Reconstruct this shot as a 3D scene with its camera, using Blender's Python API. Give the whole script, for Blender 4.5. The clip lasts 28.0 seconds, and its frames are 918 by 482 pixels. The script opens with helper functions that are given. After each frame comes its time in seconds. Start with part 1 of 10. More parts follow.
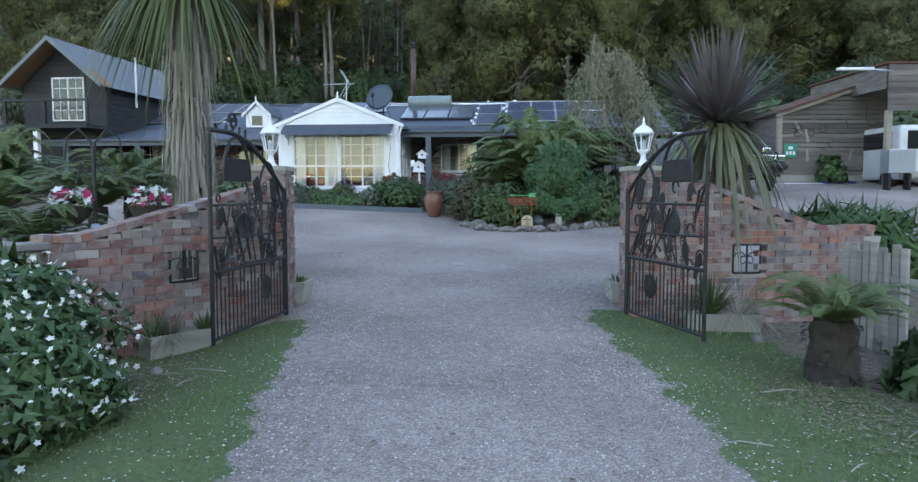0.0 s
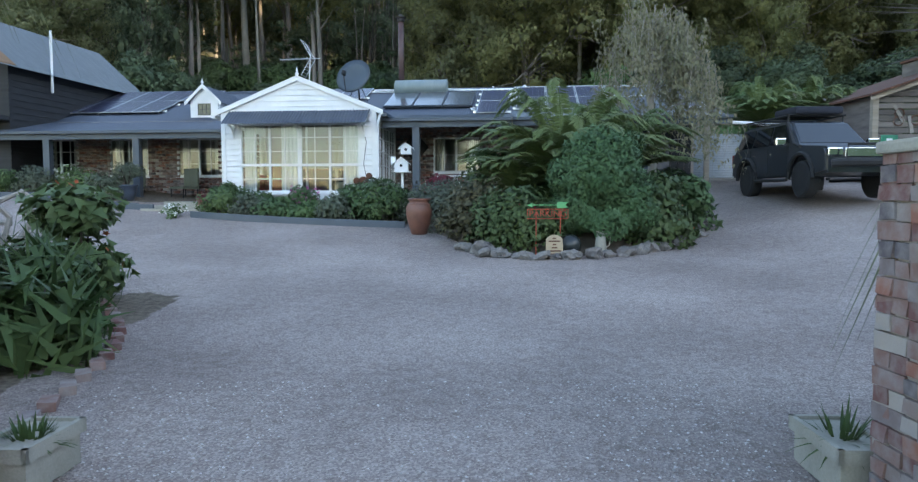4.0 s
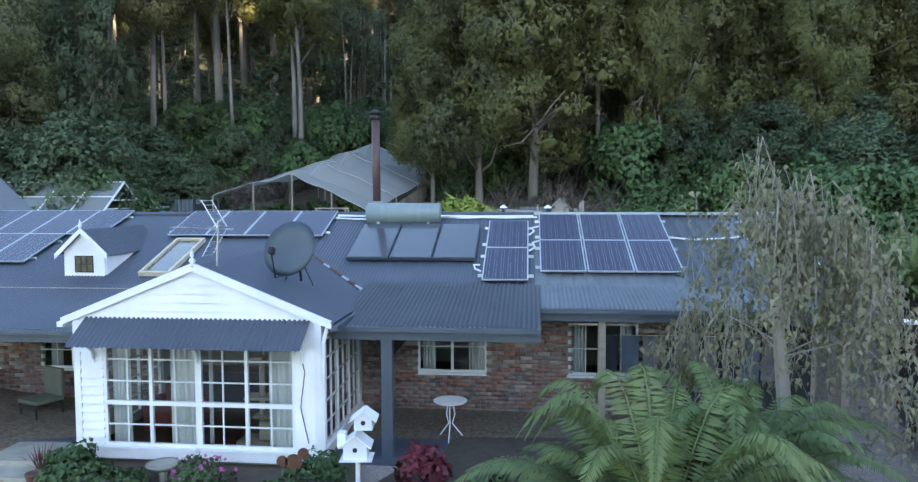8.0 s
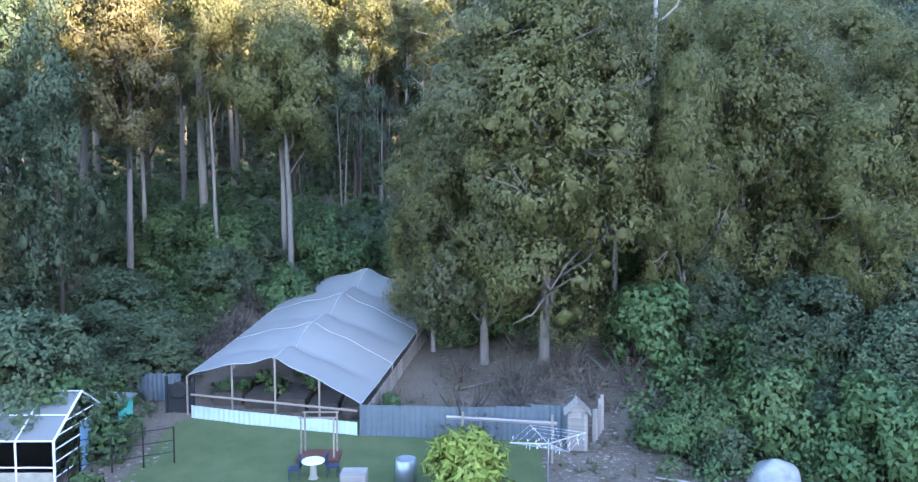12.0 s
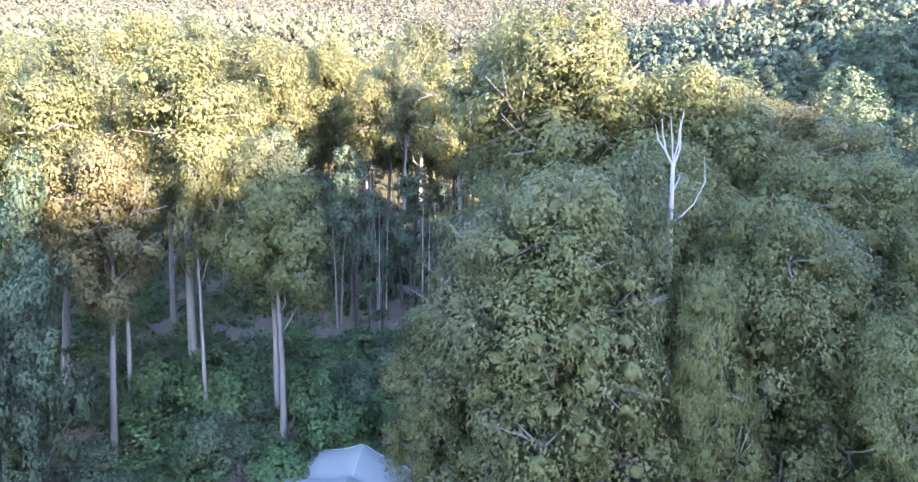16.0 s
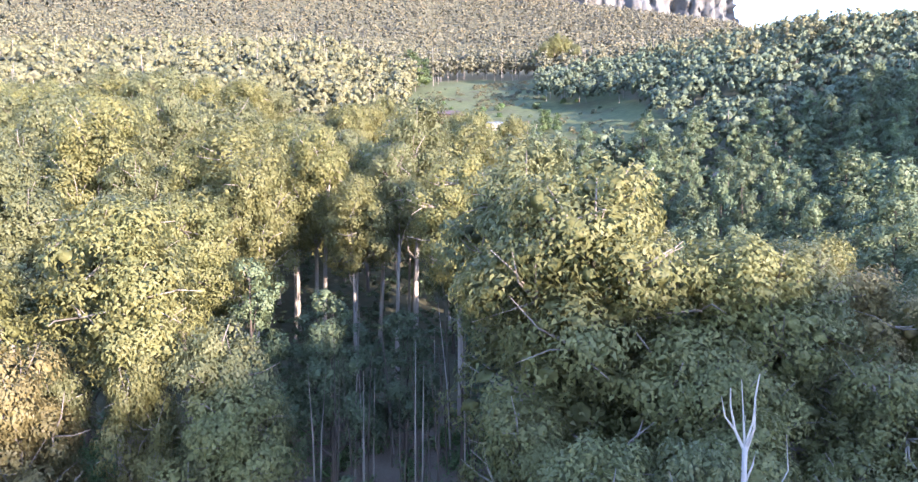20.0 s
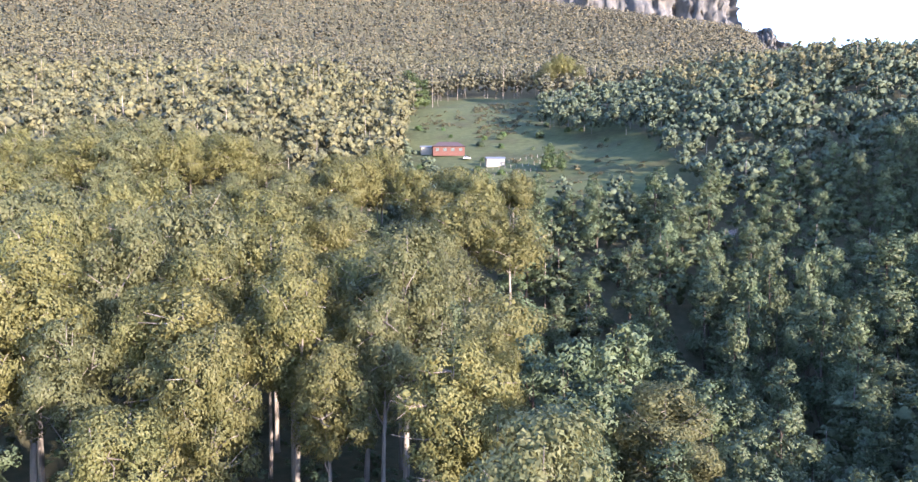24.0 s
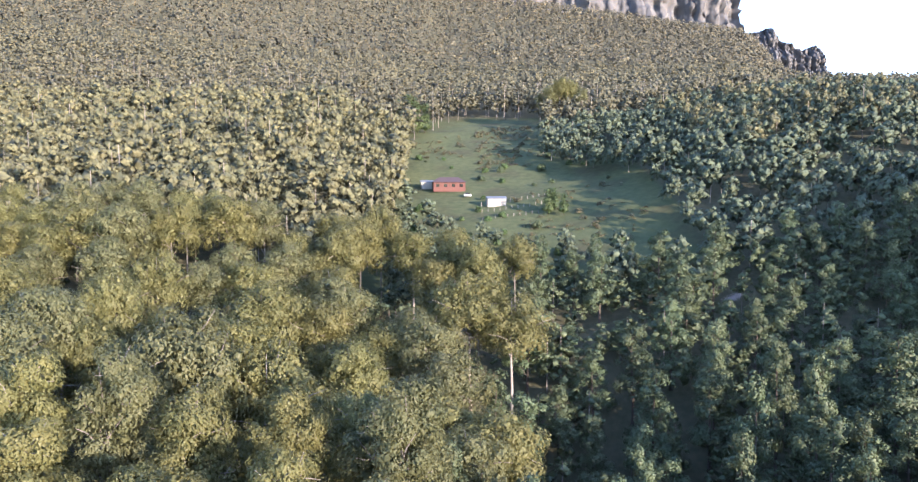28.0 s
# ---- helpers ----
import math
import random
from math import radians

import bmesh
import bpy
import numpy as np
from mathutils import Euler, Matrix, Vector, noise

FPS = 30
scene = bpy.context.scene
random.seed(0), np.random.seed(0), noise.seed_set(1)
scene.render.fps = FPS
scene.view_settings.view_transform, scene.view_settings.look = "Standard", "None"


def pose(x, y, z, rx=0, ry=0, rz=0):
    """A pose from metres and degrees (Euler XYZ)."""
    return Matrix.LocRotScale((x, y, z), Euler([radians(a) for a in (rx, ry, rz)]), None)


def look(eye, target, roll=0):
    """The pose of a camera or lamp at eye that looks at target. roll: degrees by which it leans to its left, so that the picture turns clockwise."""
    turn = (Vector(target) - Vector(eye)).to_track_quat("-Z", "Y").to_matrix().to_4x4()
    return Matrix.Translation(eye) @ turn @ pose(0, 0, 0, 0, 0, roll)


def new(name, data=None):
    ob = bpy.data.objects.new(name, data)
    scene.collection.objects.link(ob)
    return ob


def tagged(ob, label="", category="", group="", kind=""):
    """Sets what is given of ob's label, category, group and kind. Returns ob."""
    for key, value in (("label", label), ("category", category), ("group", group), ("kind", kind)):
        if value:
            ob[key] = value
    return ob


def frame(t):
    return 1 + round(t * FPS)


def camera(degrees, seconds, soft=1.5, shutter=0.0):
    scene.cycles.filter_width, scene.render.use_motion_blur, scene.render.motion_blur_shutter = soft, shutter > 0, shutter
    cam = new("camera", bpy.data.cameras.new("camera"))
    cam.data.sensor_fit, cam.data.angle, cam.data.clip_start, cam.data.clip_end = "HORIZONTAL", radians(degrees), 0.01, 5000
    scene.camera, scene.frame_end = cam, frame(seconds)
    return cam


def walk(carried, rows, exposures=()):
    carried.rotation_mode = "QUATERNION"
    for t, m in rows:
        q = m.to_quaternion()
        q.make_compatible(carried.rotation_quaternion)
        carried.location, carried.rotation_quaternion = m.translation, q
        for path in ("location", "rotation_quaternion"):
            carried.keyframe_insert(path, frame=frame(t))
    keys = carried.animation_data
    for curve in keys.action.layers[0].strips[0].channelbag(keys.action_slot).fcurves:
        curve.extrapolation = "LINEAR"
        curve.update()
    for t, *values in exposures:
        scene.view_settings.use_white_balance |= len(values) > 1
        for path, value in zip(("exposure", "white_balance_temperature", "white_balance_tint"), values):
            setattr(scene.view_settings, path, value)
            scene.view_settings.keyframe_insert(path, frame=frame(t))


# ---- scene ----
cam = camera(65.5, 28.0, soft=1.35)
# seconds, x, y, z, yaw, pitch, roll
PATH = [
    (0.0, 0.000, 0.000, 1.600, -0.000, -4.000, -0.000),
    (0.5, 0.000, 0.193, 1.597, 0.026, -4.000, 0.020),
    (1.0, 0.010, 0.518, 1.594, 0.039, -3.987, 0.040),
    (1.5, 0.020, 1.036, 1.588, 0.065, -3.935, 0.070),
    (2.0, 0.040, 1.771, 1.596, 0.091, -3.845, 0.100),
    (2.5, 0.060, 2.702, 1.632, 0.117, -3.741, 0.080),
    (3.0, 0.090, 3.740, 1.649, 0.143, -3.702, 0.110),
    (3.5, 0.110, 4.831, 1.653, 0.130, -3.689, 0.070),
    (5.5, 0.190, 9.216, 2.189, 0.091, -3.637, 0.130),
    (6.0, 0.200, 10.222, 2.629, 0.104, -3.611, 0.140),
    (6.5, 0.200, 11.179, 3.044, 0.117, -3.585, 0.140),
    (7.0, 0.200, 12.085, 3.933, 0.143, -3.637, 0.150),
    (7.5, 0.170, 12.918, 5.007, 0.104, -3.611, 0.140),
    (8.0, 0.170, 13.677, 6.017, 0.091, -3.611, 0.120),
    (8.5, 0.150, 14.337, 6.933, 0.078, -3.624, 0.110),
    (9.0, 0.130, 15.090, 8.073, 0.078, -3.637, 0.110),
    (9.5, 0.110, 15.670, 8.965, 0.052, -3.650, 0.090),
    (10.0, 0.090, 16.329, 10.092, 0.078, -3.663, 0.100),
    (10.5, 0.050, 16.849, 10.998, 0.065, -3.728, 0.100),
    (11.0, 0.050, 17.449, 12.279, 0.104, -3.754, 0.110),
    (11.5, 0.040, 17.930, 13.508, 0.117, -3.754, 0.100),
    (12.0, 0.010, 18.455, 14.925, 0.091, -3.754, 0.090),
    (12.5, -0.010, 18.870, 16.109, 0.091, -3.702, 0.060),
    (14.5, -0.180, 20.617, 21.621, -0.052, -3.987, 0.030),
    (15.0, -0.190, 21.039, 23.225, -0.039, -3.974, 0.060),
    (15.5, -0.190, 21.397, 24.593, -0.039, -3.974, 0.060),
    (16.0, -0.180, 21.797, 26.219, -0.039, -3.987, 0.080),
    (16.5, -0.140, 22.138, 27.549, 0.000, -4.000, 0.100),
    (17.0, -0.130, 22.727, 29.122, 0.013, -4.000, 0.090),
    (17.5, -0.130, 23.468, 30.413, 0.013, -3.922, 0.110),
    (18.0, -0.090, 24.747, 31.888, 0.039, -3.845, 0.150),
    (18.5, -0.060, 26.136, 33.174, 0.039, -3.754, 0.150),
    (19.0, -0.030, 28.140, 34.718, 0.039, -3.637, 0.210),
    (19.5, 0.030, 29.940, 35.905, 0.065, -3.559, 0.240),
    (20.0, 0.070, 32.266, 37.416, 0.091, -3.469, 0.280),
    (20.5, 0.130, 34.343, 39.015, 0.117, -3.430, 0.280),
    (21.0, 0.180, 36.778, 40.980, 0.130, -3.430, 0.300),
    (21.5, 0.210, 38.725, 42.719, 0.130, -3.430, 0.290),
    (22.0, 0.280, 40.756, 44.872, 0.143, -3.456, 0.300),
    (22.5, 0.320, 42.233, 46.744, 0.130, -3.482, 0.280),
    (24.5, 0.510, 46.785, 54.976, 0.143, -3.676, 0.200),
    (25.0, 0.530, 47.553, 57.218, 0.130, -3.728, 0.190),
    (25.5, 0.550, 48.048, 59.098, 0.143, -3.767, 0.170),
    (26.0, 0.560, 48.523, 61.351, 0.155, -3.832, 0.150),
    (26.5, 0.570, 48.855, 63.222, 0.168, -3.870, 0.130),
    (27.0, 0.520, 49.194, 65.424, 0.168, -3.909, 0.080),
    (27.5, 0.490, 49.405, 67.324, 0.181, -3.961, 0.060),
    (28.0, 0.440, 49.653, 69.321, 0.181, -3.987, 0.050),
]
# seconds, stops, kelvin, tint
EXPOSURE = [(0.0, 2.70, 7350, 16), (6.0, 2.66, 7200, 14), (9.0, 3.06, 6650, 18), (12.0, 3.70, 5950, 25), (15.0, 3.98, 5700, 31), (17.0, 3.82, 5650, 32), (20.0, 3.30, 5680, 32), (28.0, 2.54, 5750, 30)]
walk(cam, [(t, pose(x, y, z, 90 + pitch, roll, yaw)) for t, x, y, z, yaw, pitch, roll in PATH],
     exposures=EXPOSURE)
# ---- world, sun ----
SUN_TO = Vector((0.66, -0.75, 0.0)).normalized()      # towards the sun, on the ground
SUN_UP = math.atan(0.2)
world = bpy.data.worlds.new("world")
scene.world = world
world.use_nodes = True
wn = world.node_tree.nodes
sky = wn.new("ShaderNodeTexSky")
sky.sky_type, sky.sun_disc = "NISHITA", False
sky.sun_elevation, sky.sun_rotation = SUN_UP, math.atan2(SUN_TO.x, SUN_TO.y)
sky.altitude, sky.dust_density, sky.ozone_density = 300, 0.45, 1.6
wn["Background"].inputs["Strength"].default_value = 0.15
world.node_tree.links.new(sky.outputs[0], wn["Background"].inputs["Color"])
sun_data = bpy.data.lights.new("sun", "SUN")
sun_data.energy, sun_data.angle, sun_data.color = 3.2, radians(0.6), (1.0, 0.82, 0.55)
sun = new("sun", sun_data)
sun.matrix_world = look((60, -40, 120), (60 - SUN_TO.x * 100, -40 - SUN_TO.y * 100, 120 - math.tan(SUN_UP) * 100))

# ---- materials ----
MATS = {}


def mat(name, a, b=None, rough=0.8, scale=3.0, fine=40.0, bump=0.15, metal=0.0, rnd=0.0, coat=0.0, stretch=(1, 1, 1), sheen=0.0, island=False):
    """A two-scale noise material: colour a to b, grain, relief; rnd varies the value from object to object (or island)."""
    if name in MATS:
        return MATS[name]
    m = bpy.data.materials.new(name)
    MATS[name] = m
    m.use_nodes = True
    t, n = m.node_tree, m.node_tree.nodes
    p = n["Principled BSDF"]
    b = b or tuple(c * 0.75 for c in a)
    co, mp = n.new("ShaderNodeTexCoord"), n.new("ShaderNodeMapping")
    mp.inputs["Scale"].default_value = stretch
    t.links.new(co.outputs["Object"], mp.inputs[0])
    n1, n2 = n.new("ShaderNodeTexNoise"), n.new("ShaderNodeTexNoise")
    n1.inputs["Scale"].default_value, n2.inputs["Scale"].default_value = scale, fine
    n1.inputs["Detail"].default_value, n2.inputs["Detail"].default_value = 5, 3
    for q in (n1, n2):
        t.links.new(mp.outputs[0], q.inputs["Vector"])
    add = n.new("ShaderNodeMath")
    add.operation = "MULTIPLY_ADD"
    add.inputs[1].default_value = 0.45
    t.links.new(n2.outputs["Fac"], add.inputs[0])
    t.links.new(n1.outputs["Fac"], add.inputs[2])
    rr = n.new("ShaderNodeMapRange")
    rr.inputs["From Min"].default_value, rr.inputs["From Max"].default_value = 0.45, 1.0
    t.links.new(add.outputs[0], rr.inputs["Value"])
    mx = n.new("ShaderNodeMix")
    mx.data_type = "RGBA"
    mx.inputs["A"].default_value, mx.inputs["B"].default_value = (*a, 1), (*b, 1)
    t.links.new(rr.outputs[0], mx.inputs["Factor"])
    out = mx.outputs["Result"]
    if rnd:
        if island:
            geo = n.new("ShaderNodeNewGeometry")
            src = geo.outputs["Random Per Island"]
        else:
            src = n.new("ShaderNodeObjectInfo").outputs["Random"]
        hs = n.new("ShaderNodeHueSaturation")
        vr, hr = n.new("ShaderNodeMapRange"), n.new("ShaderNodeMapRange")
        vr.inputs["To Min"].default_value, vr.inputs["To Max"].default_value = 1 - rnd, 1 + rnd
        hr.inputs["To Min"].default_value, hr.inputs["To Max"].default_value = 0.5 - rnd * 0.05, 0.5 + rnd * 0.05
        wn2 = n.new("ShaderNodeTexWhiteNoise")
        wn2.noise_dimensions = "1D"
        t.links.new(src, wn2.inputs["W"])
        t.links.new(src, vr.inputs["Value"])
        t.links.new(wn2.outputs["Value"], hr.inputs["Value"])
        t.links.new(vr.outputs[0], hs.inputs["Value"])
        t.links.new(hr.outputs[0], hs.inputs["Hue"])
        t.links.new(out, hs.inputs["Color"])
        out = hs.outputs[0]
    t.links.new(out, p.inputs["Base Color"])
    p.inputs["Roughness"].default_value, p.inputs["Metallic"].default_value = rough, metal
    p.inputs["Coat Weight"].default_value = coat
    if bump:
        bp = n.new("ShaderNodeBump")
        bp.inputs["Strength"].default_value, bp.inputs["Distance"].default_value = bump, 0.02
        t.links.new(add.outputs[0], bp.inputs["Height"])
        t.links.new(bp.outputs[0], p.inputs["Normal"])
    return m


def leaf_mat(name, a, b, rnd=0.25, through_light=0.22, scale=0.35, rough=0.55):
    """Foliage: colour drifts over the crown, from leaf to leaf and from plant to plant; light shines through."""
    if name in MATS:
        return MATS[name]
    m = mat(name, a, b, rough=rough, scale=scale, fine=2.5, bump=0.0, rnd=rnd)
    t, n = m.node_tree, m.node_tree.nodes
    p = n["Principled BSDF"]
    src = p.inputs["Base Color"].links[0].from_socket
    geo, hs, vr = n.new("ShaderNodeNewGeometry"), n.new("ShaderNodeHueSaturation"), n.new("ShaderNodeMapRange")
    vr.inputs["To Min"].default_value, vr.inputs["To Max"].default_value = 0.86, 1.14
    t.links.new(geo.outputs["Random Per Island"], vr.inputs["Value"])
    t.links.new(vr.outputs[0], hs.inputs["Value"])
    t.links.new(src, hs.inputs["Color"])
    t.links.new(hs.outputs[0], p.inputs["Base Color"])
    tr, mix = n.new("ShaderNodeBsdfTranslucent"), n.new("ShaderNodeMixShader")
    mix.inputs[0].default_value = through_light
    t.links.new(hs.outputs[0], tr.inputs["Color"])
    t.links.new(p.outputs[0], mix.inputs[1])
    t.links.new(tr.outputs[0], mix.inputs[2])
    t.links.new(mix.outputs[0], n["Material Output"].inputs["Surface"])
    p.inputs["Specular IOR Level"].default_value = 0.3
    return m


def glass_mat(name, tint=(0.9, 0.95, 0.95), rough=0.02):
    m = bpy.data.materials.new(name)
    MATS[name] = m
    m.use_nodes = True
    p = m.node_tree.nodes["Principled BSDF"]
    p.inputs["Base Color"].default_value = (*tint, 1)
    p.inputs["Roughness"].default_value, p.inputs["Transmission Weight"].default_value, p.inputs["IOR"].default_value = rough, 1.0, 1.45
    return m


M_WHITE = mat("white_paint", (0.80, 0.81, 0.82), (0.66, 0.68, 0.70), rough=0.5, scale=2.0, fine=60, bump=0.05)
M_ROOF = mat("slate_blue_roof", (0.050, 0.062, 0.085), (0.070, 0.084, 0.11), rough=0.5, scale=0.8, fine=14, bump=0.03)
M_ROOFDARK = mat("dark_corrugated_iron", (0.035, 0.045, 0.058), (0.06, 0.07, 0.085), rough=0.45, scale=1.0, fine=18, bump=0.03)
M_ROOFZINC = mat("dull_galvanised_roof", (0.115, 0.135, 0.155), (0.17, 0.19, 0.205), rough=0.5, metal=0.25, scale=0.9, fine=16, bump=0.03)
M_ZINC = mat("galvanised_iron", (0.30, 0.34, 0.37), (0.42, 0.45, 0.47), rough=0.4, metal=0.6, scale=1.2, fine=20, bump=0.03)
M_TRIMBLUE = mat("slate_blue_paint", (0.055, 0.075, 0.10), (0.075, 0.095, 0.12), rough=0.5, fine=50, bump=0.04)
M_BRICK = mat("old_red_brick", (0.30, 0.135, 0.085), (0.42, 0.27, 0.20), rough=0.9, scale=6, fine=60, bump=0.5, rnd=0.38)
M_BRICKI = mat("old_brick_mixed", (0.22, 0.125, 0.09), (0.34, 0.25, 0.19), rough=0.9, scale=6, fine=60, bump=0.4, rnd=0.38, island=True)
M_MORTAR = mat("lime_mortar", (0.36, 0.31, 0.27), (0.26, 0.22, 0.19), rough=0.95, scale=4, fine=90, bump=0.4)
M_BLACKWOOD = mat("black_stained_boards", (0.012, 0.014, 0.017), (0.030, 0.032, 0.036), rough=0.7, stretch=(0.3, 1, 6), scale=2, bump=0.2)
M_GREYWOOD = mat("weathered_grey_timber", (0.20, 0.18, 0.16), (0.33, 0.30, 0.27), rough=0.9, stretch=(0.25, 1, 5), scale=3, fine=30, bump=0.35, rnd=0.25)
M_TIMBER = mat("old_sleeper_timber", (0.23, 0.19, 0.15), (0.34, 0.29, 0.24), rough=0.9, stretch=(0.3, 1, 5), scale=3, bump=0.3, rnd=0.15)
M_IRON = mat("black_wrought_iron", (0.018, 0.018, 0.021), (0.045, 0.040, 0.040), rough=0.5, metal=0.5, scale=8, fine=80, bump=0.3)
M_RUST = mat("rusted_steel", (0.14, 0.055, 0.030), (0.075, 0.035, 0.025), rough=0.85, scale=8, bump=0.4)
M_CONC = mat("weathered_concrete", (0.38, 0.36, 0.31), (0.24, 0.23, 0.19), rough=0.95, scale=3, fine=70, bump=0.3)
M_STONE = mat("grey_field_stone", (0.13, 0.118, 0.110), (0.25, 0.228, 0.212), rough=0.95, scale=4, fine=40, bump=0.6, rnd=0.25)
M_CELL = mat("solar_cell_blue", (0.011, 0.013, 0.040), (0.017, 0.019, 0.055), rough=0.30, scale=1, fine=8, bump=0.0)
M_ALU = mat("aluminium_frame", (0.62, 0.64, 0.66), (0.52, 0.54, 0.56), rough=0.35, metal=0.8, bump=0.02)
M_COLLECT = mat("dark_glazed_collector", (0.030, 0.036, 0.045), (0.045, 0.052, 0.062), rough=0.22, coat=0.3, bump=0.0)
M_BLACK = mat("black_rubber", (0.012, 0.012, 0.013), (0.025, 0.025, 0.026), rough=0.8, bump=0.15)
M_CARPAINT = mat("dark_grey_car_paint", (0.040, 0.047, 0.056), (0.046, 0.053, 0.062), rough=0.3, metal=0.3, coat=0.9, bump=0)
M_CHROME = mat("bright_chrome", (0.75, 0.76, 0.78), (0.7, 0.71, 0.73), rough=0.15, metal=1.0, bump=0.0)
M_TERRA = mat("terracotta_glaze", (0.21, 0.085, 0.055), (0.13, 0.055, 0.04), rough=0.45, scale=5, bump=0.15)
M_SOIL = mat("dark_garden_soil", (0.060, 0.045, 0.034), (0.10, 0.08, 0.06), rough=1.0, scale=5, fine=60, bump=0.6)
M_BARK = mat("pale_gum_bark", (0.27, 0.245, 0.215), (0.12, 0.105, 0.09), rough=0.85, scale=1.2, fine=9, stretch=(1, 1, 0.18), bump=0.3, rnd=0.3)
M_BARKDARK = mat("dark_rough_bark", (0.085, 0.068, 0.055), (0.045, 0.037, 0.030), rough=0.95, scale=3, fine=22, stretch=(1, 1, 0.3), bump=0.6, rnd=0.2)
M_DEADWOOD = mat("bleached_dead_wood", (0.40, 0.365, 0.33), (0.28, 0.25, 0.22), rough=0.85, scale=2, stretch=(1, 1, 0.3), bump=0.2)


def vary_bricks(m):
    """Reclaimed bricks: each one takes its own colour, from dark red to buff and grey, smeared with old mortar."""
    t, n = m.node_tree, m.node_tree.nodes
    p = n["Principled BSDF"]
    rnd_src = [q for q in n if q.bl_idname in ("ShaderNodeObjectInfo", "ShaderNodeNewGeometry")][0].outputs
    src = rnd_src["Random"] if "Random" in rnd_src else rnd_src["Random Per Island"]
    r = n.new("ShaderNodeValToRGB")
    r.color_ramp.interpolation = "CONSTANT"
    cols = ((0.0, (0.165, 0.075, 0.065)), (0.20, (0.22, 0.125, 0.105)), (0.40, (0.235, 0.175, 0.155)), (0.56, (0.27, 0.115, 0.08)), (0.72, (0.19, 0.145, 0.14)), (0.86, (0.11, 0.09, 0.095)), (0.94, (0.36, 0.31, 0.27)))
    while len(r.color_ramp.elements) < len(cols):
        r.color_ramp.elements.new(0.5)
    for e, (pos, c) in zip(r.color_ramp.elements, cols):
        e.position, e.color = pos, (*c, 1)
    t.links.new(src, r.inputs[0])
    co, nz, mr, mx = n.new("ShaderNodeTexCoord"), n.new("ShaderNodeTexNoise"), n.new("ShaderNodeMapRange"), n.new("ShaderNodeMix")
    geo = n.new("ShaderNodeNewGeometry")
    nz.inputs["Scale"].default_value, nz.inputs["Detail"].default_value = 9, 6
    t.links.new(geo.outputs["Position"], nz.inputs["Vector"])
    mr.inputs["From Min"].default_value, mr.inputs["From Max"].default_value, mr.inputs["To Max"].default_value = 0.42, 0.72, 0.75
    t.links.new(nz.outputs["Fac"], mr.inputs["Value"])
    mx.data_type = "RGBA"
    mx.inputs["B"].default_value = (0.31, 0.275, 0.26, 1)
    t.links.new(mr.outputs[0], mx.inputs["Factor"])
    t.links.new(r.outputs[0], mx.inputs["A"])
    t.links.new(mx.outputs["Result"], p.inputs["Base Color"])


vary_bricks(M_BRICK)
vary_bricks(M_BRICKI)
M_GLASS = glass_mat("window_glass")
M_CURTAIN = mat("white_curtain", (0.74, 0.74, 0.72), (0.62, 0.62, 0.60), rough=0.9, stretch=(6, 1, 0.3), bump=0.05)
M_FLOORIN = mat("red_brown_floor", (0.16, 0.07, 0.04), (0.11, 0.05, 0.03), rough=0.5, bump=0.05)
M_PLASTER = mat("cream_plaster", (0.45, 0.42, 0.37), (0.38, 0.35, 0.31), rough=0.9, bump=0.05)

GUM = [leaf_mat("gum_leaf_olive", (0.138, 0.150, 0.058), (0.188, 0.186, 0.074), rnd=0.12, through_light=0.42), leaf_mat("gum_leaf_grey", (0.124, 0.140, 0.066), (0.168, 0.174, 0.080), rnd=0.12, through_light=0.42),
       leaf_mat("gum_leaf_gold", (0.146, 0.153, 0.058), (0.192, 0.187, 0.070), rnd=0.12, through_light=0.42)]
WATTLE = leaf_mat("wattle_leaf", (0.066, 0.098, 0.052), (0.104, 0.134, 0.068))
SHRUB = leaf_mat("shrub_leaf", (0.066, 0.122, 0.046), (0.104, 0.155, 0.056))
SHRUBDARK = leaf_mat("dark_shrub_leaf", (0.052, 0.100, 0.040), (0.080, 0.130, 0.052))
M_FERNTRUNK = mat("black_fibrous_trunk", (0.030, 0.024, 0.019), (0.055, 0.043, 0.034), rough=1.0, scale=8, fine=45, bump=0.8)
FERN = leaf_mat("fern_frond", (0.085, 0.125, 0.044), (0.130, 0.170, 0.064), scale=1.0)
DRYLEAF = leaf_mat("dry_leaf_grey", (0.36, 0.32, 0.27), (0.24, 0.21, 0.17), scale=2)
M_FLWHITE = leaf_mat("white_petal", (0.75, 0.75, 0.72), (0.65, 0.65, 0.60), rnd=0.05, scale=3)
M_FLPINK = leaf_mat("pink_petal", (0.45, 0.08, 0.28), (0.55, 0.14, 0.36), rnd=0.05, scale=3)

# ---- mesh helpers ----


def link(name, bm, material, parent=None, smooth=False):
    me = bpy.data.meshes.new(name)
    bm.to_mesh(me)
    bm.free()
    if smooth:
        me.shade_smooth()
    for q in (material if isinstance(material, (list, tuple)) else [material]):
        me.materials.append(q)
    ob = new(name, me)
    ob.parent = parent
    return ob


def part(name, bm, material, parent, label="", smooth=False):
    ob = link(name, bm, material, parent, smooth)
    if label:
        ob["label"] = label
    return ob


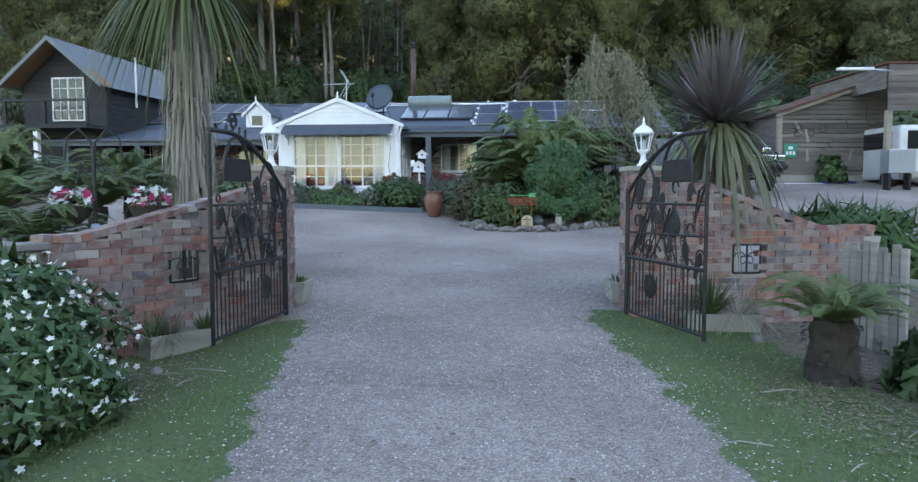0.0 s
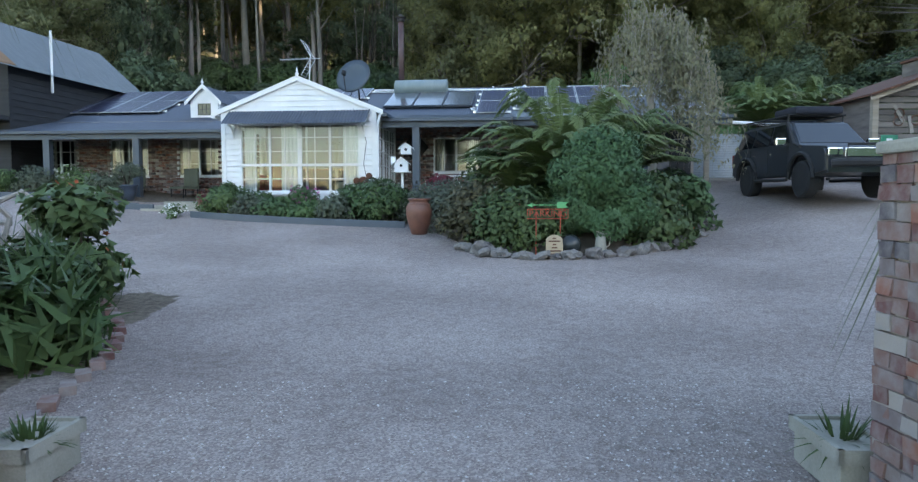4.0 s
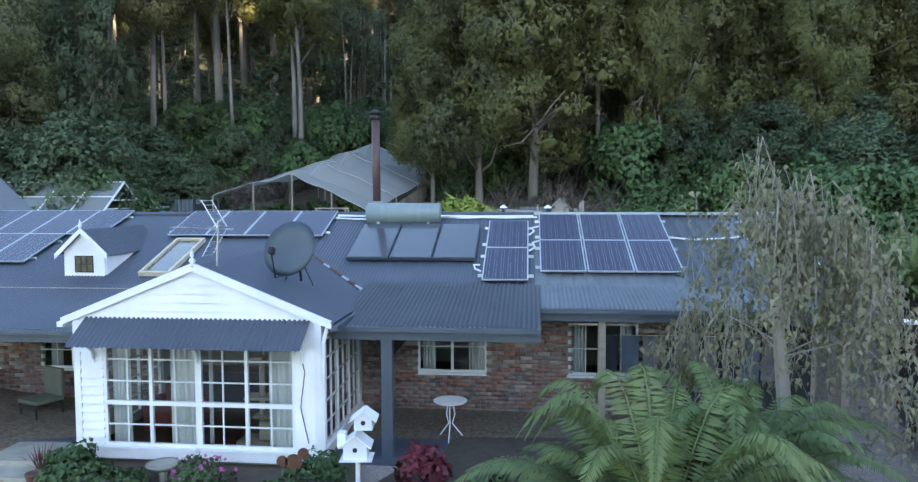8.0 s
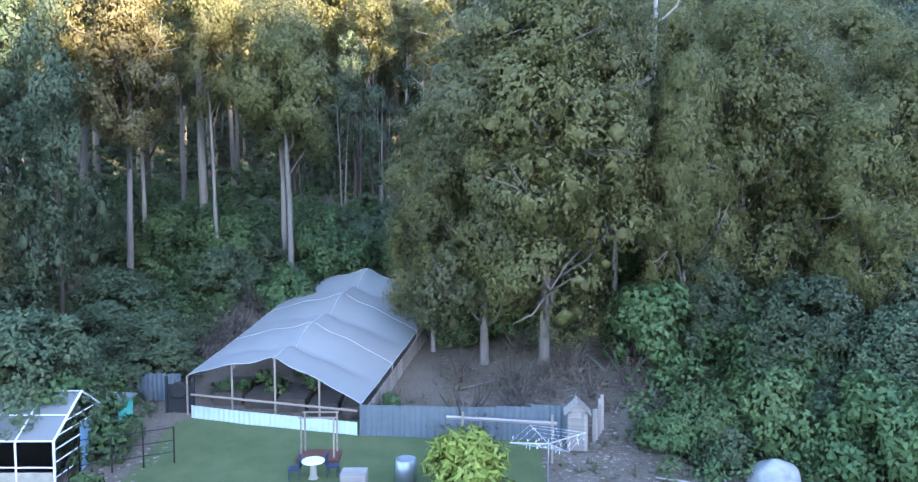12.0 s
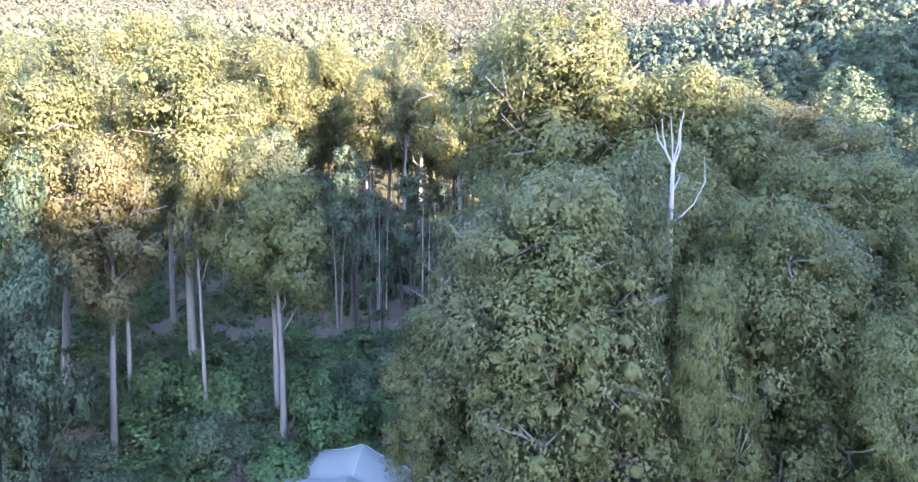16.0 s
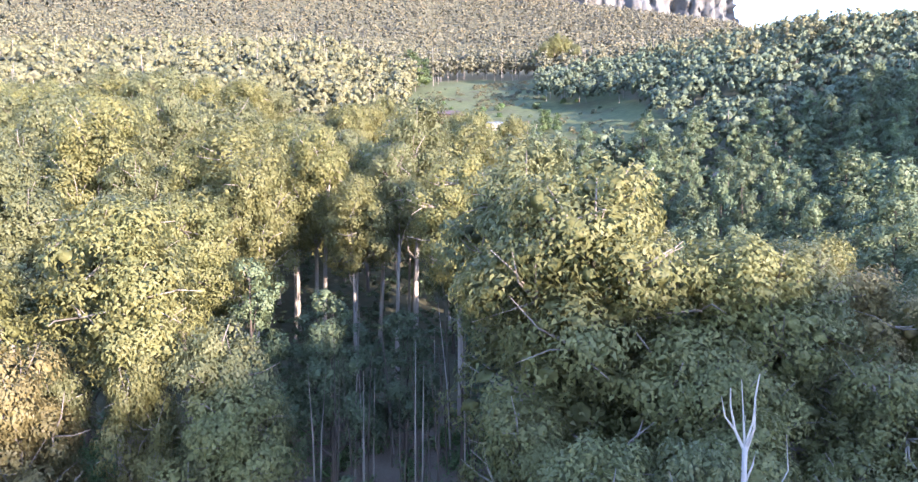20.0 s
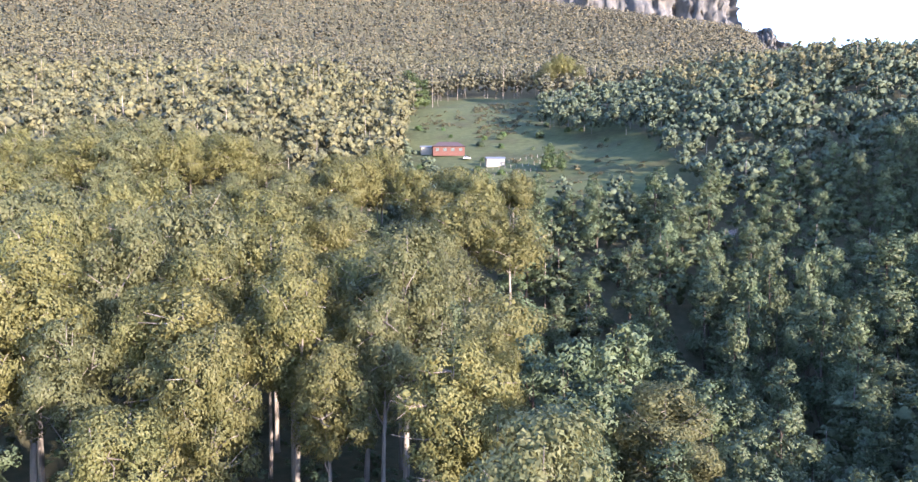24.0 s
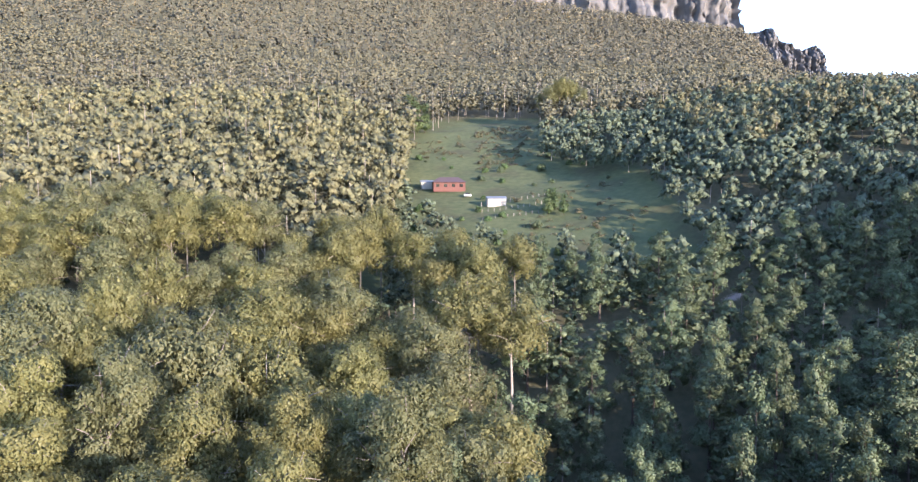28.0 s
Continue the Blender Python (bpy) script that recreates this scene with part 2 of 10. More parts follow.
def again(ob, m, parent=None):
    """One more object on the same mesh."""
    o = new(ob.name.split(".")[0], ob.data)
    o.parent = parent if parent else ob.parent
    o.matrix_basis = m
    if "label" in ob:
        o["label"] = ob["label"]
    return o


def thing(name, m, label, category, group="", kind=""):
    e = new(name)
    e.empty_display_size = 0.2
    e.matrix_world = m
    return tagged(e, label, category, group, kind)


def fast(name, verts, faces, material, parent=None, smooth=False, midx=None):
    """Mesh from arrays; faces is (n, k)."""
    me = bpy.data.meshes.new(name)
    verts, faces = np.asarray(verts, np.float32), np.asarray(faces, np.int32)
    n, k = faces.shape
    normals = None
    if verts.shape[1] == 6:
        verts, normals = np.ascontiguousarray(verts[:, :3]), verts[:, 3:]
    me.vertices.add(len(verts))
    me.vertices.foreach_set("co", verts.ravel())
    me.loops.add(n * k)
    me.loops.foreach_set("vertex_index", faces.ravel())
    me.polygons.add(n)
    me.polygons.foreach_set("loop_start", np.arange(0, n * k, k, dtype=np.int32))
    for q in (material if isinstance(material, (list, tuple)) else [material]):
        me.materials.append(q)
    if midx is not None:
        me.polygons.foreach_set("material_index", np.asarray(midx, np.int32))
    if smooth:
        me.polygons.foreach_set("use_smooth", np.ones(n, bool))
    me.update(calc_edges=True)
    me.validate()
    if normals is not None:
        me.normals_split_custom_set_from_vertices(normals.tolist())
    ob = new(name, me)
    ob.parent = parent
    return ob


BOXF = ((0, 1, 3, 2), (4, 6, 7, 5), (0, 4, 5, 1), (2, 3, 7, 6), (0, 2, 6, 4), (1, 5, 7, 3))


def box(bm, x0, x1, y0, y1, z0, z1, m=None):
    vs = [bm.verts.new((m @ Vector(c)) if m else c) for c in ((x, y, z) for x in (x0, x1) for y in (y0, y1) for z in (z0, z1))]
    for f in BOXF:
        bm.faces.new([vs[i] for i in f])
    return bm


def bx(x0, x1, y0, y1, z0, z1, bev=0.0, m=None):
    bm = bmesh.new()
    box(bm, x0, x1, y0, y1, z0, z1, m)
    bmesh.ops.recalc_face_normals(bm, faces=bm.faces)
    if bev:
        bmesh.ops.bevel(bm, geom=bm.edges[:], offset=bev, segments=2, affect="EDGES", profile=0.6)
    return bm


def prism(bm, pts, d):
    """The polygon pts (3D, in one plane) pushed along d."""
    d = Vector(d)
    a = [bm.verts.new(p) for p in pts]
    b = [bm.verts.new(Vector(p) + d) for p in pts]
    bm.faces.new(a[::-1])
    bm.faces.new(b)
    n = len(a)
    for i in range(n):
        bm.faces.new((a[i], a[(i + 1) % n], b[(i + 1) % n], b[i]))
    bmesh.ops.recalc_face_normals(bm, faces=bm.faces)
    return bm


def tube(bm, pts, r, sides=6, cap=True):
    """A round bar along pts; r one radius or one per point."""
    pts = [Vector(p) for p in pts]
    rs = r if isinstance(r, (list, tuple)) else [r] * len(pts)
    rings = []
    ref = Vector((0.3, 0.2, 1)).normalized()
    for i, p in enumerate(pts):
        d = (pts[min(i + 1, len(pts) - 1)] - pts[max(i - 1, 0)]).normalized()
        s = d.cross(ref)
        if s.length < 0.1:
            s = d.cross(Vector((1, 0, 0)))
        s.normalize()
        q = s.cross(d)
        rings.append([bm.verts.new(p + (s * math.cos(a) + q * math.sin(a)) * rs[i]) for a in (2 * math.pi * k / sides for k in range(sides))])
    for a, b in zip(rings, rings[1:]):
        for k in range(sides):
            bm.faces.new((a[k], a[(k + 1) % sides], b[(k + 1) % sides], b[k]))
    if cap:
        bm.faces.new(rings[0][::-1])
        bm.faces.new(rings[-1])
    return bm


def tb(pts, r, sides=6):
    return tube(bmesh.new(), pts, r, sides)


def lathe(bm, prof, sides=20, at=(0, 0, 0)):
    """Turned body: prof is (radius, height) pairs."""
    rings = []
    for r, z in prof:
        rings.append([bm.verts.new((at[0] + r * math.cos(2 * math.pi * k / sides), at[1] + r * math.sin(2 * math.pi * k / sides), at[2] + z)) for k in range(sides)])
    for a, b in zip(rings, rings[1:]):
        for k in range(sides):
            bm.faces.new((a[k], a[(k + 1) % sides], b[(k + 1) % sides], b[k]))
    bm.faces.new(rings[0][::-1])
    bm.faces.new(rings[-1])
    bmesh.ops.recalc_face_normals(bm, faces=bm.faces)
    return bm


def sheet(name, o, u, v, material, parent, pitch=0.08, amp=0.010, thick=0.0, label="", rib=False):
    """Profiled roofing: waves across u, running along v; rib gives flat pans with narrow upstands."""
    o, u, v = Vector(o), Vector(u), Vector(v)
    nrm = u.cross(v).normalized()
    if nrm.z < 0:
        nrm = -nrm
    L = u.length
    us, hs = [], []
    if rib:
        k = max(1, int(L / pitch))
        for i in range(k):
            for f, h in ((0, 0), (0.86, 0), (0.9, amp), (0.96, amp)):
                us.append((i + f) / k)
                hs.append(h)
        us.append(1)
        hs.append(0)
    else:
        k = max(8, int(L / pitch * 5))
        for i in range(k + 1):
            us.append(i / k)
            hs.append(amp * math.sin(i / k * L / pitch * 2 * math.pi))
    vs, fs = [], []
    for a, h in zip(us, hs):
        for b in (0, 0.5, 1):
            vs.append(o + u * a + v * b + nrm * h)
    for i in range(len(us) - 1):
        for b in (0, 1):
            fs.append((i * 3 + b, i * 3 + 3 + b, i * 3 + 4 + b, i * 3 + 1 + b))
    ob = fast(name, vs, fs, material, parent, smooth=not rib)
    if label:
        ob["label"] = label
    return ob


# ---- foliage ----


def quads(rng, pos, length, width, droop=0.5, up=None):
    """Leaf sprays (one pointed blade at each place), hanging as droop says."""
    n = len(pos)
    d = rng.normal(size=(n, 3))
    d /= np.linalg.norm(d, axis=1)[:, None]
    d[:, 2] -= droop * 1.5
    nrm = rng.normal(size=(n, 3))
    if up is not None:
        nrm = nrm * 0.34 + up
        nrm /= np.linalg.norm(nrm, axis=1)[:, None] + 1e-6
        d = d - nrm * ((d * nrm).sum(1) * 0.85)[:, None] + up * 0.15
    d /= np.linalg.norm(d, axis=1)[:, None]
    s = np.cross(d, nrm)
    s /= np.linalg.norm(s, axis=1)[:, None] + 1e-6
    L = (length * rng.uniform(0.6, 1.4, n))[:, None]
    W = (width * rng.uniform(0.6, 1.4, n))[:, None]
    v = np.stack([pos - d * L * 0.3 + s * W, pos + d * L * 0.7, pos - d * L * 0.3 - s * W], axis=1).reshape(-1, 3)
    return v, np.arange(n * 3, dtype=np.int32).reshape(-1, 3)


def unit_rows(a):
    return a / (np.linalg.norm(a, axis=1)[:, None] + 1e-6)


def leaves(rng, pos, length, width, droop, out, jit=0.30):
    """Leaf blades on a rounded mass: six columns, place and the normal of the mass they grow on."""
    v, f = quads(rng, pos, length, width, droop, out)
    g = np.cross(v[1::3] - v[0::3], v[2::3] - v[0::3])
    back = (g * out).sum(1) < 0
    f[back] = f[back][:, ::-1]
    n = unit_rows(out + rng.normal(size=out.shape) * jit)
    return np.concatenate([v, np.repeat(n, 3, axis=0)], axis=1), f


def ball_points(rng, n, flat=1.0, shell=0.75):
    p = rng.normal(size=(n, 3))
    p /= np.linalg.norm(p, axis=1)[:, None]
    p *= (rng.uniform(shell ** 3, 1, n) ** (1 / 3))[:, None]
    p[:, 2] *= flat
    return p


ICO = bmesh.new()
bmesh.ops.create_icosphere(ICO, subdivisions=1, radius=1.0)
ICO_V = np.array([v.co[:] for v in ICO.verts])
ICO_F = np.array([[v.index for v in f.verts] for f in ICO.faces], np.int32)
ICO.free()


def crown_mesh(name, rng, centres, radii, per, length, width, material, droop=0.5, flat=0.8, core=0.78, shell=0.7, lobes=None):
    """A crown: leaf blades round each clump, over inner leaf masses. """
    V, Fq, nv = [], [], 0
    for i, (c, r) in enumerate(zip(centres, radii)):
        k = int(per * (r ** 1.6))
        p = ball_points(rng, k, flat, shell) * r + c

        def outward(q):
            o = (q - c) / r
            if lobes is not None:
                o = o * 0.55 + unit_rows(q - lobes[i]) * 0.55
            return unit_rows(o + np.array((0, 0, 0.15)))

        v, f = leaves(rng, p, length, width, droop, outward(p), 0.35)
        V.append(v)
        Fq.append(f + nv)
        nv += len(v)
        if core:
            cv = ICO_V * (rng.uniform(0.5, 0.95, len(ICO_V)) * r * core)[:, None]
            cv[:, 2] *= flat
            cv = cv + c
            V.append(np.concatenate([cv, unit_rows(outward(cv) + rng.normal(size=cv.shape) * 0.8)], axis=1))
            Fq.append(ICO_F + nv)
            nv += len(cv)
    return np.concatenate(V), np.concatenate(Fq)


def tree_limbs(rng, H, base_r, forks, lean=0.03, sides=7, start=0.35):
    """A tapered trunk with limbs to the given fork ends."""
    bm = bmesh.new()
    lx, ly = rng.normal(size=2) * lean
    tr = [Vector((lx * H * t ** 1.5 + 0.12 * math.sin(t * 7), ly * H * t ** 1.5, H * t)) for t in (0, 0.03, 0.12, 0.3, 0.5, 0.7, 0.85, 1.0)]
    rs = [base_r * q for q in (1.5, 1.12, 1.0, 0.85, 0.66, 0.42, 0.24, 0.08)]
    tube(bm, tr, rs, sides)
    for e in forks:
        e = Vector(e)
        t0 = min(0.9, max(start, e.z / H - 0.12 - 0.25 * math.hypot(e.x, e.y) / H))
        s = Vector((lx * H * t0 ** 1.5, ly * H * t0 ** 1.5, H * t0))
        d = (e - s)
        mid = s + d * 0.5 + Vector((0, 0, d.length * 0.05)) + Vector(rng.normal(size=3)) * 0.05 * d.length
        r0 = base_r * (0.56 - 0.36 * t0)
        tube(bm, [s, s + d * 0.25 + Vector(rng.normal(size=3)) * 0.03 * d.length, mid, e], [r0, r0 * 0.75, r0 * 0.5, r0 * 0.15], 5)
    return bm
# ---- ground ----
GY = (-900, -60, 0, 9, 18.4, 24, 27, 34, 40, 52, 58, 66, 74, 90, 114, 150, 180, 205, 235, 290, 322, 350, 450, 870, 1830, 2400)
GZ = (-30, -2.0, 0, 0.06, 0.58, 1.15, 1.5, 1.9, 2.5, 3.9, 5.1, 6.3, 10.8, 14.3, 17, 16, 22, 30, 38, 54, 63, 70, 101, 188, 440, 470)


def smooth(x, a, b):
    t = np.clip((np.asarray(x, float) - a) / (b - a), 0, 1)
    return t * t * (3 - 2 * t)


def ground_z(x, y):
    """Height of the land: the drive, the rising yard, the valley, the paddock slope, the far mountain foot, and an
    unseen ridge on the sun's side that shades them.
    """
    x, y = np.asarray(x, float), np.asarray(y, float)
    z = np.interp(y, GY, GZ)
    z = z + 0.55 * smooth(x, 4, 10) * smooth(y, 10, 22) * (1 - smooth(y, 26, 40))
    z = z - 0.21 * smooth(np.abs(x), 1.7, 3.1) * (1 - smooth(y, 8.2, 11.5)) - 0.10 * smooth(np.abs(x), 3.5, 6) * (1 - smooth(y, 7, 11))
    z = z + 0.35 * smooth(-x, 8, 12) * smooth(y, 18, 26) * (1 - smooth(y, 34, 46))
    z = z + 0.7 * smooth(x, 0, 6) * smooth(y, 48, 54) * (1 - smooth(y, 66, 74))
    z = z - 9 * np.exp(-((x - 27) / 24) ** 2 - ((y - 155) / 32) ** 2)
    z = z + 11 * smooth(-x, 28, 75) * smooth(y, 110, 170)
    z = z + 34 * np.exp(-0.5 * ((x - 170) / 68) ** 2 - 0.5 * ((y - 310) / 105) ** 2)
    z = z + 0.10 * np.clip(-x - 120, 0, 900) * smooth(y, 380, 800)
    up = 0.14 * np.clip(700 - x, 0, 1500)
    z = z + up * smooth(y, 880, 1830)
    z = z - 0.115 * np.clip(y - 790, 0, 1100) * smooth(x / np.maximum(y, 400), 0.368, 0.45)
    # an unseen low wooded rise behind the drive, added for the window reflections
    z = z + 5 * smooth(-y, 60, 240) * (1 - smooth(x, 40, 110))
    s, q = 0.8 * x - 0.6 * y, 0.6 * x + 0.8 * y
    # unseen ridge: crest heights set by where its shadow falls on the trees
    ridge = np.interp(q, (-150, -23, 0, 25, 100, 150, 290, 560), (90, 97.5, 100, 96.5, 92.5, 130, 163, 235)) * np.exp(-0.5 * ((s - 265) / 62) ** 2) * (1 - smooth(q, 520, 800)) * smooth(q, -420, -200)
    z = np.maximum(z, ridge + np.minimum(z, 0))
    return z


def gz(x, y):
    return float(ground_z(x, y))


xs = np.unique(np.concatenate([np.arange(-6, 6.01, 0.25), np.arange(-16, 16.01, 0.6), np.arange(-60, 60, 2.5), np.arange(-260, 261, 8.0), np.linspace(-2600, 2600, 90)]).round(3))
ys = np.unique(np.concatenate([np.arange(1, 14.01, 0.25), np.arange(-3, 30.01, 0.6), np.arange(30, 80, 1.0), np.arange(80, 260, 5.0), np.arange(260, 520, 8.0), np.arange(-60, 0, 4.0), np.linspace(-900, 3200, 90)]).round(3))
GX, GYY = np.meshgrid(xs, ys)
GZZ = ground_z(GX, GYY)
wob = np.sin(GX * 1.7 + GYY * 0.6) * np.sin(GYY * 1.1 - GX * 0.4)
GZZ = GZZ + 0.010 * wob * (np.abs(GX) < 60) * (GYY < 70) + (0.5 * np.sin(GX * 0.13) * np.sin(GYY * 0.11)) * smooth(GYY, 60, 90)
gn, gm = len(ys), len(xs)
idx = np.arange(gn * gm).reshape(gn, gm)
gfaces = np.stack([idx[:-1, :-1], idx[:-1, 1:], idx[1:, 1:], idx[1:, :-1]], axis=-1).reshape(-1, 4)


def lawn_mask(x, y):
    jag = 0.05 * np.sin(y * 1.3 + 1) + 0.02 * np.sin(y * 3.7 + x * 3)
    left = smooth(-x, 1.0 + jag + 0.13 * (y - 4), 1.55 + jag + 0.13 * (y - 4)) * (1 - smooth(y, 8.3 + jag, 8.9 + jag)) * (1 - smooth(-x, 3.6, 4.4))
    right = smooth(x, 1.25 + jag, 1.95 + jag) * (1 - smooth(y, 8.7 + jag, 9.3 + jag)) * (1 - smooth(x, 3.2, 3.9))
    yard = smooth(y, 38, 40) * (1 - smooth(y, 52, 53)) * smooth(x, -14.5, -13) * (1 - smooth(x, 3.0, 4.0))
    past = smooth(y, 226, 240) * (1 - smooth(y, 515, 540)) * smooth(x, -36, -26) * (1 - smooth(x, 66, 80))
    back = 0.7 * smooth(-y, 6, 9)
    return np.clip(np.maximum.reduce([left, right, yard, past, back]), 0, 1)


def gravel_mask(x, y):
    court = smooth(y, -40, -30) * (1 - smooth(y, 25.5, 27)) * smooth(x, -13, -11.5) * (1 - smooth(x, 15, 17))
    side = smooth(x, 6.0, 6.8) * (1 - smooth(x, 15, 17)) * smooth(y, 22, 24) * (1 - smooth(y, 33, 36))
    road = (1 - smooth(np.abs(y - np.interp(x, (-30, -10, 15, 38, 52, 62, 80), (318, 309, 285, 264.6, 251, 233, 205))), 1.6, 3.4)) * smooth(x, -24, -20) * (1 - smooth(x, 66, 74)) * 0.8
    outside = np.maximum(smooth(np.abs(x), 3.2, 3.8) * (1 - smooth(y, 9.2, 10.0)), smooth(-x, 3.0, 3.6) * (1 - smooth(y, 14.5, 15.5)))
    return np.clip(np.maximum(np.maximum(court, side) * (1 - outside), road), 0, 1)


M_GROUND = bpy.data.materials.new("ground_cover")
M_GROUND.use_nodes = True


def ground_material(m):
    t, n = m.node_tree, m.node_tree.nodes
    p = n["Principled BSDF"]
    p.inputs["Roughness"].default_value = 0.95
    p.inputs["Specular IOR Level"].default_value = 0.2
    co = n.new("ShaderNodeTexCoord")

    def noise_tex(scale, detail=4):
        q = n.new("ShaderNodeTexNoise")
        q.inputs["Scale"].default_value, q.inputs["Detail"].default_value = scale, detail
        t.links.new(co.outputs["Object"], q.inputs["Vector"])
        return q.outputs["Fac"]

    def ramp(src, *stops):
        r = n.new("ShaderNodeValToRGB")
        while len(r.color_ramp.elements) < len(stops):
            r.color_ramp.elements.new(0.5)
        for e, (pos, col) in zip(r.color_ramp.elements, stops):
            e.position, e.color = pos, (*col, 1)
        t.links.new(src, r.inputs[0])
        return r.outputs[0]

    def mixc(f, a, b, mode="MIX"):
        q = n.new("ShaderNodeMix")
        q.data_type, q.blend_type = "RGBA", mode
        for sock, val in (("Factor", f), ("A", a), ("B", b)):
            if isinstance(val, (int, float)):
                q.inputs[sock].default_value = val
            else:
                t.links.new(val, q.inputs[sock])
        return q.outputs["Result"]

    def mask(name, fuzz):
        at = n.new("ShaderNodeAttribute")
        at.attribute_name = name
        ma = n.new("ShaderNodeMath")
        ma.operation = "MULTIPLY_ADD"
        ma.inputs[1].default_value = fuzz
        t.links.new(noise_tex(3.5, 6), ma.inputs[0])
        t.links.new(at.outputs["Fac"], ma.inputs[2])
        r = n.new("ShaderNodeMapRange")
        r.inputs["From Min"].default_value, r.inputs["From Max"].default_value = 0.45 + fuzz * 0.5, 0.55 + fuzz * 0.5
        t.links.new(ma.outputs[0], r.inputs["Value"])
        return r.outputs[0]

    vor = n.new("ShaderNodeTexVoronoi")
    vor.inputs["Scale"].default_value = 74
    t.links.new(co.outputs["Object"], vor.inputs["Vector"])
    pebble = ramp(vor.outputs["Color"], (0.12, (0.165, 0.135, 0.124)), (0.5, (0.285, 0.238, 0.218)), (0.93, (0.52, 0.455, 0.42)))
    patch = ramp(noise_tex(0.38, 7), (0.34, (0.66, 0.61, 0.58)), (0.52, (0.98, 0.93, 0.90)), (0.68, (1.30, 1.27, 1.24)))
    gravel = mixc(1.0, pebble, patch, "MULTIPLY")
    gravel = mixc(0.35, gravel, ramp(noise_tex(9), (0.35, (0.24, 0.20, 0.185)), (0.65, (0.38, 0.335, 0.315))))
    grass = mixc(0.5, ramp(noise_tex(0.9, 6), (0.3, (0.062, 0.104, 0.036)), (0.7, (0.125, 0.148, 0.066))), ramp(noise_tex(26, 3), (0.3, (0.048, 0.078, 0.028)), (0.7, (0.155, 0.180, 0.085))))
    floor_c = mixc(0.5, ramp(noise_tex(0.5, 6), (0.3, (0.125, 0.098, 0.074)), (0.7, (0.21, 0.178, 0.138))), ramp(noise_tex(14, 4), (0.35, (0.07, 0.052, 0.038)), (0.7, (0.26, 0.22, 0.17))))
    scrub = mixc(0.5, ramp(noise_tex(0.08, 6), (0.3, (0.055, 0.060, 0.034)), (0.7, (0.105, 0.098, 0.060))), ramp(noise_tex(0.7, 5), (0.3, (0.045, 0.055, 0.03)), (0.7, (0.12, 0.11, 0.068))))
    floor_c = mixc(mask("pasture", 0.0), floor_c, scrub)
    c = mixc(mask("gravel", 0.8), floor_c, gravel)
    dry = mixc(0.5, ramp(noise_tex(0.05, 6), (0.35, (0.050, 0.046, 0.026)), (0.5, (0.062, 0.082, 0.034)), (0.7, (0.092, 0.108, 0.046))), ramp(noise_tex(0.4, 5), (0.3, (0.042, 0.058, 0.026)), (0.7, (0.100, 0.108, 0.052))))
    grass = mixc(mask("pasture", 0.0), grass, dry)
    c = mixc(mask("lawn", 1.1), c, grass)
    t.links.new(c, p.inputs["Base Color"])
    bp = n.new("ShaderNodeBump")
    bp.inputs["Strength"].default_value, bp.inputs["Distance"].default_value = 0.55, 0.02
    t.links.new(vor.outputs["Distance"], bp.inputs["Height"])
    t.links.new(bp.outputs[0], p.inputs["Normal"])


ground_material(M_GROUND)
ground = fast("ground", np.stack([GX, GYY, GZZ], axis=-1).reshape(-1, 3), gfaces, M_GROUND, smooth=True)
for nm, fn in (("lawn", lawn_mask), ("gravel", gravel_mask), ("pasture", lambda x, y: smooth(y, 100, 110))):
    at_ = ground.data.attributes.new(nm, "FLOAT", "POINT")
    at_.data.foreach_set("value", fn(GX, GYY).astype(np.float32).ravel())
tagged(ground, "pale gravel drive, mown lawn and leaf-strewn forest slope", "ground", kind="structure")

# ---- the far mountain: a cliff standing on the forested slope ----


def cliff(name, x0, x1, y0, base, top_fn, depth, label, seed):
    rng = np.random.default_rng(seed)
    nx, nz = 150, 36
    u = np.linspace(0, 1, nx)
    tops = np.array([top_fn(a) for a in u])
    but = np.zeros(nx)
    for k, (f, a) in enumerate(((5, 34), (11, 22), (23, 13), (47, 7))):
        but += a * np.abs(np.sin(math.pi * f * u + rng.uniform(0, 3)))
    V = []
    for j in range(nz):
        h = j / (nz - 1)
        ledge = 8 * np.sin(h * 19 + 3 * np.sin(u * 9)) + 4 * np.sin(h * 43 + u * 40)
        yy = y0 + h * depth - but * (0.55 + 0.45 * (1 - h)) + ledge + rng.normal(size=nx) * 3
        V.append(np.stack([x0 + (x1 - x0) * u + rng.normal(size=nx) * 2, yy, base + h * tops + rng.normal(size=nx) * 1.5], axis=-1))
    V.append(np.stack([x0 + (x1 - x0) * u, np.full(nx, y0 + depth + 420), base + tops * 0.8], axis=-1))
    V = np.concatenate(V)
    nz += 1
    ii = np.arange(nx * nz).reshape(nz, nx)
    F = np.stack([ii[:-1, :-1], ii[:-1, 1:], ii[1:, 1:], ii[1:, :-1]], axis=-1).reshape(-1, 4)
    m = mat("cliff_rock", (0.048, 0.054, 0.062), (0.112, 0.116, 0.118), rough=0.95, scale=0.02, fine=0.12, stretch=(1, 1, 0.25), bump=0.6)
    return tagged(fast(name, V, F, m), label, "cliff", kind="structure")


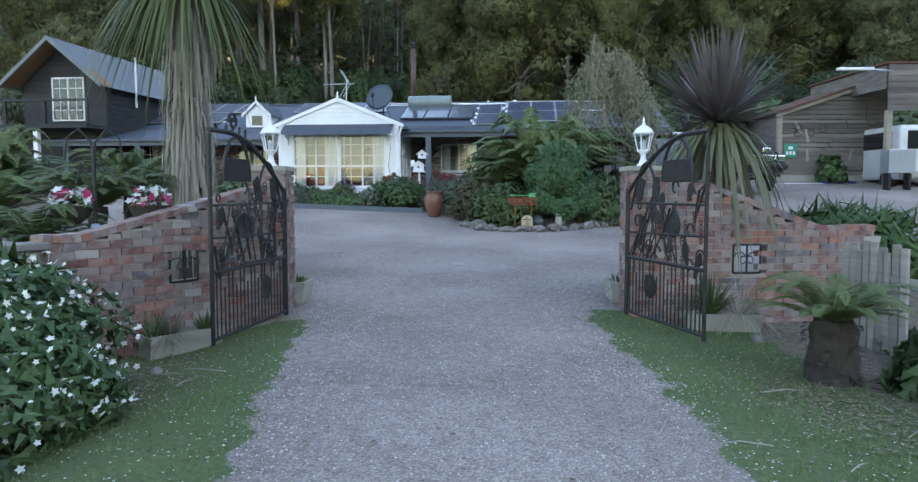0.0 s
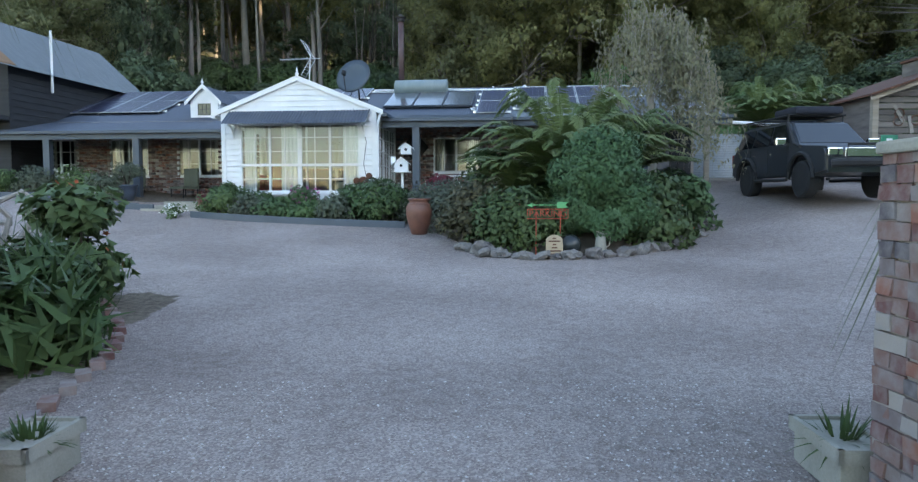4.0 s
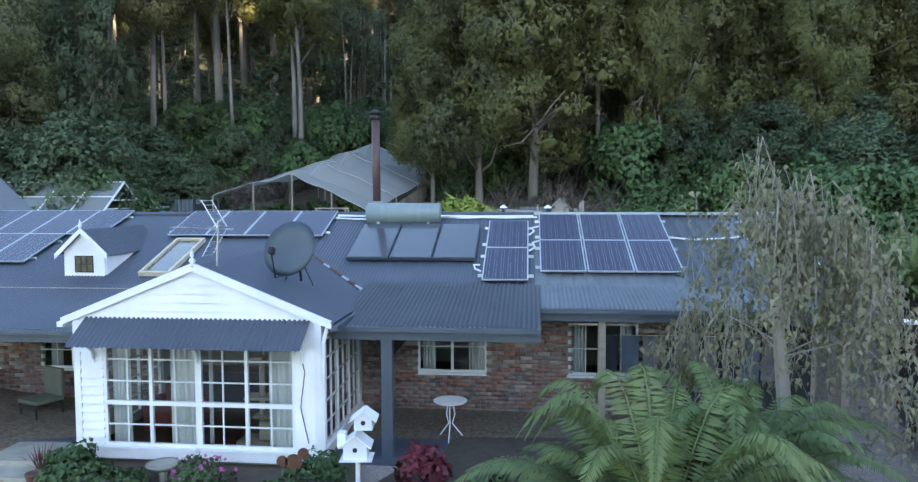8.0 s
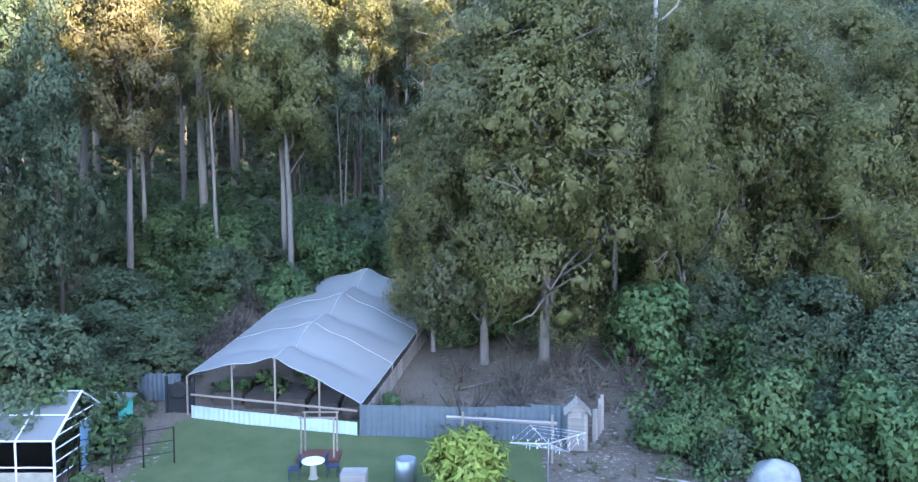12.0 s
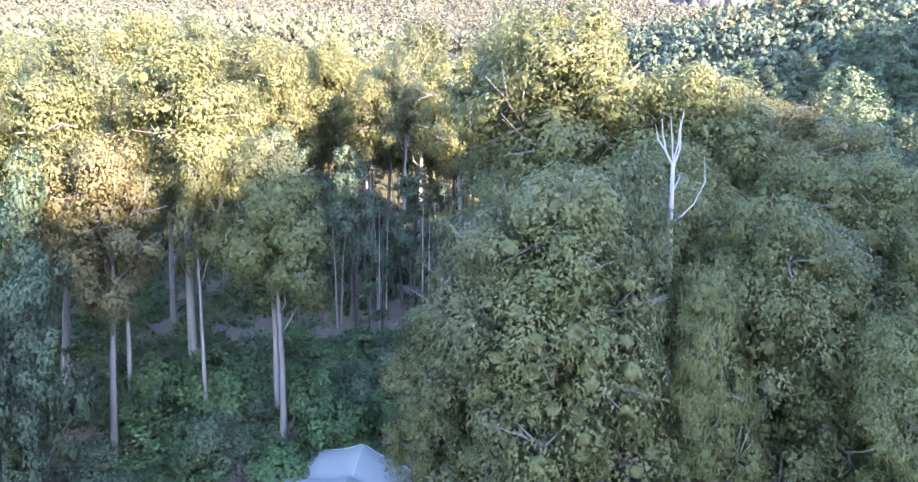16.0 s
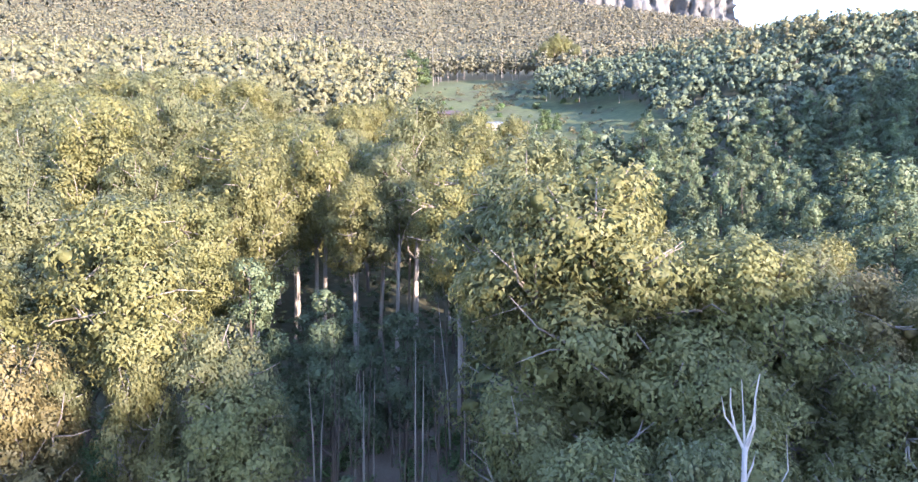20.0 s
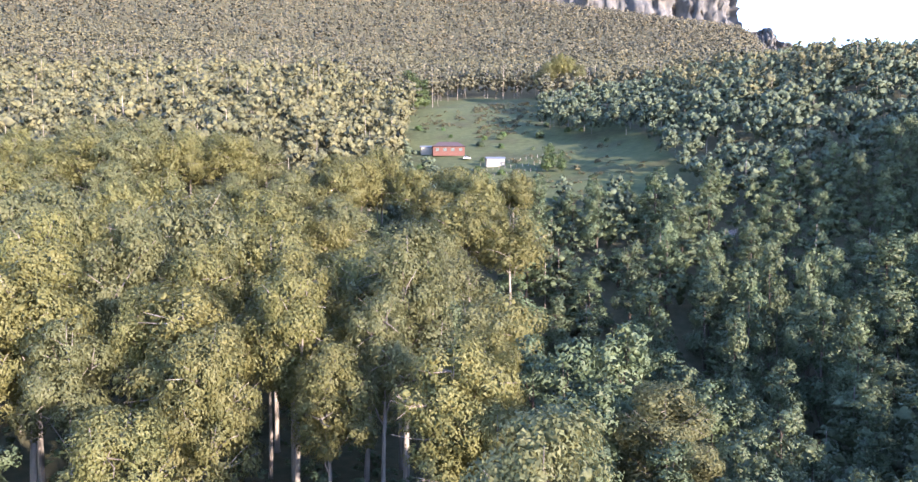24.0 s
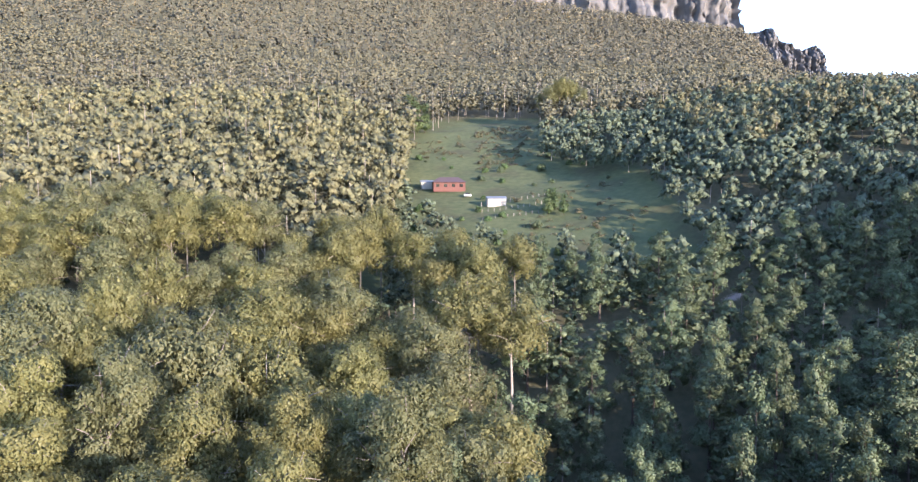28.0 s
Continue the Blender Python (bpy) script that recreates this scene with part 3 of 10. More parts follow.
cliff("mountain_cliff", -30, 672, 1812, 400, lambda a: 240 + 60 * math.sin(min(1, a * 1.4) * math.pi * 0.55) + 14 * math.sin(a * 17) - 10 * a, 60,
      "pale grey dolerite cliff face above the forest", 3)
cliff("far_bluff", 985, 1265, 2560, 382, lambda a: 185 + 66 * math.sin(math.pi * min(1, a * 1.15 + 0.2)) ** 2 + 8 * math.sin(a * 23), 60, "small distant rocky bluff on the skyline", 5)
# ---- trees ----


OCT_V = np.array(((1, 0, 0), (0, 1, 0), (-1, 0, 0), (0, -1, 0), (0, 0, 1), (0, 0, -1)), float)
OCT_F = np.array(((0, 1, 4), (1, 2, 4), (2, 3, 4), (3, 0, 4), (1, 0, 5), (2, 1, 5), (3, 2, 5), (0, 3, 5)), np.int32)


def lobe(rng, c, lr, flat, axis, tufts, n, leaf, wid, droop, fine):
    """One billowing leaf mass: tufts with leafy hearts, and blades all over them."""
    sq = np.array((1, 1, flat))

    def outward(q, own):
        return unit_rows(own * 0.56 + unit_rows((q - c) / sq) * 0.40 + unit_rows(q - axis) * 0.20)

    d = rng.normal(size=(tufts, 3))
    d[:, 2] = d[:, 2] * 0.85 + 0.22
    d = unit_rows(d)
    cs = c + d * (lr * rng.uniform(0.60, 0.86, tufts))[:, None] * sq
    rs = lr * rng.uniform(0.30, 0.52, tufts)
    iv, jf = (ICO_V, ICO_F) if fine else (OCT_V, OCT_F)
    out, size = [], 0.40 if fine else 0.90
    for q, r in zip(cs, rs):
        cv = q + iv * (rng.uniform(0.62, 1.12, len(iv)) * r * size)[:, None] * sq
        out.append((np.concatenate([cv, unit_rows(outward(cv, iv) + rng.normal(size=iv.shape) * 0.5)], axis=1), jf))
    if n:
        pick = rng.choice(tufts, n, p=rs ** 2 / (rs ** 2).sum())
        o = unit_rows(rng.normal(size=(n, 3)) + d[pick] * 0.75)
        p = cs[pick] + o * (rs[pick] * rng.uniform(0.74, 1.2, n))[:, None] * sq
        out.append(leaves(rng, p, leaf, wid, droop, outward(p, o), 0.28))
    return out


def merged(parts_):
    V, T, nv = [], [], 0
    for v, t in parts_:
        V.append(v)
        T.append(t + nv)
        nv += len(v)
    return np.concatenate(V), np.concatenate(T)


def gum_variant(seed, H=28.0, R=4.7, low=0.47, lobes=10, tufts=17, n=2200, leaf=0.28, wid=0.08, fine=True, twigs=3, lean=0.03, big=1.0):
    """A eucalypt: billowing lobes on rising limbs, each a heap of drooping tufts."""
    rng = np.random.default_rng(seed)
    out, forks, ends = [], [], []
    squash = rng.uniform(0.85, 1.15)
    for k in range(lobes):
        f = (k + 0.5) / lobes
        env = R * math.sqrt(max(0.05, 1 - ((f - 0.36) / 0.72) ** 2)) * rng.uniform(0.82, 1.15)
        lr = min(R * rng.uniform(0.44, 0.64) * big, env * 0.95)
        a = k * 2.4 + rng.uniform(-0.5, 0.5)
        off = max(0.0, env - lr * 0.85)
        c = np.array((off * math.cos(a) * squash, off * math.sin(a) / squash, low * H + lr * 0.4 + (H * (1 - low) - lr * 1.5) * f))
        axis = np.array((0, 0, c[2] * 0.55 + 0.25 * H))
        flat = rng.uniform(0.85, 1.15)
        out += lobe(rng, c, lr, flat, axis, tufts, max(4, int(n * (lr / 2.5) ** 1.6)) if n else 0, leaf, wid, 0.8, fine)
        forks.append(c)
        for j in range(twigs):
            d = rng.normal(size=3) + np.array((math.cos(a), math.sin(a), 0.5))
            ends.append((c, c + d / np.linalg.norm(d) * lr * 1.12))
    limbs = tree_limbs(rng, H * 0.93, 0.30, forks if twigs else [], start=low * 0.8, lean=lean)
    for c, q in ends:
        c, q = Vector(c) - Vector((0, 0, 0.5)), Vector(q)
        tube(limbs, [c, c.lerp(q, 0.5) + Vector(rng.normal(size=3)) * 0.22, q], [0.085, 0.055, 0.016], 4)
    return (*merged(out), limbs)


def wattle_variant(seed, H=18.0, R=4.0, low=0.22, lobes=10, tufts=12, n=950, leaf=0.24, wid=0.07, fine=True, twigs=1, big=1.0):
    """A wattle: feathery, flattened tufts in tiers that narrow to an uneven top."""
    rng = np.random.default_rng(seed)
    out, forks = [], []
    for k in range(lobes):
        f = (k + 0.5) / lobes
        env = R * (1.08 - 0.72 * f) * rng.uniform(0.78, 1.2)
        lr = min(R * rng.uniform(0.42, 0.58) * (1.12 - 0.45 * f) * big, env * 1.05)
        a = k * 2.4 + rng.uniform(-0.6, 0.6)
        off = max(0.0, env - lr * 0.7)
        c = np.array((off * math.cos(a), off * math.sin(a), low * H + (H * (1 - low) - lr * 0.8) * f))
        out += lobe(rng, c, lr, rng.uniform(0.75, 1.1), np.array((0, 0, c[2] - 0.15 * H)), tufts, max(4, int(n * (lr / 1.7) ** 1.6)) if n else 0, leaf, wid, 0.1, fine)
        forks.append(c)
    limbs = tree_limbs(rng, H * 0.92, 0.24, forks if twigs else [], start=0.2)
    return (*merged(out), limbs)


def bush_variant(seed, n=16, per=70, leaf=0.26, wid=0.07, rr=(0.5, 0.9), flat=0.8, R=1.3, H=2.2, droop=0.0, core=0.7):
    rng = np.random.default_rng(seed)
    cs, rs = [], []
    for k in range(n):
        a, q, h = rng.uniform(0, 6.283), math.sqrt(rng.uniform(0, 1)), rng.uniform(0.12, 1)
        e = R * math.sqrt(max(0.08, 1 - (h * 0.9) ** 2))
        cs.append((e * q * math.cos(a), e * q * math.sin(a), h * H * 0.8))
        rs.append(rng.uniform(*rr))
    return crown_mesh("c", rng, np.array(cs), rs, per, leaf, wid, None, droop=droop, flat=flat, core=core, shell=0.72, lobes=[np.array((0, 0, H * 0.25))] * n)


def tree_meshes(maker, crown_mats, bark, seeds, **kw):
    """Meshes of trunk and crown, made once and shared."""
    out = []
    for i, s in enumerate(seeds):
        V, T, limbs = maker(s, **kw)
        c = fast("crown", V, T, crown_mats[i % len(crown_mats)])
        tr = link("trunk", limbs, bark, smooth=True)
        out.append((tr.data, c.data))
        bpy.data.objects.remove(c)
        bpy.data.objects.remove(tr)
    return out


def plant_tree(meshes, x, y, h, base_h, label, group, rng, wide=1.0, sink=0.25, name="gum_tree", cat="tree"):
    s = h / base_h
    e = thing(name, Matrix.LocRotScale((x, y, gz(x, y) - sink), Euler((0, 0, rng.uniform(0, 6.28))), (s * wide, s * wide, s)), label, cat, group)
    for nm, me in zip(("trunk", "crown"), meshes):
        o = new(nm, me)
        o.parent = e
    return e


RUSTY = leaf_mat("gum_leaf_rust", (0.155, 0.138, 0.056), (0.192, 0.160, 0.070), rnd=0.08, through_light=0.3)
gum_near = tree_meshes(gum_variant, GUM, M_BARK, (1, 2, 3, 4, 5, 6))
gum_low = tree_meshes(gum_variant, [GUM[0], GUM[1]], M_BARK, (7, 8, 9), low=0.15, R=5.6, lobes=17, n=1800, leaf=0.29, wid=0.082, twigs=4)
gum_tall = tree_meshes(gum_variant, GUM, M_BARK, (17, 18, 19), low=0.55, R=4.2, lobes=8)
gum_rust = tree_meshes(gum_variant, [RUSTY], M_BARK, (20,))
gum_mid = tree_meshes(gum_variant, GUM, M_BARK, (11, 12, 13, 14, 15), lobes=9, tufts=14, n=700, leaf=0.42, wid=0.12, R=6.4, low=0.54, twigs=1)
wat_near = tree_meshes(wattle_variant, [WATTLE], M_BARKDARK, (21, 22, 23))
wat_mid = tree_meshes(wattle_variant, [WATTLE], M_BARKDARK, (31, 32, 33, 34), lobes=9, tufts=10, n=480, leaf=0.36, wid=0.10)

frng = np.random.default_rng(77)
PLANTED = []
GUM_LABEL = "tall eucalypt with smooth pale trunk and drooping olive crown"
WAT_LABEL = "dark blue-green wattle tree with layered foliage"
# the trees that stand out: x, y, top height, width, kind
STAND = (
    # by the net garden and east of it
    (4.6, 57.2, 28.4, 1.0, "b"), (1.4, 58.4, 26.6, 0.9, "b"), (-1.6, 60.6, 21, 0.8, "b"), (5.6, 60.6, 28.8, 0.9, "t"), (8.9, 59.2, 28.6, 0.62, "g"), (16.4, 60.2, 27.4, 0.9, "b"),
    (12.6, 64.0, 28.0, 0.9, "g"), (20.5, 62.0, 25.5, 0.9, "b"), (26, 60, 25.5, 1.0, "b"), (31, 64, 27, 1.0, "b"), (37, 61, 25, 1.1, "b"), (44, 66, 27, 1.1, "b"), (21, 56, 21, 0.8, "b"), (33, 56, 21, 0.9, "b"),
    (8.2, 75.2, 41.0, 1.35, "b"), (16.0, 73.6, 36.4, 1.15, "g"), (20.6, 76.5, 35.0, 1.0, "g"), (25.6, 78.4, 34.0, 1.1, "o"), (31, 79, 32.5, 1.0, "g"), (38, 76, 31, 1.1, "g"), (22.6, 69.5, 30, 1.0, "b"), (28.6, 71, 30, 1.0, "b"),
    (35, 70, 29, 1.0, "b"), (13.5, 69.5, 31, 1.0, "b"), (3.4, 68.0, 28, 0.9, "g"), (46, 76, 30, 1.1, "b"), (12.2, 57.0, 23.8, 0.55, "b"),
    # the west side
    (-20.4, 75.6, 38.8, 1.15, "t"), (-24.0, 72.6, 30, 0.7, "t"), (-18.0, 71.4, 30, 0.65, "t"), (-12.4, 70.4, 28.6, 0.95, "g"), (-13.4, 72.6, 31.4, 0.85, "g"), (-23.2, 68.4, 31.0, 0.85, "o"), (-28.6, 72.2, 35.8, 1.0, "g"),
    (-23.6, 60.5, 29.7, 0.62, "w"), (-28.5, 64.5, 30.0, 0.8, "w"), (-34, 70, 32, 1.1, "g"), (-27.5, 55.5, 22, 1.0, "b"), (-33, 60, 26, 1.0, "b"), (-38, 66, 28, 1.1, "g"),
    (-35.4, 88.2, 42.0, 1.1, "g"), (-33.0, 94.5, 36.7, 1.0, "w"), (-17.0, 91.5, 33.3, 0.9, "w"), (-26, 86, 36, 0.9, "g"), (-42, 84, 37, 1.1, "g"), (-48, 95, 42, 1.1, "g"), (-10.2, 88.1, 31.1, 0.75, "w"), (-4.6, 92.8, 28.8, 0.75, "w"), (-8.5, 94.5, 27, 0.7, "w"), (-13, 95, 29, 0.75, "w"),
    # the sunlit gums past the gully
    (0.0, 101.5, 42.5, 1.0, "g"), (3.2, 99.3, 38.4, 0.8, "g"), (-5.6, 123.5, 50.6, 1.15, "g"), (-16.0, 114.2, 46.9, 1.0, "t"), (-11.0, 108.0, 41.0, 0.8, "t"), (-7.2, 112.5, 44.5, 0.8, "t"), (-24.4, 109.6, 45.8, 1.25, "g"), (-29.4, 113.2, 45.6, 0.8, "t"), (-34.5, 108, 43, 0.9, "t"),
    (-41.0, 113.5, 49.5, 1.2, "g"), (-29.4, 126.7, 48.9, 1.1, "g"), (-38.6, 129.4, 53.4, 1.1, "g"), (-19.5, 129, 48, 1.0, "g"), (-11.5, 133, 47, 1.0, "g"), (-37.0, 145.2, 55.4, 1.2, "g"), (-49, 128, 52.5, 1.1, "g"), (-60, 142, 55, 1.1, "g"), (-52, 118, 47, 1.1, "g"),
    (-26, 146, 50, 1.1, "g"), (-65, 158, 56.3, 1.1, "g"), (-35.5, 178.5, 54.1, 1.1, "g"), (-68.4, 170.3, 54.2, 1.1, "g"), (-80, 205.5, 68.6, 1.1, "g"), (-17.7, 204, 47.4, 1.1, "w"), (3.0, 118, 40, 0.8, "g"), (-1, 132, 41, 0.9, "w"),
    # the valley side
    (19.0, 109.0, 36.1, 1.1, "g"), (50.0, 205.4, 51.4, 0.9, "w"), (35.1, 233.6, 59.1, 0.8, "w"), (29.5, 233, 55, 1.0, "w"), (56.0, 159.2, 45.3, 1.0, "w"), (59.0, 190.0, 47.3, 0.9, "w"), (47.7, 180.6, 46.6, 0.9, "w"), (15.0, 237.0, 53.7, 1.1, "w"), (9.5, 240, 53, 0.9, "w"),
    (11.5, 166.0, 37.0, 1.1, "w"), (45.4, 156.8, 43.0, 1.0, "w"), (51.7, 146.2, 39.4, 1.1, "w"), (19.3, 137.5, 34.6, 1.0, "w"), (53.3, 139.7, 38.6, 1.0, "w"), (23.0, 200.6, 41.5, 1.2, "w"), (34.1, 173.0, 38.5, 1.2, "w"), (54, 168.5, 46.0, 0.9, "w"), (35.4, 204.2, 41.5, 1.3, "w"),
    (6.5, 178, 37.5, 1.1, "w"), (58.5, 150.5, 38.8, 1.0, "w"), (78, 224, 57.0, 1.1, "w"), (54.2, 133, 33.5, 1.1, "w"), (41, 150, 36, 1.0, "w"), (27, 152, 33, 1.1, "w"), (63, 172, 43, 1.0, "w"),
)
for i, (x, y, top, wide, kind) in enumerate(STAND):
    h = top - gz(x, y)
    if kind == "w":
        plant_tree((wat_near if y < 100 else wat_mid)[i % 3], x, y, h, 18.0, WAT_LABEL, "wattles of the valley", frng, wide * 18 / max(h, 14) * 1.15, name="wattle_tree")
        PLANTED.append((x, y))
        continue
    kit = {"b": gum_low, "t": gum_tall, "o": gum_rust, "g": gum_near if y < 135 else gum_mid}[kind]
    label = {"b": "broad spreading eucalypt with heavy drooping crown", "t": "slender eucalypt with a high crown on a pale trunk", "o": "eucalypt with russet new leaves over a pale trunk", "g": GUM_LABEL}[kind]
    plant_tree(kit[i % len(kit)], x, y, h, 28.0, label, "eucalypts of the hillside", frng, wide * min(1.15, 28 / max(h, 18)) * (1.0 if y < 100 else 1.12))
    PLANTED.append((x, y))


def free(x, y, gap):
    return all((x - a) ** 2 + (y - b) ** 2 > gap * gap for a, b in PLANTED)


# the paddock's fence line and the track across it
PADDOCK = [(-24, 330), (-26, 423), (-21, 449), (5, 521), (54, 511), (44, 450), (37, 366), (66, 322), (66, 266), (66, 232), (58, 236), (46, 250), (32, 262), (2, 278), (-14, 304)]


def clearing(x, y):
    """No forest: the home yard, the net garden's slope, the paddock and its upper meadow."""
    if y < 66 and -29 < x < 8.5:
        return True
    if y < 54 and x < 45 or y < 60 and -6 < x < 3:
        return True
    if 64 <= y < 70 and -26 < x < 1:
        return True
    if 225 < y < 530:
        inside = False
        for (x0, y0), (x1, y1) in zip(PADDOCK, PADDOCK[1:] + PADDOCK[:1]):
            if (y0 > y) != (y1 > y) and x < x0 + (y - y0) / (y1 - y0) * (x1 - x0):
                inside = not inside
        return inside
    return False


# closed forest, near and middle distance
tries = 0
near_n = mid_n = 0
while tries < 5200 and near_n + mid_n < 235:
    tries += 1
    y = 60 + 175 * frng.uniform() ** 0.8
    half = 0.70 * (y - 20) + 10
    x = frng.uniform(-half, half)
    right = x > 4 + 0.06 * (y - 60) and y > 92
    if clearing(x, y) or not free(x, y, (6.5 if not right else 5.6) + 0.010 * y):
        continue
    if 77 < y < 100 and -17 < x < 4 or 69 < y <= 77 and -11 < x < 3:
        continue
    near = y < 108
    if right or frng.uniform() < 0.12:
        h = frng.uniform(14, 21) + (5 if frng.uniform() < 0.15 else 0)
        plant_tree((wat_near if near else wat_mid)[int(frng.integers(3))], x, y, h, 18.0, WAT_LABEL, "wattles of the valley", frng, frng.uniform(0.95, 1.3), name="wattle_tree")
    else:
        h = frng.uniform(23, 29.5) if x < 8 or y > 90 else frng.uniform(17, 23)
        plant_tree((gum_near if near else gum_mid)[int(frng.integers(5))], x, y, h, 28.0, GUM_LABEL, "eucalypts of the hillside", frng, frng.uniform(0.9, 1.15))
    near_n, mid_n = near_n + near, mid_n + (not near)
    PLANTED.append((x, y))


def woods(name, pts, hs, templates, material, label, seed, wide=(0.85, 1.2)):
    """Far woods: many small trees in one mesh, leaves first, then pale stems."""
    rng = np.random.default_rng(seed)
    V, T, M, nv = [], [], [], 0
    z = ground_z(pts[:, 0], pts[:, 1])
    pick = rng.integers(len(templates), size=len(pts))
    for k, (tv, tt, tm) in enumerate(templates):
        ii = np.where(pick == k)[0]
        if not len(ii):
            continue
        a = rng.uniform(0, 6.28, len(ii))
        w = rng.uniform(*wide, len(ii)) * hs[ii]
        cs, sn = np.cos(a)[:, None], np.sin(a)[:, None]
        vx = (tv[None, :, 0] * cs - tv[None, :, 1] * sn) * w[:, None] + pts[ii, 0][:, None]
        vy = (tv[None, :, 0] * sn + tv[None, :, 1] * cs) * w[:, None] + pts[ii, 1][:, None]
        vz = tv[None, :, 2] * hs[ii][:, None] + z[ii][:, None] - 0.3
        nx, ny = tv[None, :, 3] * cs - tv[None, :, 4] * sn, tv[None, :, 3] * sn + tv[None, :, 4] * cs
        V.append(np.stack([vx, vy, vz, nx, ny, np.broadcast_to(tv[None, :, 5], nx.shape)], axis=-1).reshape(-1, 6))
        T.append((tt[None] + (np.arange(len(ii)) * len(tv))[:, None, None] + nv).reshape(-1, 3))
        M.append(np.tile(tm, len(ii)))
        nv += len(ii) * len(tv)
    return tagged(fast(name, np.concatenate(V), np.concatenate(T), [material, M_BARK], midx=np.concatenate(M)), label, "forest", kind="stuff")


def with_stems(V, T, base, rng, stems):
    """Scale a crown to unit height and give it pale stems, three-sided and tapered."""
    V = V.copy()
    V[:, :3] /= base
    m = [0] * len(T)
    parts_ = [(V, T)]
    for k in range(stems):
        a, r, h = rng.uniform(0, 6.28), rng.uniform(0.0, 0.10), rng.uniform(0.8, 1.05)
        ring = np.array([(math.cos(q), math.sin(q), 0) for q in (0, 2.1, 4.2)])
        at = np.array((r * math.cos(a), r * math.sin(a), 0))
        v = np.concatenate([ring * 0.009 + at, ring * 0.004 + at * 1.6 + np.array((0, 0, h))])
        parts_.append((np.concatenate([v, np.concatenate([ring, ring])], axis=1), np.array(((0, 1, 4), (0, 4, 3), (1, 2, 5), (1, 5, 4), (2, 0, 3), (2, 3, 5)), np.int32)))
        m += [1] * 6
    return (*merged(parts_), np.array(m, np.int32))


def unit(maker, seed, base, stems=1, **kw):
    V, T, limbs = maker(seed, **kw)
    limbs.free()
    return with_stems(V, T, base, np.random.default_rng(seed + 1000), stems)


far_gum = [unit(gum_variant, 41 + k, 28.0, k % 3 == 0, lobes=6, tufts=5, n=44, leaf=0.75, wid=0.24, R=6.2, low=0.36, fine=False, twigs=0, big=1.2) for k in range(8)]
far_wat = [unit(gum_variant, 51 + k, 18.0, k % 3 == 0, H=18.0, lobes=6, tufts=5, n=26, leaf=0.8, wid=0.26, R=5.2, low=0.40, fine=False, twigs=0, big=1.2) for k in range(8)]
tiny = [unit(gum_variant, 61 + k, 28.0, k % 4 == 0, lobes=4, tufts=3, n=6, leaf=1.7, wid=0.55, R=6.6, low=0.32, fine=False, twigs=0, big=1.35) for k in range(8)]
speck = [unit(gum_variant, 161 + k, 28.0, 0, lobes=3, tufts=3, n=0, R=6.4, low=0.28, fine=False, twigs=0, big=1.35) for k in range(9)]


def scatter(rng, n, y0, y1, gap, half_fn, ok, power=1.0):
    """Jittered rows of places in the stretch y0..y1 of the valley."""
    out = []
    y = y0
    while y < y1:
        h = half_fn(y)
        k = int(2 * h / gap)
        x = np.linspace(-h, h, k) + rng.uniform(-0.55, 0.55, k) * gap
        yy = y + rng.uniform(-0.55, 0.55, k) * gap
        out.append(np.stack([x, yy], axis=-1))
        y += gap
    p = np.concatenate(out)
    return p[np.array([ok(a, b) for a, b in p])]


def far_ok(x, y):
    return not clearing(x, y) and not (440 < y < 470 and 70 < x < 130)


srng = np.random.default_rng(5)
p = scatter(srng, 0, 226, 420, 7.4, lambda y: 0.72 * (y - 20) + 10, lambda x, y: far_ok(x, y) and free(x, y, 4))
rightside = p[:, 0] > np.where(p[:, 1] < 318, -22, 20)
pl, pr = p[~rightside], p[rightside]
woods("eucalypt_forest", pl, srng.uniform(19, 27, len(pl)), far_gum, mat("far_gum_leaf", (0.082, 0.089, 0.043), (0.118, 0.116, 0.055), scale=0.06, fine=0.6, bump=0, rnd=0.16, island=True), "sunlit eucalypt forest covering the hillside", 8)
woods("wattle_forest", pr, srng.uniform(11, 17, len(pr)) * np.where((pr[:, 1] < 312) & (pr[:, 0] < 40), 0.66, 1.0), far_wat, mat("far_wattle_leaf", (0.048, 0.074, 0.044), (0.078, 0.100, 0.057), scale=0.06, fine=0.6, bump=0, rnd=0.16, island=True), "dense dark green wattle forest on the valley side", 9)
p = scatter(srng, 0, 420, 640, 7.6, lambda y: 0.70 * (y - 30) + 10, far_ok)
# far leaves greyer than the near gums: haze put into their colour
woods("distant_forest", p, srng.uniform(14, 23, len(p)), tiny, mat("distant_gum_leaf", (0.060, 0.064, 0.037), (0.085, 0.084, 0.048), scale=0.03, fine=0.4, bump=0, rnd=0.14, island=True), "distant eucalypt forest on the mountain foot", 10, wide=(0.9, 1.3))
p = scatter(srng, 0, 640, 980, 9.4, lambda y: 0.70 * (y - 30) + 10, far_ok)
woods("far_forest", p, srng.uniform(15, 24, len(p)), speck, MATS["distant_gum_leaf"], "far eucalypt forest on the mountain foot", 16, wide=(0.95, 1.4))
p = scatter(srng, 0, 980, 1840, 14.5, lambda y: 0.72 * (y - 20) + 10, lambda x, y: True)
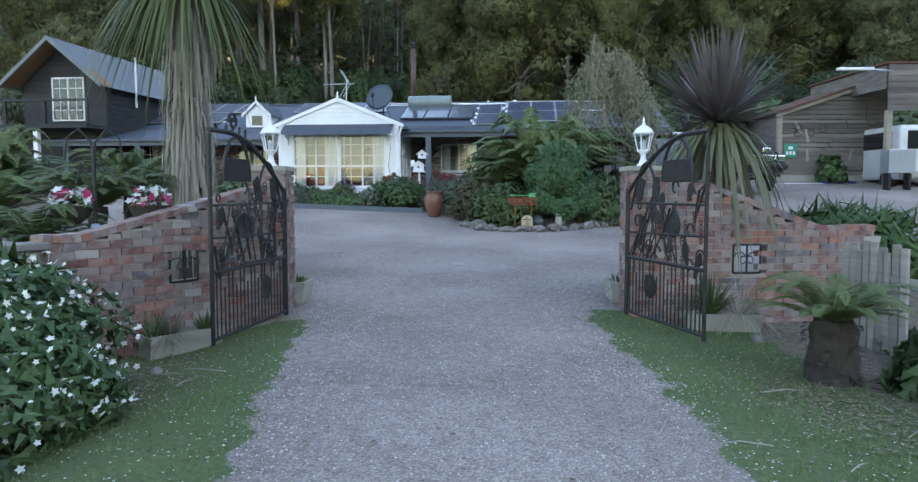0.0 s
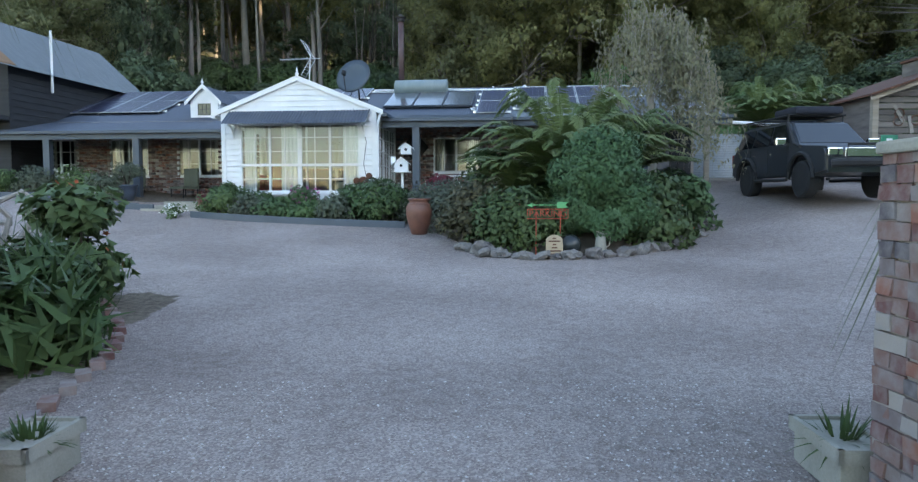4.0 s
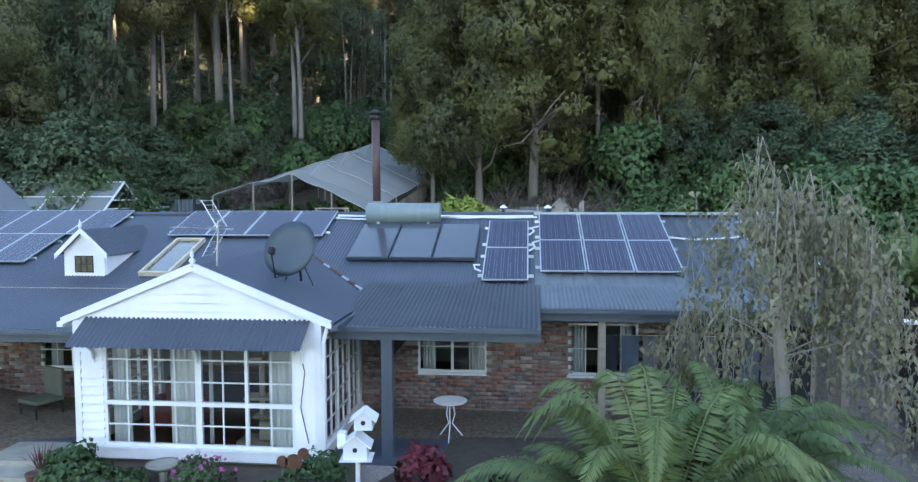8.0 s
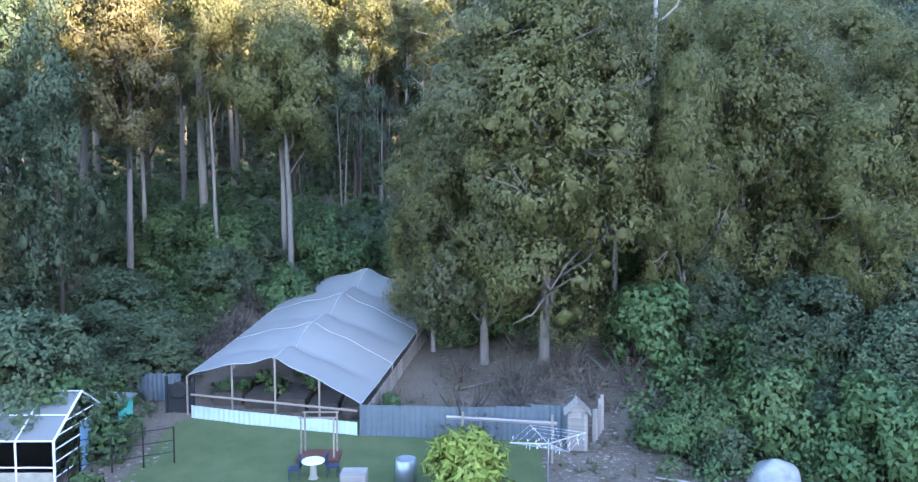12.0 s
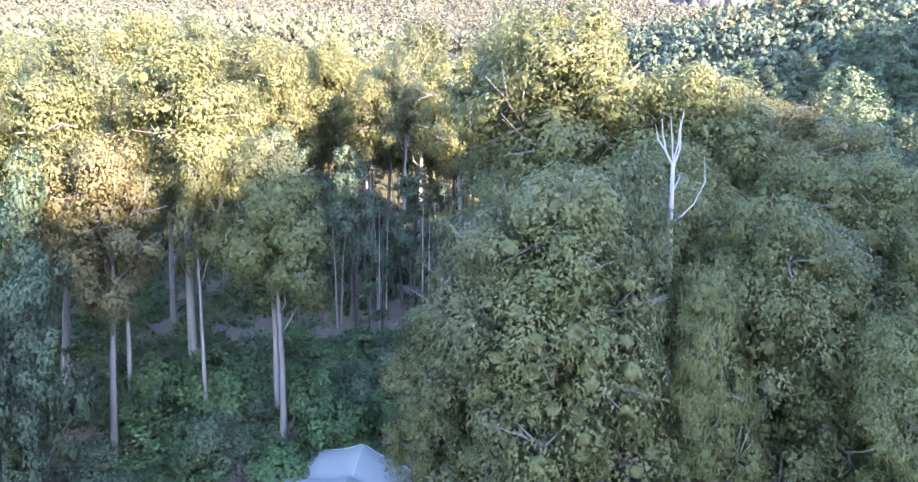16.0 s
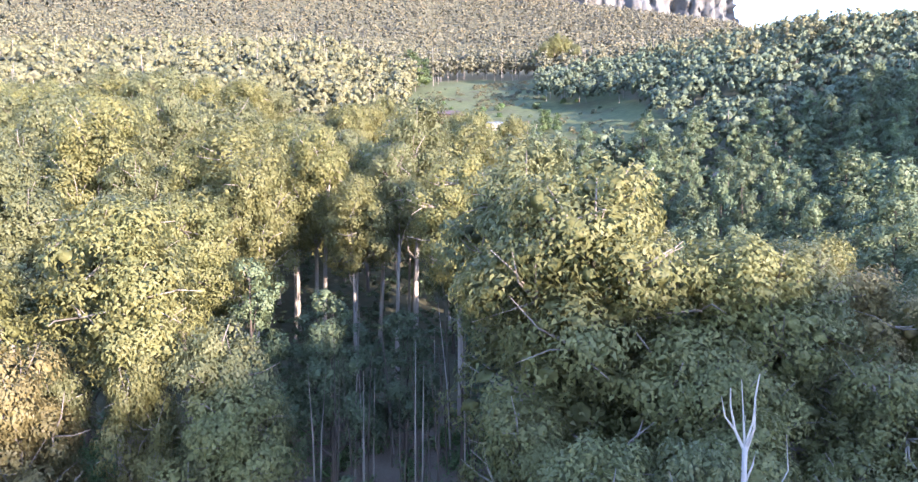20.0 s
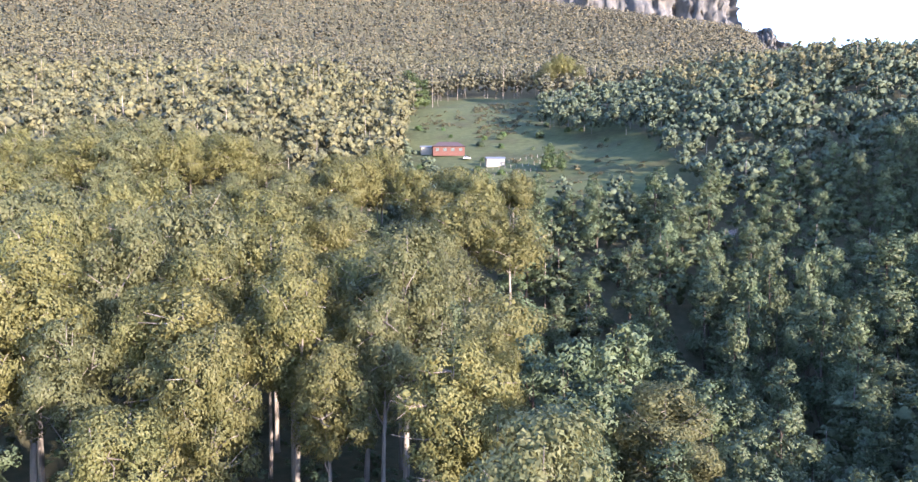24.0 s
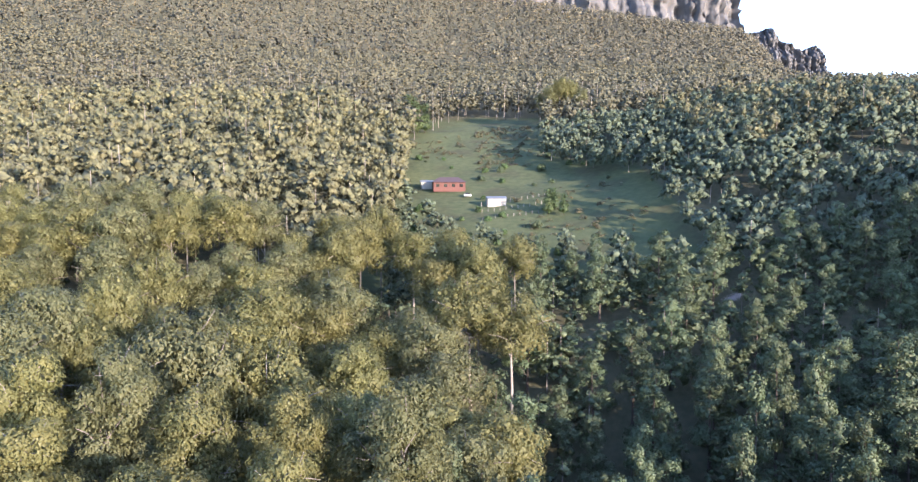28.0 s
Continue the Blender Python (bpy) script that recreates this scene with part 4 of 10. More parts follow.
# greyer again on the mountain, with the haze in the leaf colour
woods("mountain_forest", p, srng.uniform(20, 30, len(p)), speck, mat("mountain_gum_leaf", (0.060, 0.062, 0.041), (0.082, 0.081, 0.053), scale=0.02, fine=0.3, bump=0, rnd=0.14, island=True), "hazy eucalypt forest below the cliffs", 11, wide=(1.1, 1.6))
# lower trees that close the gaps between the tall ones, on the valley side and under the gums
p = scatter(srng, 0, 92, 240, 6.6, lambda y: 0.70 * (y - 20) + 10, lambda x, y: far_ok(x, y) and free(x, y, 2.4) and x > 4 + 0.06 * (y - 60))
woods("valley_wattles", p, srng.uniform(7, 14, len(p)), [unit(gum_variant, 81 + k, 18.0, k % 2, H=18.0, lobes=6, tufts=5, n=60, leaf=0.6, wid=0.19, R=4.9, low=0.30, fine=False, twigs=0, big=1.1) for k in range(6)], WATTLE, "dense wattle thicket filling the shaded valley", 13, wide=(1.0, 1.5))
p = scatter(srng, 0, 74, 232, 6.5, lambda y: 0.70 * (y - 20) + 10, lambda x, y: far_ok(x, y) and free(x, y, 2.0) and x <= 4 + 0.06 * (y - 60) and not (80 < y < 99 and -15 < x < 2))
woods("understorey", p, srng.uniform(4, 9, len(p)), [unit(wattle_variant, 91 + k, 18.0, 0, lobes=4, tufts=4, n=44, leaf=0.7, wid=0.22, R=4.6, low=0.02, fine=False, twigs=0, big=1.1) for k in range(6)], WATTLE, "dark green understorey below the gums", 15, wide=(1.1, 1.7))
# the skyline trees of the right-hand ridge
p = scatter(srng, 0, 300, 420, 8.0, lambda y: 260, lambda x, y: 95 < x < 250)
woods("ridge_forest", p, srng.uniform(11, 19, len(p)), far_gum, MATS["far_gum_leaf"], "eucalypts on the ridge against the sky", 12)

# unseen trees on that rise, added to cover the low sky in the windows
p = scatter(srng, 0, -235, -150, 11.0, lambda y: 190, lambda x, y: abs(x) > 5 and x < 70)
woods("hill_forest", p, srng.uniform(8, 13, len(p)), tiny, MATS["far_gum_leaf"], "unseen eucalypt forest behind the drive, added for window reflections", 19, wide=(1.0, 1.4))

# ---- shrubs at the forest edge ----


def bush_meshes(material, seeds, **kw):
    out = []
    for s in seeds:
        V, T = bush_variant(s, **kw)
        o = fast("foliage", V, T, material)
        out.append(o.data)
        bpy.data.objects.remove(o)
    return out


EDGE = bush_meshes(SHRUB, (71, 72, 73), R=1.5, H=2.4, n=42, per=420, leaf=0.165, wid=0.052, rr=(0.32, 0.62), core=0.36)
EDGED = bush_meshes(WATTLE, (74, 75, 76), R=1.5, H=2.4, n=42, per=420, leaf=0.165, wid=0.052, rr=(0.32, 0.62), core=0.36)


bm = bmesh.new()
for k in range(5):
    a = k * 1.26 + 0.3
    tube(bm, [(0, 0, -0.1), (0.3 * math.cos(a), 0.3 * math.sin(a), 0.7), (0.8 * math.cos(a), 0.8 * math.sin(a), 1.5)], [0.06, 0.04, 0.015], 5)
o = link("stem", bm, M_BARKDARK)
STEMS = o.data
bpy.data.objects.remove(o)


def plant_bush(me, x, y, s, label, group, rng, name="shrub", tall=1.0, z=None, cat="shrub"):
    e = thing(name, Matrix.LocRotScale((x, y, (gz(x, y) if z is None else z) - 0.06), Euler((0, 0, rng.uniform(0, 6.28))), (s, s, s * tall)), label, cat, group)
    o = new("foliage", me)
    o.parent = e
    o = new("stem", STEMS)
    o.parent = e
    return e


for k in range(130):
    u = frng.uniform()
    if u < 0.42:
        x, y, s = frng.uniform(9, 34), frng.uniform(44.5, 58), frng.uniform(0.9, 1.9)
    elif u < 0.75:
        x, y, s = frng.uniform(-27, -4), frng.uniform(67, 80), frng.uniform(0.8, 1.7)
    elif u < 0.9:
        x, y, s = frng.uniform(-30, -17), frng.uniform(48, 66), frng.uniform(0.9, 1.8)
    else:
        x, y, s = frng.uniform(-2, 12), frng.uniform(60, 70), frng.uniform(0.9, 1.6)
    if x < 14 and 44 < y < 48:
        continue
    me = (EDGE if frng.uniform() < 0.55 else EDGED)[int(frng.integers(3))]
    plant_bush(me, x, y, s, "bushy green shrub at the forest edge", "shrubs at the forest edge", frng, tall=frng.uniform(0.8, 1.2))
BIGBUSH = bush_meshes(WATTLE, (77, 78, 79), R=2.6, H=6.5, n=100, per=360, leaf=0.19, wid=0.058, rr=(0.42, 0.85), core=0.36)
for x, y, top, w in ((-18.6, 49.3, 11.6, 1.25), (-22.5, 52, 11, 1.2), (-24.5, 46.5, 9.5, 1.2), (-16.5, 56.5, 9.5, 1.0), (-28, 50, 13, 1.3), (-20, 60, 12, 1.1), (-26, 58, 13, 1.2), (16.5, 52.5, 12.5, 1.1), (20, 50, 11.5, 1.15), (25, 49.5, 11.0, 1.2), (29, 53, 12.5, 1.2), (13.5, 57, 13, 1.0), (33, 48, 10.5, 1.2), (37, 54, 13, 1.3), (23, 56, 13.5, 1.2)):
    h = top - gz(x, y)
    plant_bush(BIGBUSH[int(frng.integers(3))], x, y, w, "tall bushy wattle with dark foliage to the ground", "wattles beside the yard", frng, name="wattle_bush", tall=h / 6.9 / w)

# low growth on the slopes beside the yard
p = np.concatenate([np.stack([frng.uniform(-34, 3, 330), frng.uniform(66.5, 84, 330)], -1), np.stack([frng.uniform(8.5, 46, 330), frng.uniform(46, 64, 330)], -1), np.stack([frng.uniform(-40, -16, 160), frng.uniform(44, 68, 160)], -1)])
p = np.concatenate([p, np.stack([frng.uniform(-44, 6, 330), frng.uniform(80, 103, 330)], -1)])
p = p[np.array([not (-15.5 < a < 0.6 and b < 69.5) for a, b in p])]
woods("undergrowth", p, frng.uniform(0.7, 2.3, len(p)), [with_stems(*bush_variant(171 + k, R=1.5, H=2.4, n=8, per=56, leaf=0.26, wid=0.085, core=0.36), 2.4, np.random.default_rng(170), 0) for k in range(4)], SHRUB, "low green undergrowth on the forest floor", 18, wide=(0.8, 1.5))

# the bare white tree among the crowns
rng = np.random.default_rng(14)
dead = thing("dead_tree", pose(11.1, 59.5, gz(11.1, 59.5) - 0.2, 0, 0, 0), "bleached bare dead tree with forked white branches", "tree")
hd = gz(11.1, 59.5) - 0.2
part("trunk", tb([(0.1, 0, 0), (0.0, 0, 12 - hd), (-0.1, 0, 22 - hd), (0.0, 0, 27.7 - hd)], [0.26, 0.19, 0.14, 0.10], 7), M_DEADWOOD, dead, smooth=True)
for way in ([(0, 0, 27.5), (-0.35, 0.1, 28.3), (-0.55, 0.1, 29.3), (-0.6, 0.0, 30.0)], [(0, 0, 27.6), (0.0, 0.2, 28.8), (-0.1, 0.2, 30.3)], [(0, 0, 27.4), (0.35, 0, 28.4), (0.4, 0.1, 29.6), (0.6, 0.2, 30.5)],
            [(0, 0, 27.7), (0.2, -0.2, 28.7), (0.25, -0.3, 29.9)], [(0, 0, 24.6), (0.5, 0, 24.9), (1.15, 0.1, 25.5), (1.75, 0.1, 26.7), (1.7, 0.2, 28.1)], [(0, 0, 26.2), (0.4, 0.2, 26.9), (0.55, 0.3, 27.4)],
            [(-0.35, 0.1, 28.3), (-0.8, 0.0, 28.9), (-0.95, 0.0, 29.7)]):
    part("branch", tb([(a_, b_, c_ - hd) for a_, b_, c_ in way], [0.075, 0.055, 0.038, 0.026, 0.01][:len(way)] if len(way) > 3 else [0.06, 0.035, 0.01], 5), M_DEADWOOD, dead)
# thin dark stems in the shaded gully
for k in range(46):
    x, y = frng.uniform(-15, 1), frng.uniform(80, 99)
    h = frng.uniform(9, 15)
    st = thing("bare_sapling", pose(x, y, gz(x, y) - 0.2), "thin bare grey sapling in the shaded gully", "tree", "bare saplings of the gully")
    lx, ly = frng.normal(size=2) * 0.5
    part("stem", tb([(0, 0, 0), (lx * 0.3, ly * 0.3, h * 0.5), (lx, ly, h)], [0.09, 0.06, 0.015], 5), M_BARKDARK if k % 3 else M_BARK, st)
# ---- the house ----
HM = pose(-4.3, 25.6, 0, 0, 0, -5.5)
SLOPE = 0.364


def roof_z(v):
    return 4.27 + SLOPE * (v - 3.82)


def bricks_joined(name, x0, x1, z0, z1, y, parent, holes=(), seed=1, w=0.235, h=0.086):
    """A brick skin facing -y: each brick a block of its own, in one mesh."""
    rng = np.random.default_rng(seed)
    V, F, nv = [], [], 0
    cube = np.array([(a, b, c) for a in (0, 1) for b in (0, 1) for c in (0, 1)], float)
    bf = np.array(BOXF)
    z, row = z0, 0
    while z + 0.04 < z1:
        x = x0 - (w / 2 if row % 2 else 0)
        while x < x1:
            a, b = max(x, x0), min(x + w - 0.010, x1)
            mid, mz = (a + b) / 2, z + h / 2
            if b - a > 0.04 and not any(p < mid < q and r < mz < s for p, q, r, s in holes):
                d = rng.uniform(0, 0.008)
                c = cube * (b - a, 0.05, h - 0.011) + (a, y - 0.018 - d, z)
                V.append(c)
                F.append(bf + nv)
                nv += 8
            x += w
        z += h
        row += 1
    o = fast(name, np.concatenate(V), np.concatenate(F), M_BRICKI, parent)
    o["kind"] = "stuff"
    return o


def window(name, parent, x0, x1, z0, z1, y, cols, rows, sashes=2, m=None, sill=True, depth=0.07, glass=True):
    """A white framed window facing -y (or placed by m), with its bars, panes and sill."""
    e = new(name)
    e.parent = parent
    if m is not None:
        e.matrix_basis = m
    f = 0.055
    bm = bmesh.new()
    for a in ((x0, x0 + f, z0, z1), (x1 - f, x1, z0, z1), (x0 + f, x1 - f, z0, z0 + f), (x0 + f, x1 - f, z1 - f, z1)):
        box(bm, a[0], a[1], y, y + depth, a[2], a[3])
    part("window_frame", bm, M_WHITE, e)
    W = (x1 - x0) / sashes
    for s in range(1, sashes):
        part("mullion", bx(x0 + W * s - 0.028, x0 + W * s + 0.028, y - 0.005, y + depth, z0 + f, z1 - f), M_WHITE, e)
    for s in range(sashes):
        a, b = x0 + W * s + 0.03, x0 + W * (s + 1) - 0.03
        bm = bmesh.new()
        for c in range(1, cols):
            xx = a + (b - a) * c / cols
            box(bm, xx - 0.011, xx + 0.011, y + 0.012, y + 0.052, z0 + f, z1 - f)
        for r in range(1, rows):
            zz = z0 + (z1 - z0) * r / rows
            box(bm, a, b, y + 0.014, y + 0.050, zz - 0.011, zz + 0.011)
        part("glazing_bar", bm, M_WHITE, e)
        if glass:
            g = part("pane", bx(a, b, y + 0.030, y + 0.036, z0 + f, z1 - f), M_GLASS, e)
            g.visible_shadow = False
    if sill:
        part("window_sill", bx(x0 - 0.04, x1 + 0.04, y - 0.05, y + depth, z0 - 0.05, z0, 0.006), M_WHITE, e)
    return e


house = thing("house", HM, "low brick cottage with slate-blue iron roof and white sunroom", "house")
FL = 1.62
# main walls
WIN_L = [(-5.05, -3.55, 2.27, 3.5), (-7.35, -6.0, 2.27, 3.5), (-9.7, -8.4, 2.27, 3.5)]
WIN_R = [(3.3, 4.75, 2.37, 3.45), (6.4, 7.8, 2.37, 3.45)]


def wall_with(name, x0, x1, y0, y1, z0, z1, holes, material, parent):
    """A wall with openings cut through, built of blocks."""
    bm = bmesh.new()
    x = x0
    for a, b, c, d in sorted(holes):
        box(bm, x, a, y0, y1, z0, z1)
        box(bm, a, b, y0, y1, z0, c)
        box(bm, a, b, y0, y1, d, z1)
        x = b
    box(bm, x, x1, y0, y1, z0, z1)
    return part(name, bm, material, parent)


wall_with("wall", -11.5, 11.0, 3.02, 3.22, 0.9, 4.05, WIN_L + WIN_R, M_MORTAR, house)
bricks_joined("bricks", -11.4, -2.15, 1.3, 3.62, 3.02, house, WIN_L, 3)
bricks_joined("bricks", 2.15, 8.5, 1.3, 3.75, 3.02, house, WIN_R, 4)
for a, b in ((-11.5, -11.3), (11.0, 11.2)):
    part("wall", bx(a, b, 3.0, 10.6, 0.9, 4.05), M_MORTAR, house)
part("wall", bx(-11.5, 11.2, 10.4, 10.6, 0.9, 4.3), M_MORTAR, house)
part("wall", bx(-11.3, 11.0, 6.4, 6.5, 1.6, 4.0), M_PLASTER, house, "cream inner wall")
part("floor", bx(-11.3, 11.0, 3.2, 10.4, 1.5, FL), M_FLOORIN, house)
for i, (a, b, c, d) in enumerate(WIN_L + WIN_R):
    w = window("window", house, a, b, c, d, 3.06, 2, 2 if i > 2 else 3)
    for s in (a + 0.08, b - 0.34):
        bm = bmesh.new()
        n = 12
        pts = [(s + 0.26 * k / n, 3.30 + 0.03 * math.sin(k * 2.2)) for k in range(n + 1)]
        lo = [bm.verts.new((x, y, c - 0.15)) for x, y in pts]
        hi = [bm.verts.new((x, y, d)) for x, y in pts]
        for k in range(n):
            bm.faces.new((lo[k], lo[k + 1], hi[k + 1], hi[k]))
        part("curtain", bm, M_CURTAIN, w, "cream curtain")

# main roof: front slope in bays, back slope, ridge
for a, b, mt, rib in ((-11.7, 5.72, M_ROOF, False), (5.72, 8.92, M_ROOFZINC, True), (8.92, 10.35, M_ROOFDARK, True), (10.35, 12.15, M_ROOFZINC, True)):
    sheet("roof", (a, 3.3, roof_z(3.3)), (b - a, 0, 0), (0, 3.95, SLOPE * 3.95), mt, house, pitch=0.25 if rib else 0.076, amp=0.022 if rib else 0.008, rib=rib)
M_BLACKIRON = mat("black_weathered_iron", (0.020, 0.020, 0.021), (0.045, 0.043, 0.042), rough=0.9, scale=0.7, fine=9, stretch=(4, 0.4, 1), bump=0.03)
sheet("back_roof", (2.9, 7.25, roof_z(7.25)), (9.2, 0, 0), (0, 5.5, -0.95), M_BLACKIRON, house, pitch=0.1, amp=0.014, label="dark corrugated back roof")
sheet("back_roof", (-1.3, 7.25, roof_z(7.25)), (4.2, 0, 0), (0, 4.9, -0.9), M_ZINC, house, pitch=0.1, amp=0.014, label="pale corrugated back roof")
# a black patch over most of the pale sheeting
part("tarred_patch", prism(bmesh.new(), [(-1.25, 7.6, roof_z(7.25) - 0.035), (2.35, 7.6, roof_z(7.25) - 0.035), (2.35, 11.4, roof_z(7.25) - 0.735), (-1.25, 11.4, roof_z(7.25) - 0.735)], (0, 0, 0.02)), M_BLACKIRON, house)
sheet("back_roof", (-11.7, 7.25, roof_z(7.25)), (10.4, 0, 0), (0, 2.6, -0.6), M_ROOFDARK, house, pitch=0.1, amp=0.012, label="dark corrugated back roof")
sheet("back_roof", (-9.2, 9.85, 4.72), (3.6, 0, 0), (0, 1.6, -0.1), M_ZINC, house, pitch=0.1, amp=0.012, label="pale flat back roof")
part("ridge_cap", tb([(-11.75, 7.25, roof_z(7.25) + 0.01), (5.72, 7.25, roof_z(7.25) + 0.01)], 0.07, 8), M_ROOF, house)
part("ridge_cap", bx(5.72, 12.2, 7.12, 7.42, roof_z(7.25) + 0.0, roof_z(7.25) + 0.07, 0.01), M_ZINC, house)
part("ceiling", bx(-11.6, 12.1, 3.3, 10.5, 4.0, 4.06), M_PLASTER, house)
bm = bmesh.new()
for u in (-11.6, 12.08):
    prism(bm, [(u, 3.3, 4.05), (u, 7.25, roof_z(7.25) - 0.05), (u, 9.8 if u < 0 else 12.6, 4.75 if u < 0 else 4.62), (u, 9.8 if u < 0 else 12.6, 4.05)], (0.06, 0, 0))
part("gable", bm, M_TRIMBLUE, house)
# verandahs
sheet("verandah_roof", (-11.7, 0.85, 3.56), (9.55, 0, 0), (0, 2.5, 0.55), M_ROOF, house, pitch=0.076, amp=0.008)
sheet("verandah_roof", (2.2, 0.55, 3.78), (3.6, 0, 0), (0, 2.8, 0.40), M_ROOFDARK, house, pitch=0.085, amp=0.014, label="dark corrugated verandah roof")
sheet("verandah_roof", (5.8, 1.9, 3.92), (6.2, 0, 0), (0, 1.5, 0.24), M_ROOFZINC, house, pitch=0.085, amp=0.012, label="grey corrugated verandah roof")
for a, b, v, z in ((-11.7, -2.2, 0.83, 3.50), (2.2, 5.8, 0.53, 3.72), (5.8, 12.0, 1.88, 3.86)):
    bm = bmesh.new()
    box(bm, a, b, v - 0.10, v, z - 0.02, z + 0.06)
    part("gutter", bm, M_TRIMBLUE, house)
    part("beam", bx(a, b, v + 0.02, v + 0.10, z - 0.18, z - 0.03), M_TRIMBLUE, house)
for u, v, zt in ((-10.9, 0.95, 3.4), (-8.0, 0.95, 3.4), (-5.2, 0.95, 3.4), (3.15, 0.65, 3.62), (3.42, 0.65, 3.62)):
    if u != 3.42:
        part("verandah_post", bx(u - 0.10, u + 0.10, v - 0.08, v + 0.12, 1.3, zt, 0.008), M_TRIMBLUE, house)
part("verandah_post", bx(11.28, 11.42, 2.0, 2.14, 1.4, 3.86, 0.008), M_TIMBER, house, "bare timber post")
part("verandah_post", bx(6.9, 7.04, 2.0, 2.14, 1.3, 3.86, 0.008), M_TIMBER, house, "bare timber post")
part("beam", bx(5.9, 12.0, 2.02, 2.12, 3.66, 3.84), M_TIMBER, house)
part("deck", bx(-11.5, -2.2, 0.7, 3.02, 1.25, 1.50, 0.01), M_TRIMBLUE, house)
part("deck", bx(2.2, 6.2, 0.4, 3.02, 1.25, 1.50, 0.01), M_TRIMBLUE, house)
bm = bmesh.new()
for k in range(3):
    box(bm, -3.9 + 0.06 * k, -2.3, -1.25 + 0.5 * k, 0.72 - 0.004 * k, 0.9, 1.30 + 0.085 * k + 0.02)
part("steps", bm, M_CONC, house, "worn concrete garden steps")
# black boards added to stand for the shade of the open verandah
for k in range(13):
    part("wall_board", bx(8.52 + 0.2 * k, 8.71 + 0.2 * k, 2.97, 3.01, 1.3, 3.8, 0.004), M_BLACKWOOD, house)
# fence wall by the car port
part("side_pipe", tb([(11.5, 2.0, 3.75), (14.6, 2.6, 3.62)], 0.05, 8), M_WHITE, house, "long white pipe arm")
part("bench", bx(10.6, 12.8, 2.7, 3.2, 1.75, 1.85, 0.01), M_TIMBER, house)

# ---- sunroom ----
SX, SZ0, SZE, SZA, SB = 2.12, 1.55, 3.93, 4.82, 3.02
part("plinth", bx(-SX + 0.12, SX - 0.12, 0.12, SB, 0.7, SZ0), M_TIMBER, house, "old timber sleeper base")
for k in range(3):
    part("sleeper", bx(-SX + 0.08, SX - 0.08, 0.05, 0.14, 0.86 + 0.23 * k, 1.07 + 0.23 * k, 0.015), M_TIMBER, house)
part("floor", bx(-SX + 0.05, SX - 0.05, 0.1, SB + 0.3, SZ0 - 0.02, 1.63), M_FLOORIN, house)
part("base_board", bx(-SX - 0.03, SX + 0.03, -0.04, 0.06, SZ0 - 0.03, SZ0 + 0.17, 0.008), M_WHITE, house)
for s in (-1, 1):
    part("base_board", bx(s * SX - 0.05, s * SX + 0.05, 0.06, SB, SZ0 - 0.03, SZ0 + 0.17, 0.008), M_WHITE, house)
# weatherboards on the two front corners and over the windows
board = None
z = SZ0 + 0.17
rows = []
while z < SZE - 0.05:
    for a, b in ((-SX, -1.66), (1.72, SX)):
        rows.append((a, b, z))
    z += 0.15
for a, b, zz in rows:
    bm = bmesh.new()
    prism(bm, [(a, -0.048, zz), (a, 0.03, zz), (a, 0.03, zz + 0.15), (a, -0.004, zz + 0.15)], (b - a, 0, 0))
    part("weatherboard", bm, M_WHITE, house)
for s in (-1, 1):
    part("corner_post", bx(s * SX - 0.06, s * SX + 0.06, -0.045, 0.06, SZ0, SZE, 0.006), M_WHITE, house)
part("lintel", bx(-1.68, 1.74, -0.02, 0.06, 3.62, SZE - 0.0), M_WHITE, house)
window("window", house, -1.66, 0.03, 1.74, 3.62, -0.02, 2, 5)
window("window", house, 0.03, 1.72, 1.74, 3.62, -0.02, 2, 5)
part("transom", bx(-1.64, 1.70, -0.035, 0.05, 2.46, 2.53), M_WHITE, house)
SIDE = [pose(SX, 0, 0, 0, 0, 90), pose(-SX, SB, 0, 0, 0, -90)]
for m in SIDE:
    window("window", house, 0.30, 2.75, 1.74, 3.62, -0.03, 2, 5, sashes=3, m=m, sill=True)
    for a, b, c, d in ((0.0, 0.3, SZ0, SZE), (2.75, SB, SZ0, SZE), (0.3, 2.75, SZ0, 1.74), (0.3, 2.75, 3.62, SZE)):
        w = part("wall", bx(a, b, 0.0, 0.06, c, d), M_WHITE, house)
        w.matrix_basis = m
# gable boards
z = SZE
while z < SZA - 0.06:
    h2 = min(0.15, SZA - z)
    wA = (SX + 0.1) * (SZA - z) / (SZA - SZE)
    wB = (SX + 0.1) * (SZA - z - h2) / (SZA - SZE)
    bm = bmesh.new()
    vs = [bm.verts.new(p) for p in ((-wA, -0.03, z), (wA, -0.03, z), (wB, -0.008, z + h2), (-wB, -0.008, z + h2), (-wA, 0.04, z), (wA, 0.04, z), (wB, 0.04, z + h2), (-wB, 0.04, z + h2))]
    for f in ((0, 1, 2, 3), (5, 4, 7, 6), (0, 4, 5, 1), (3, 2, 6, 7), (0, 3, 7, 4), (1, 5, 6, 2)):
        bm.faces.new([vs[i] for i in f])
    part("weatherboard", bm, M_WHITE, house)
    z += 0.15
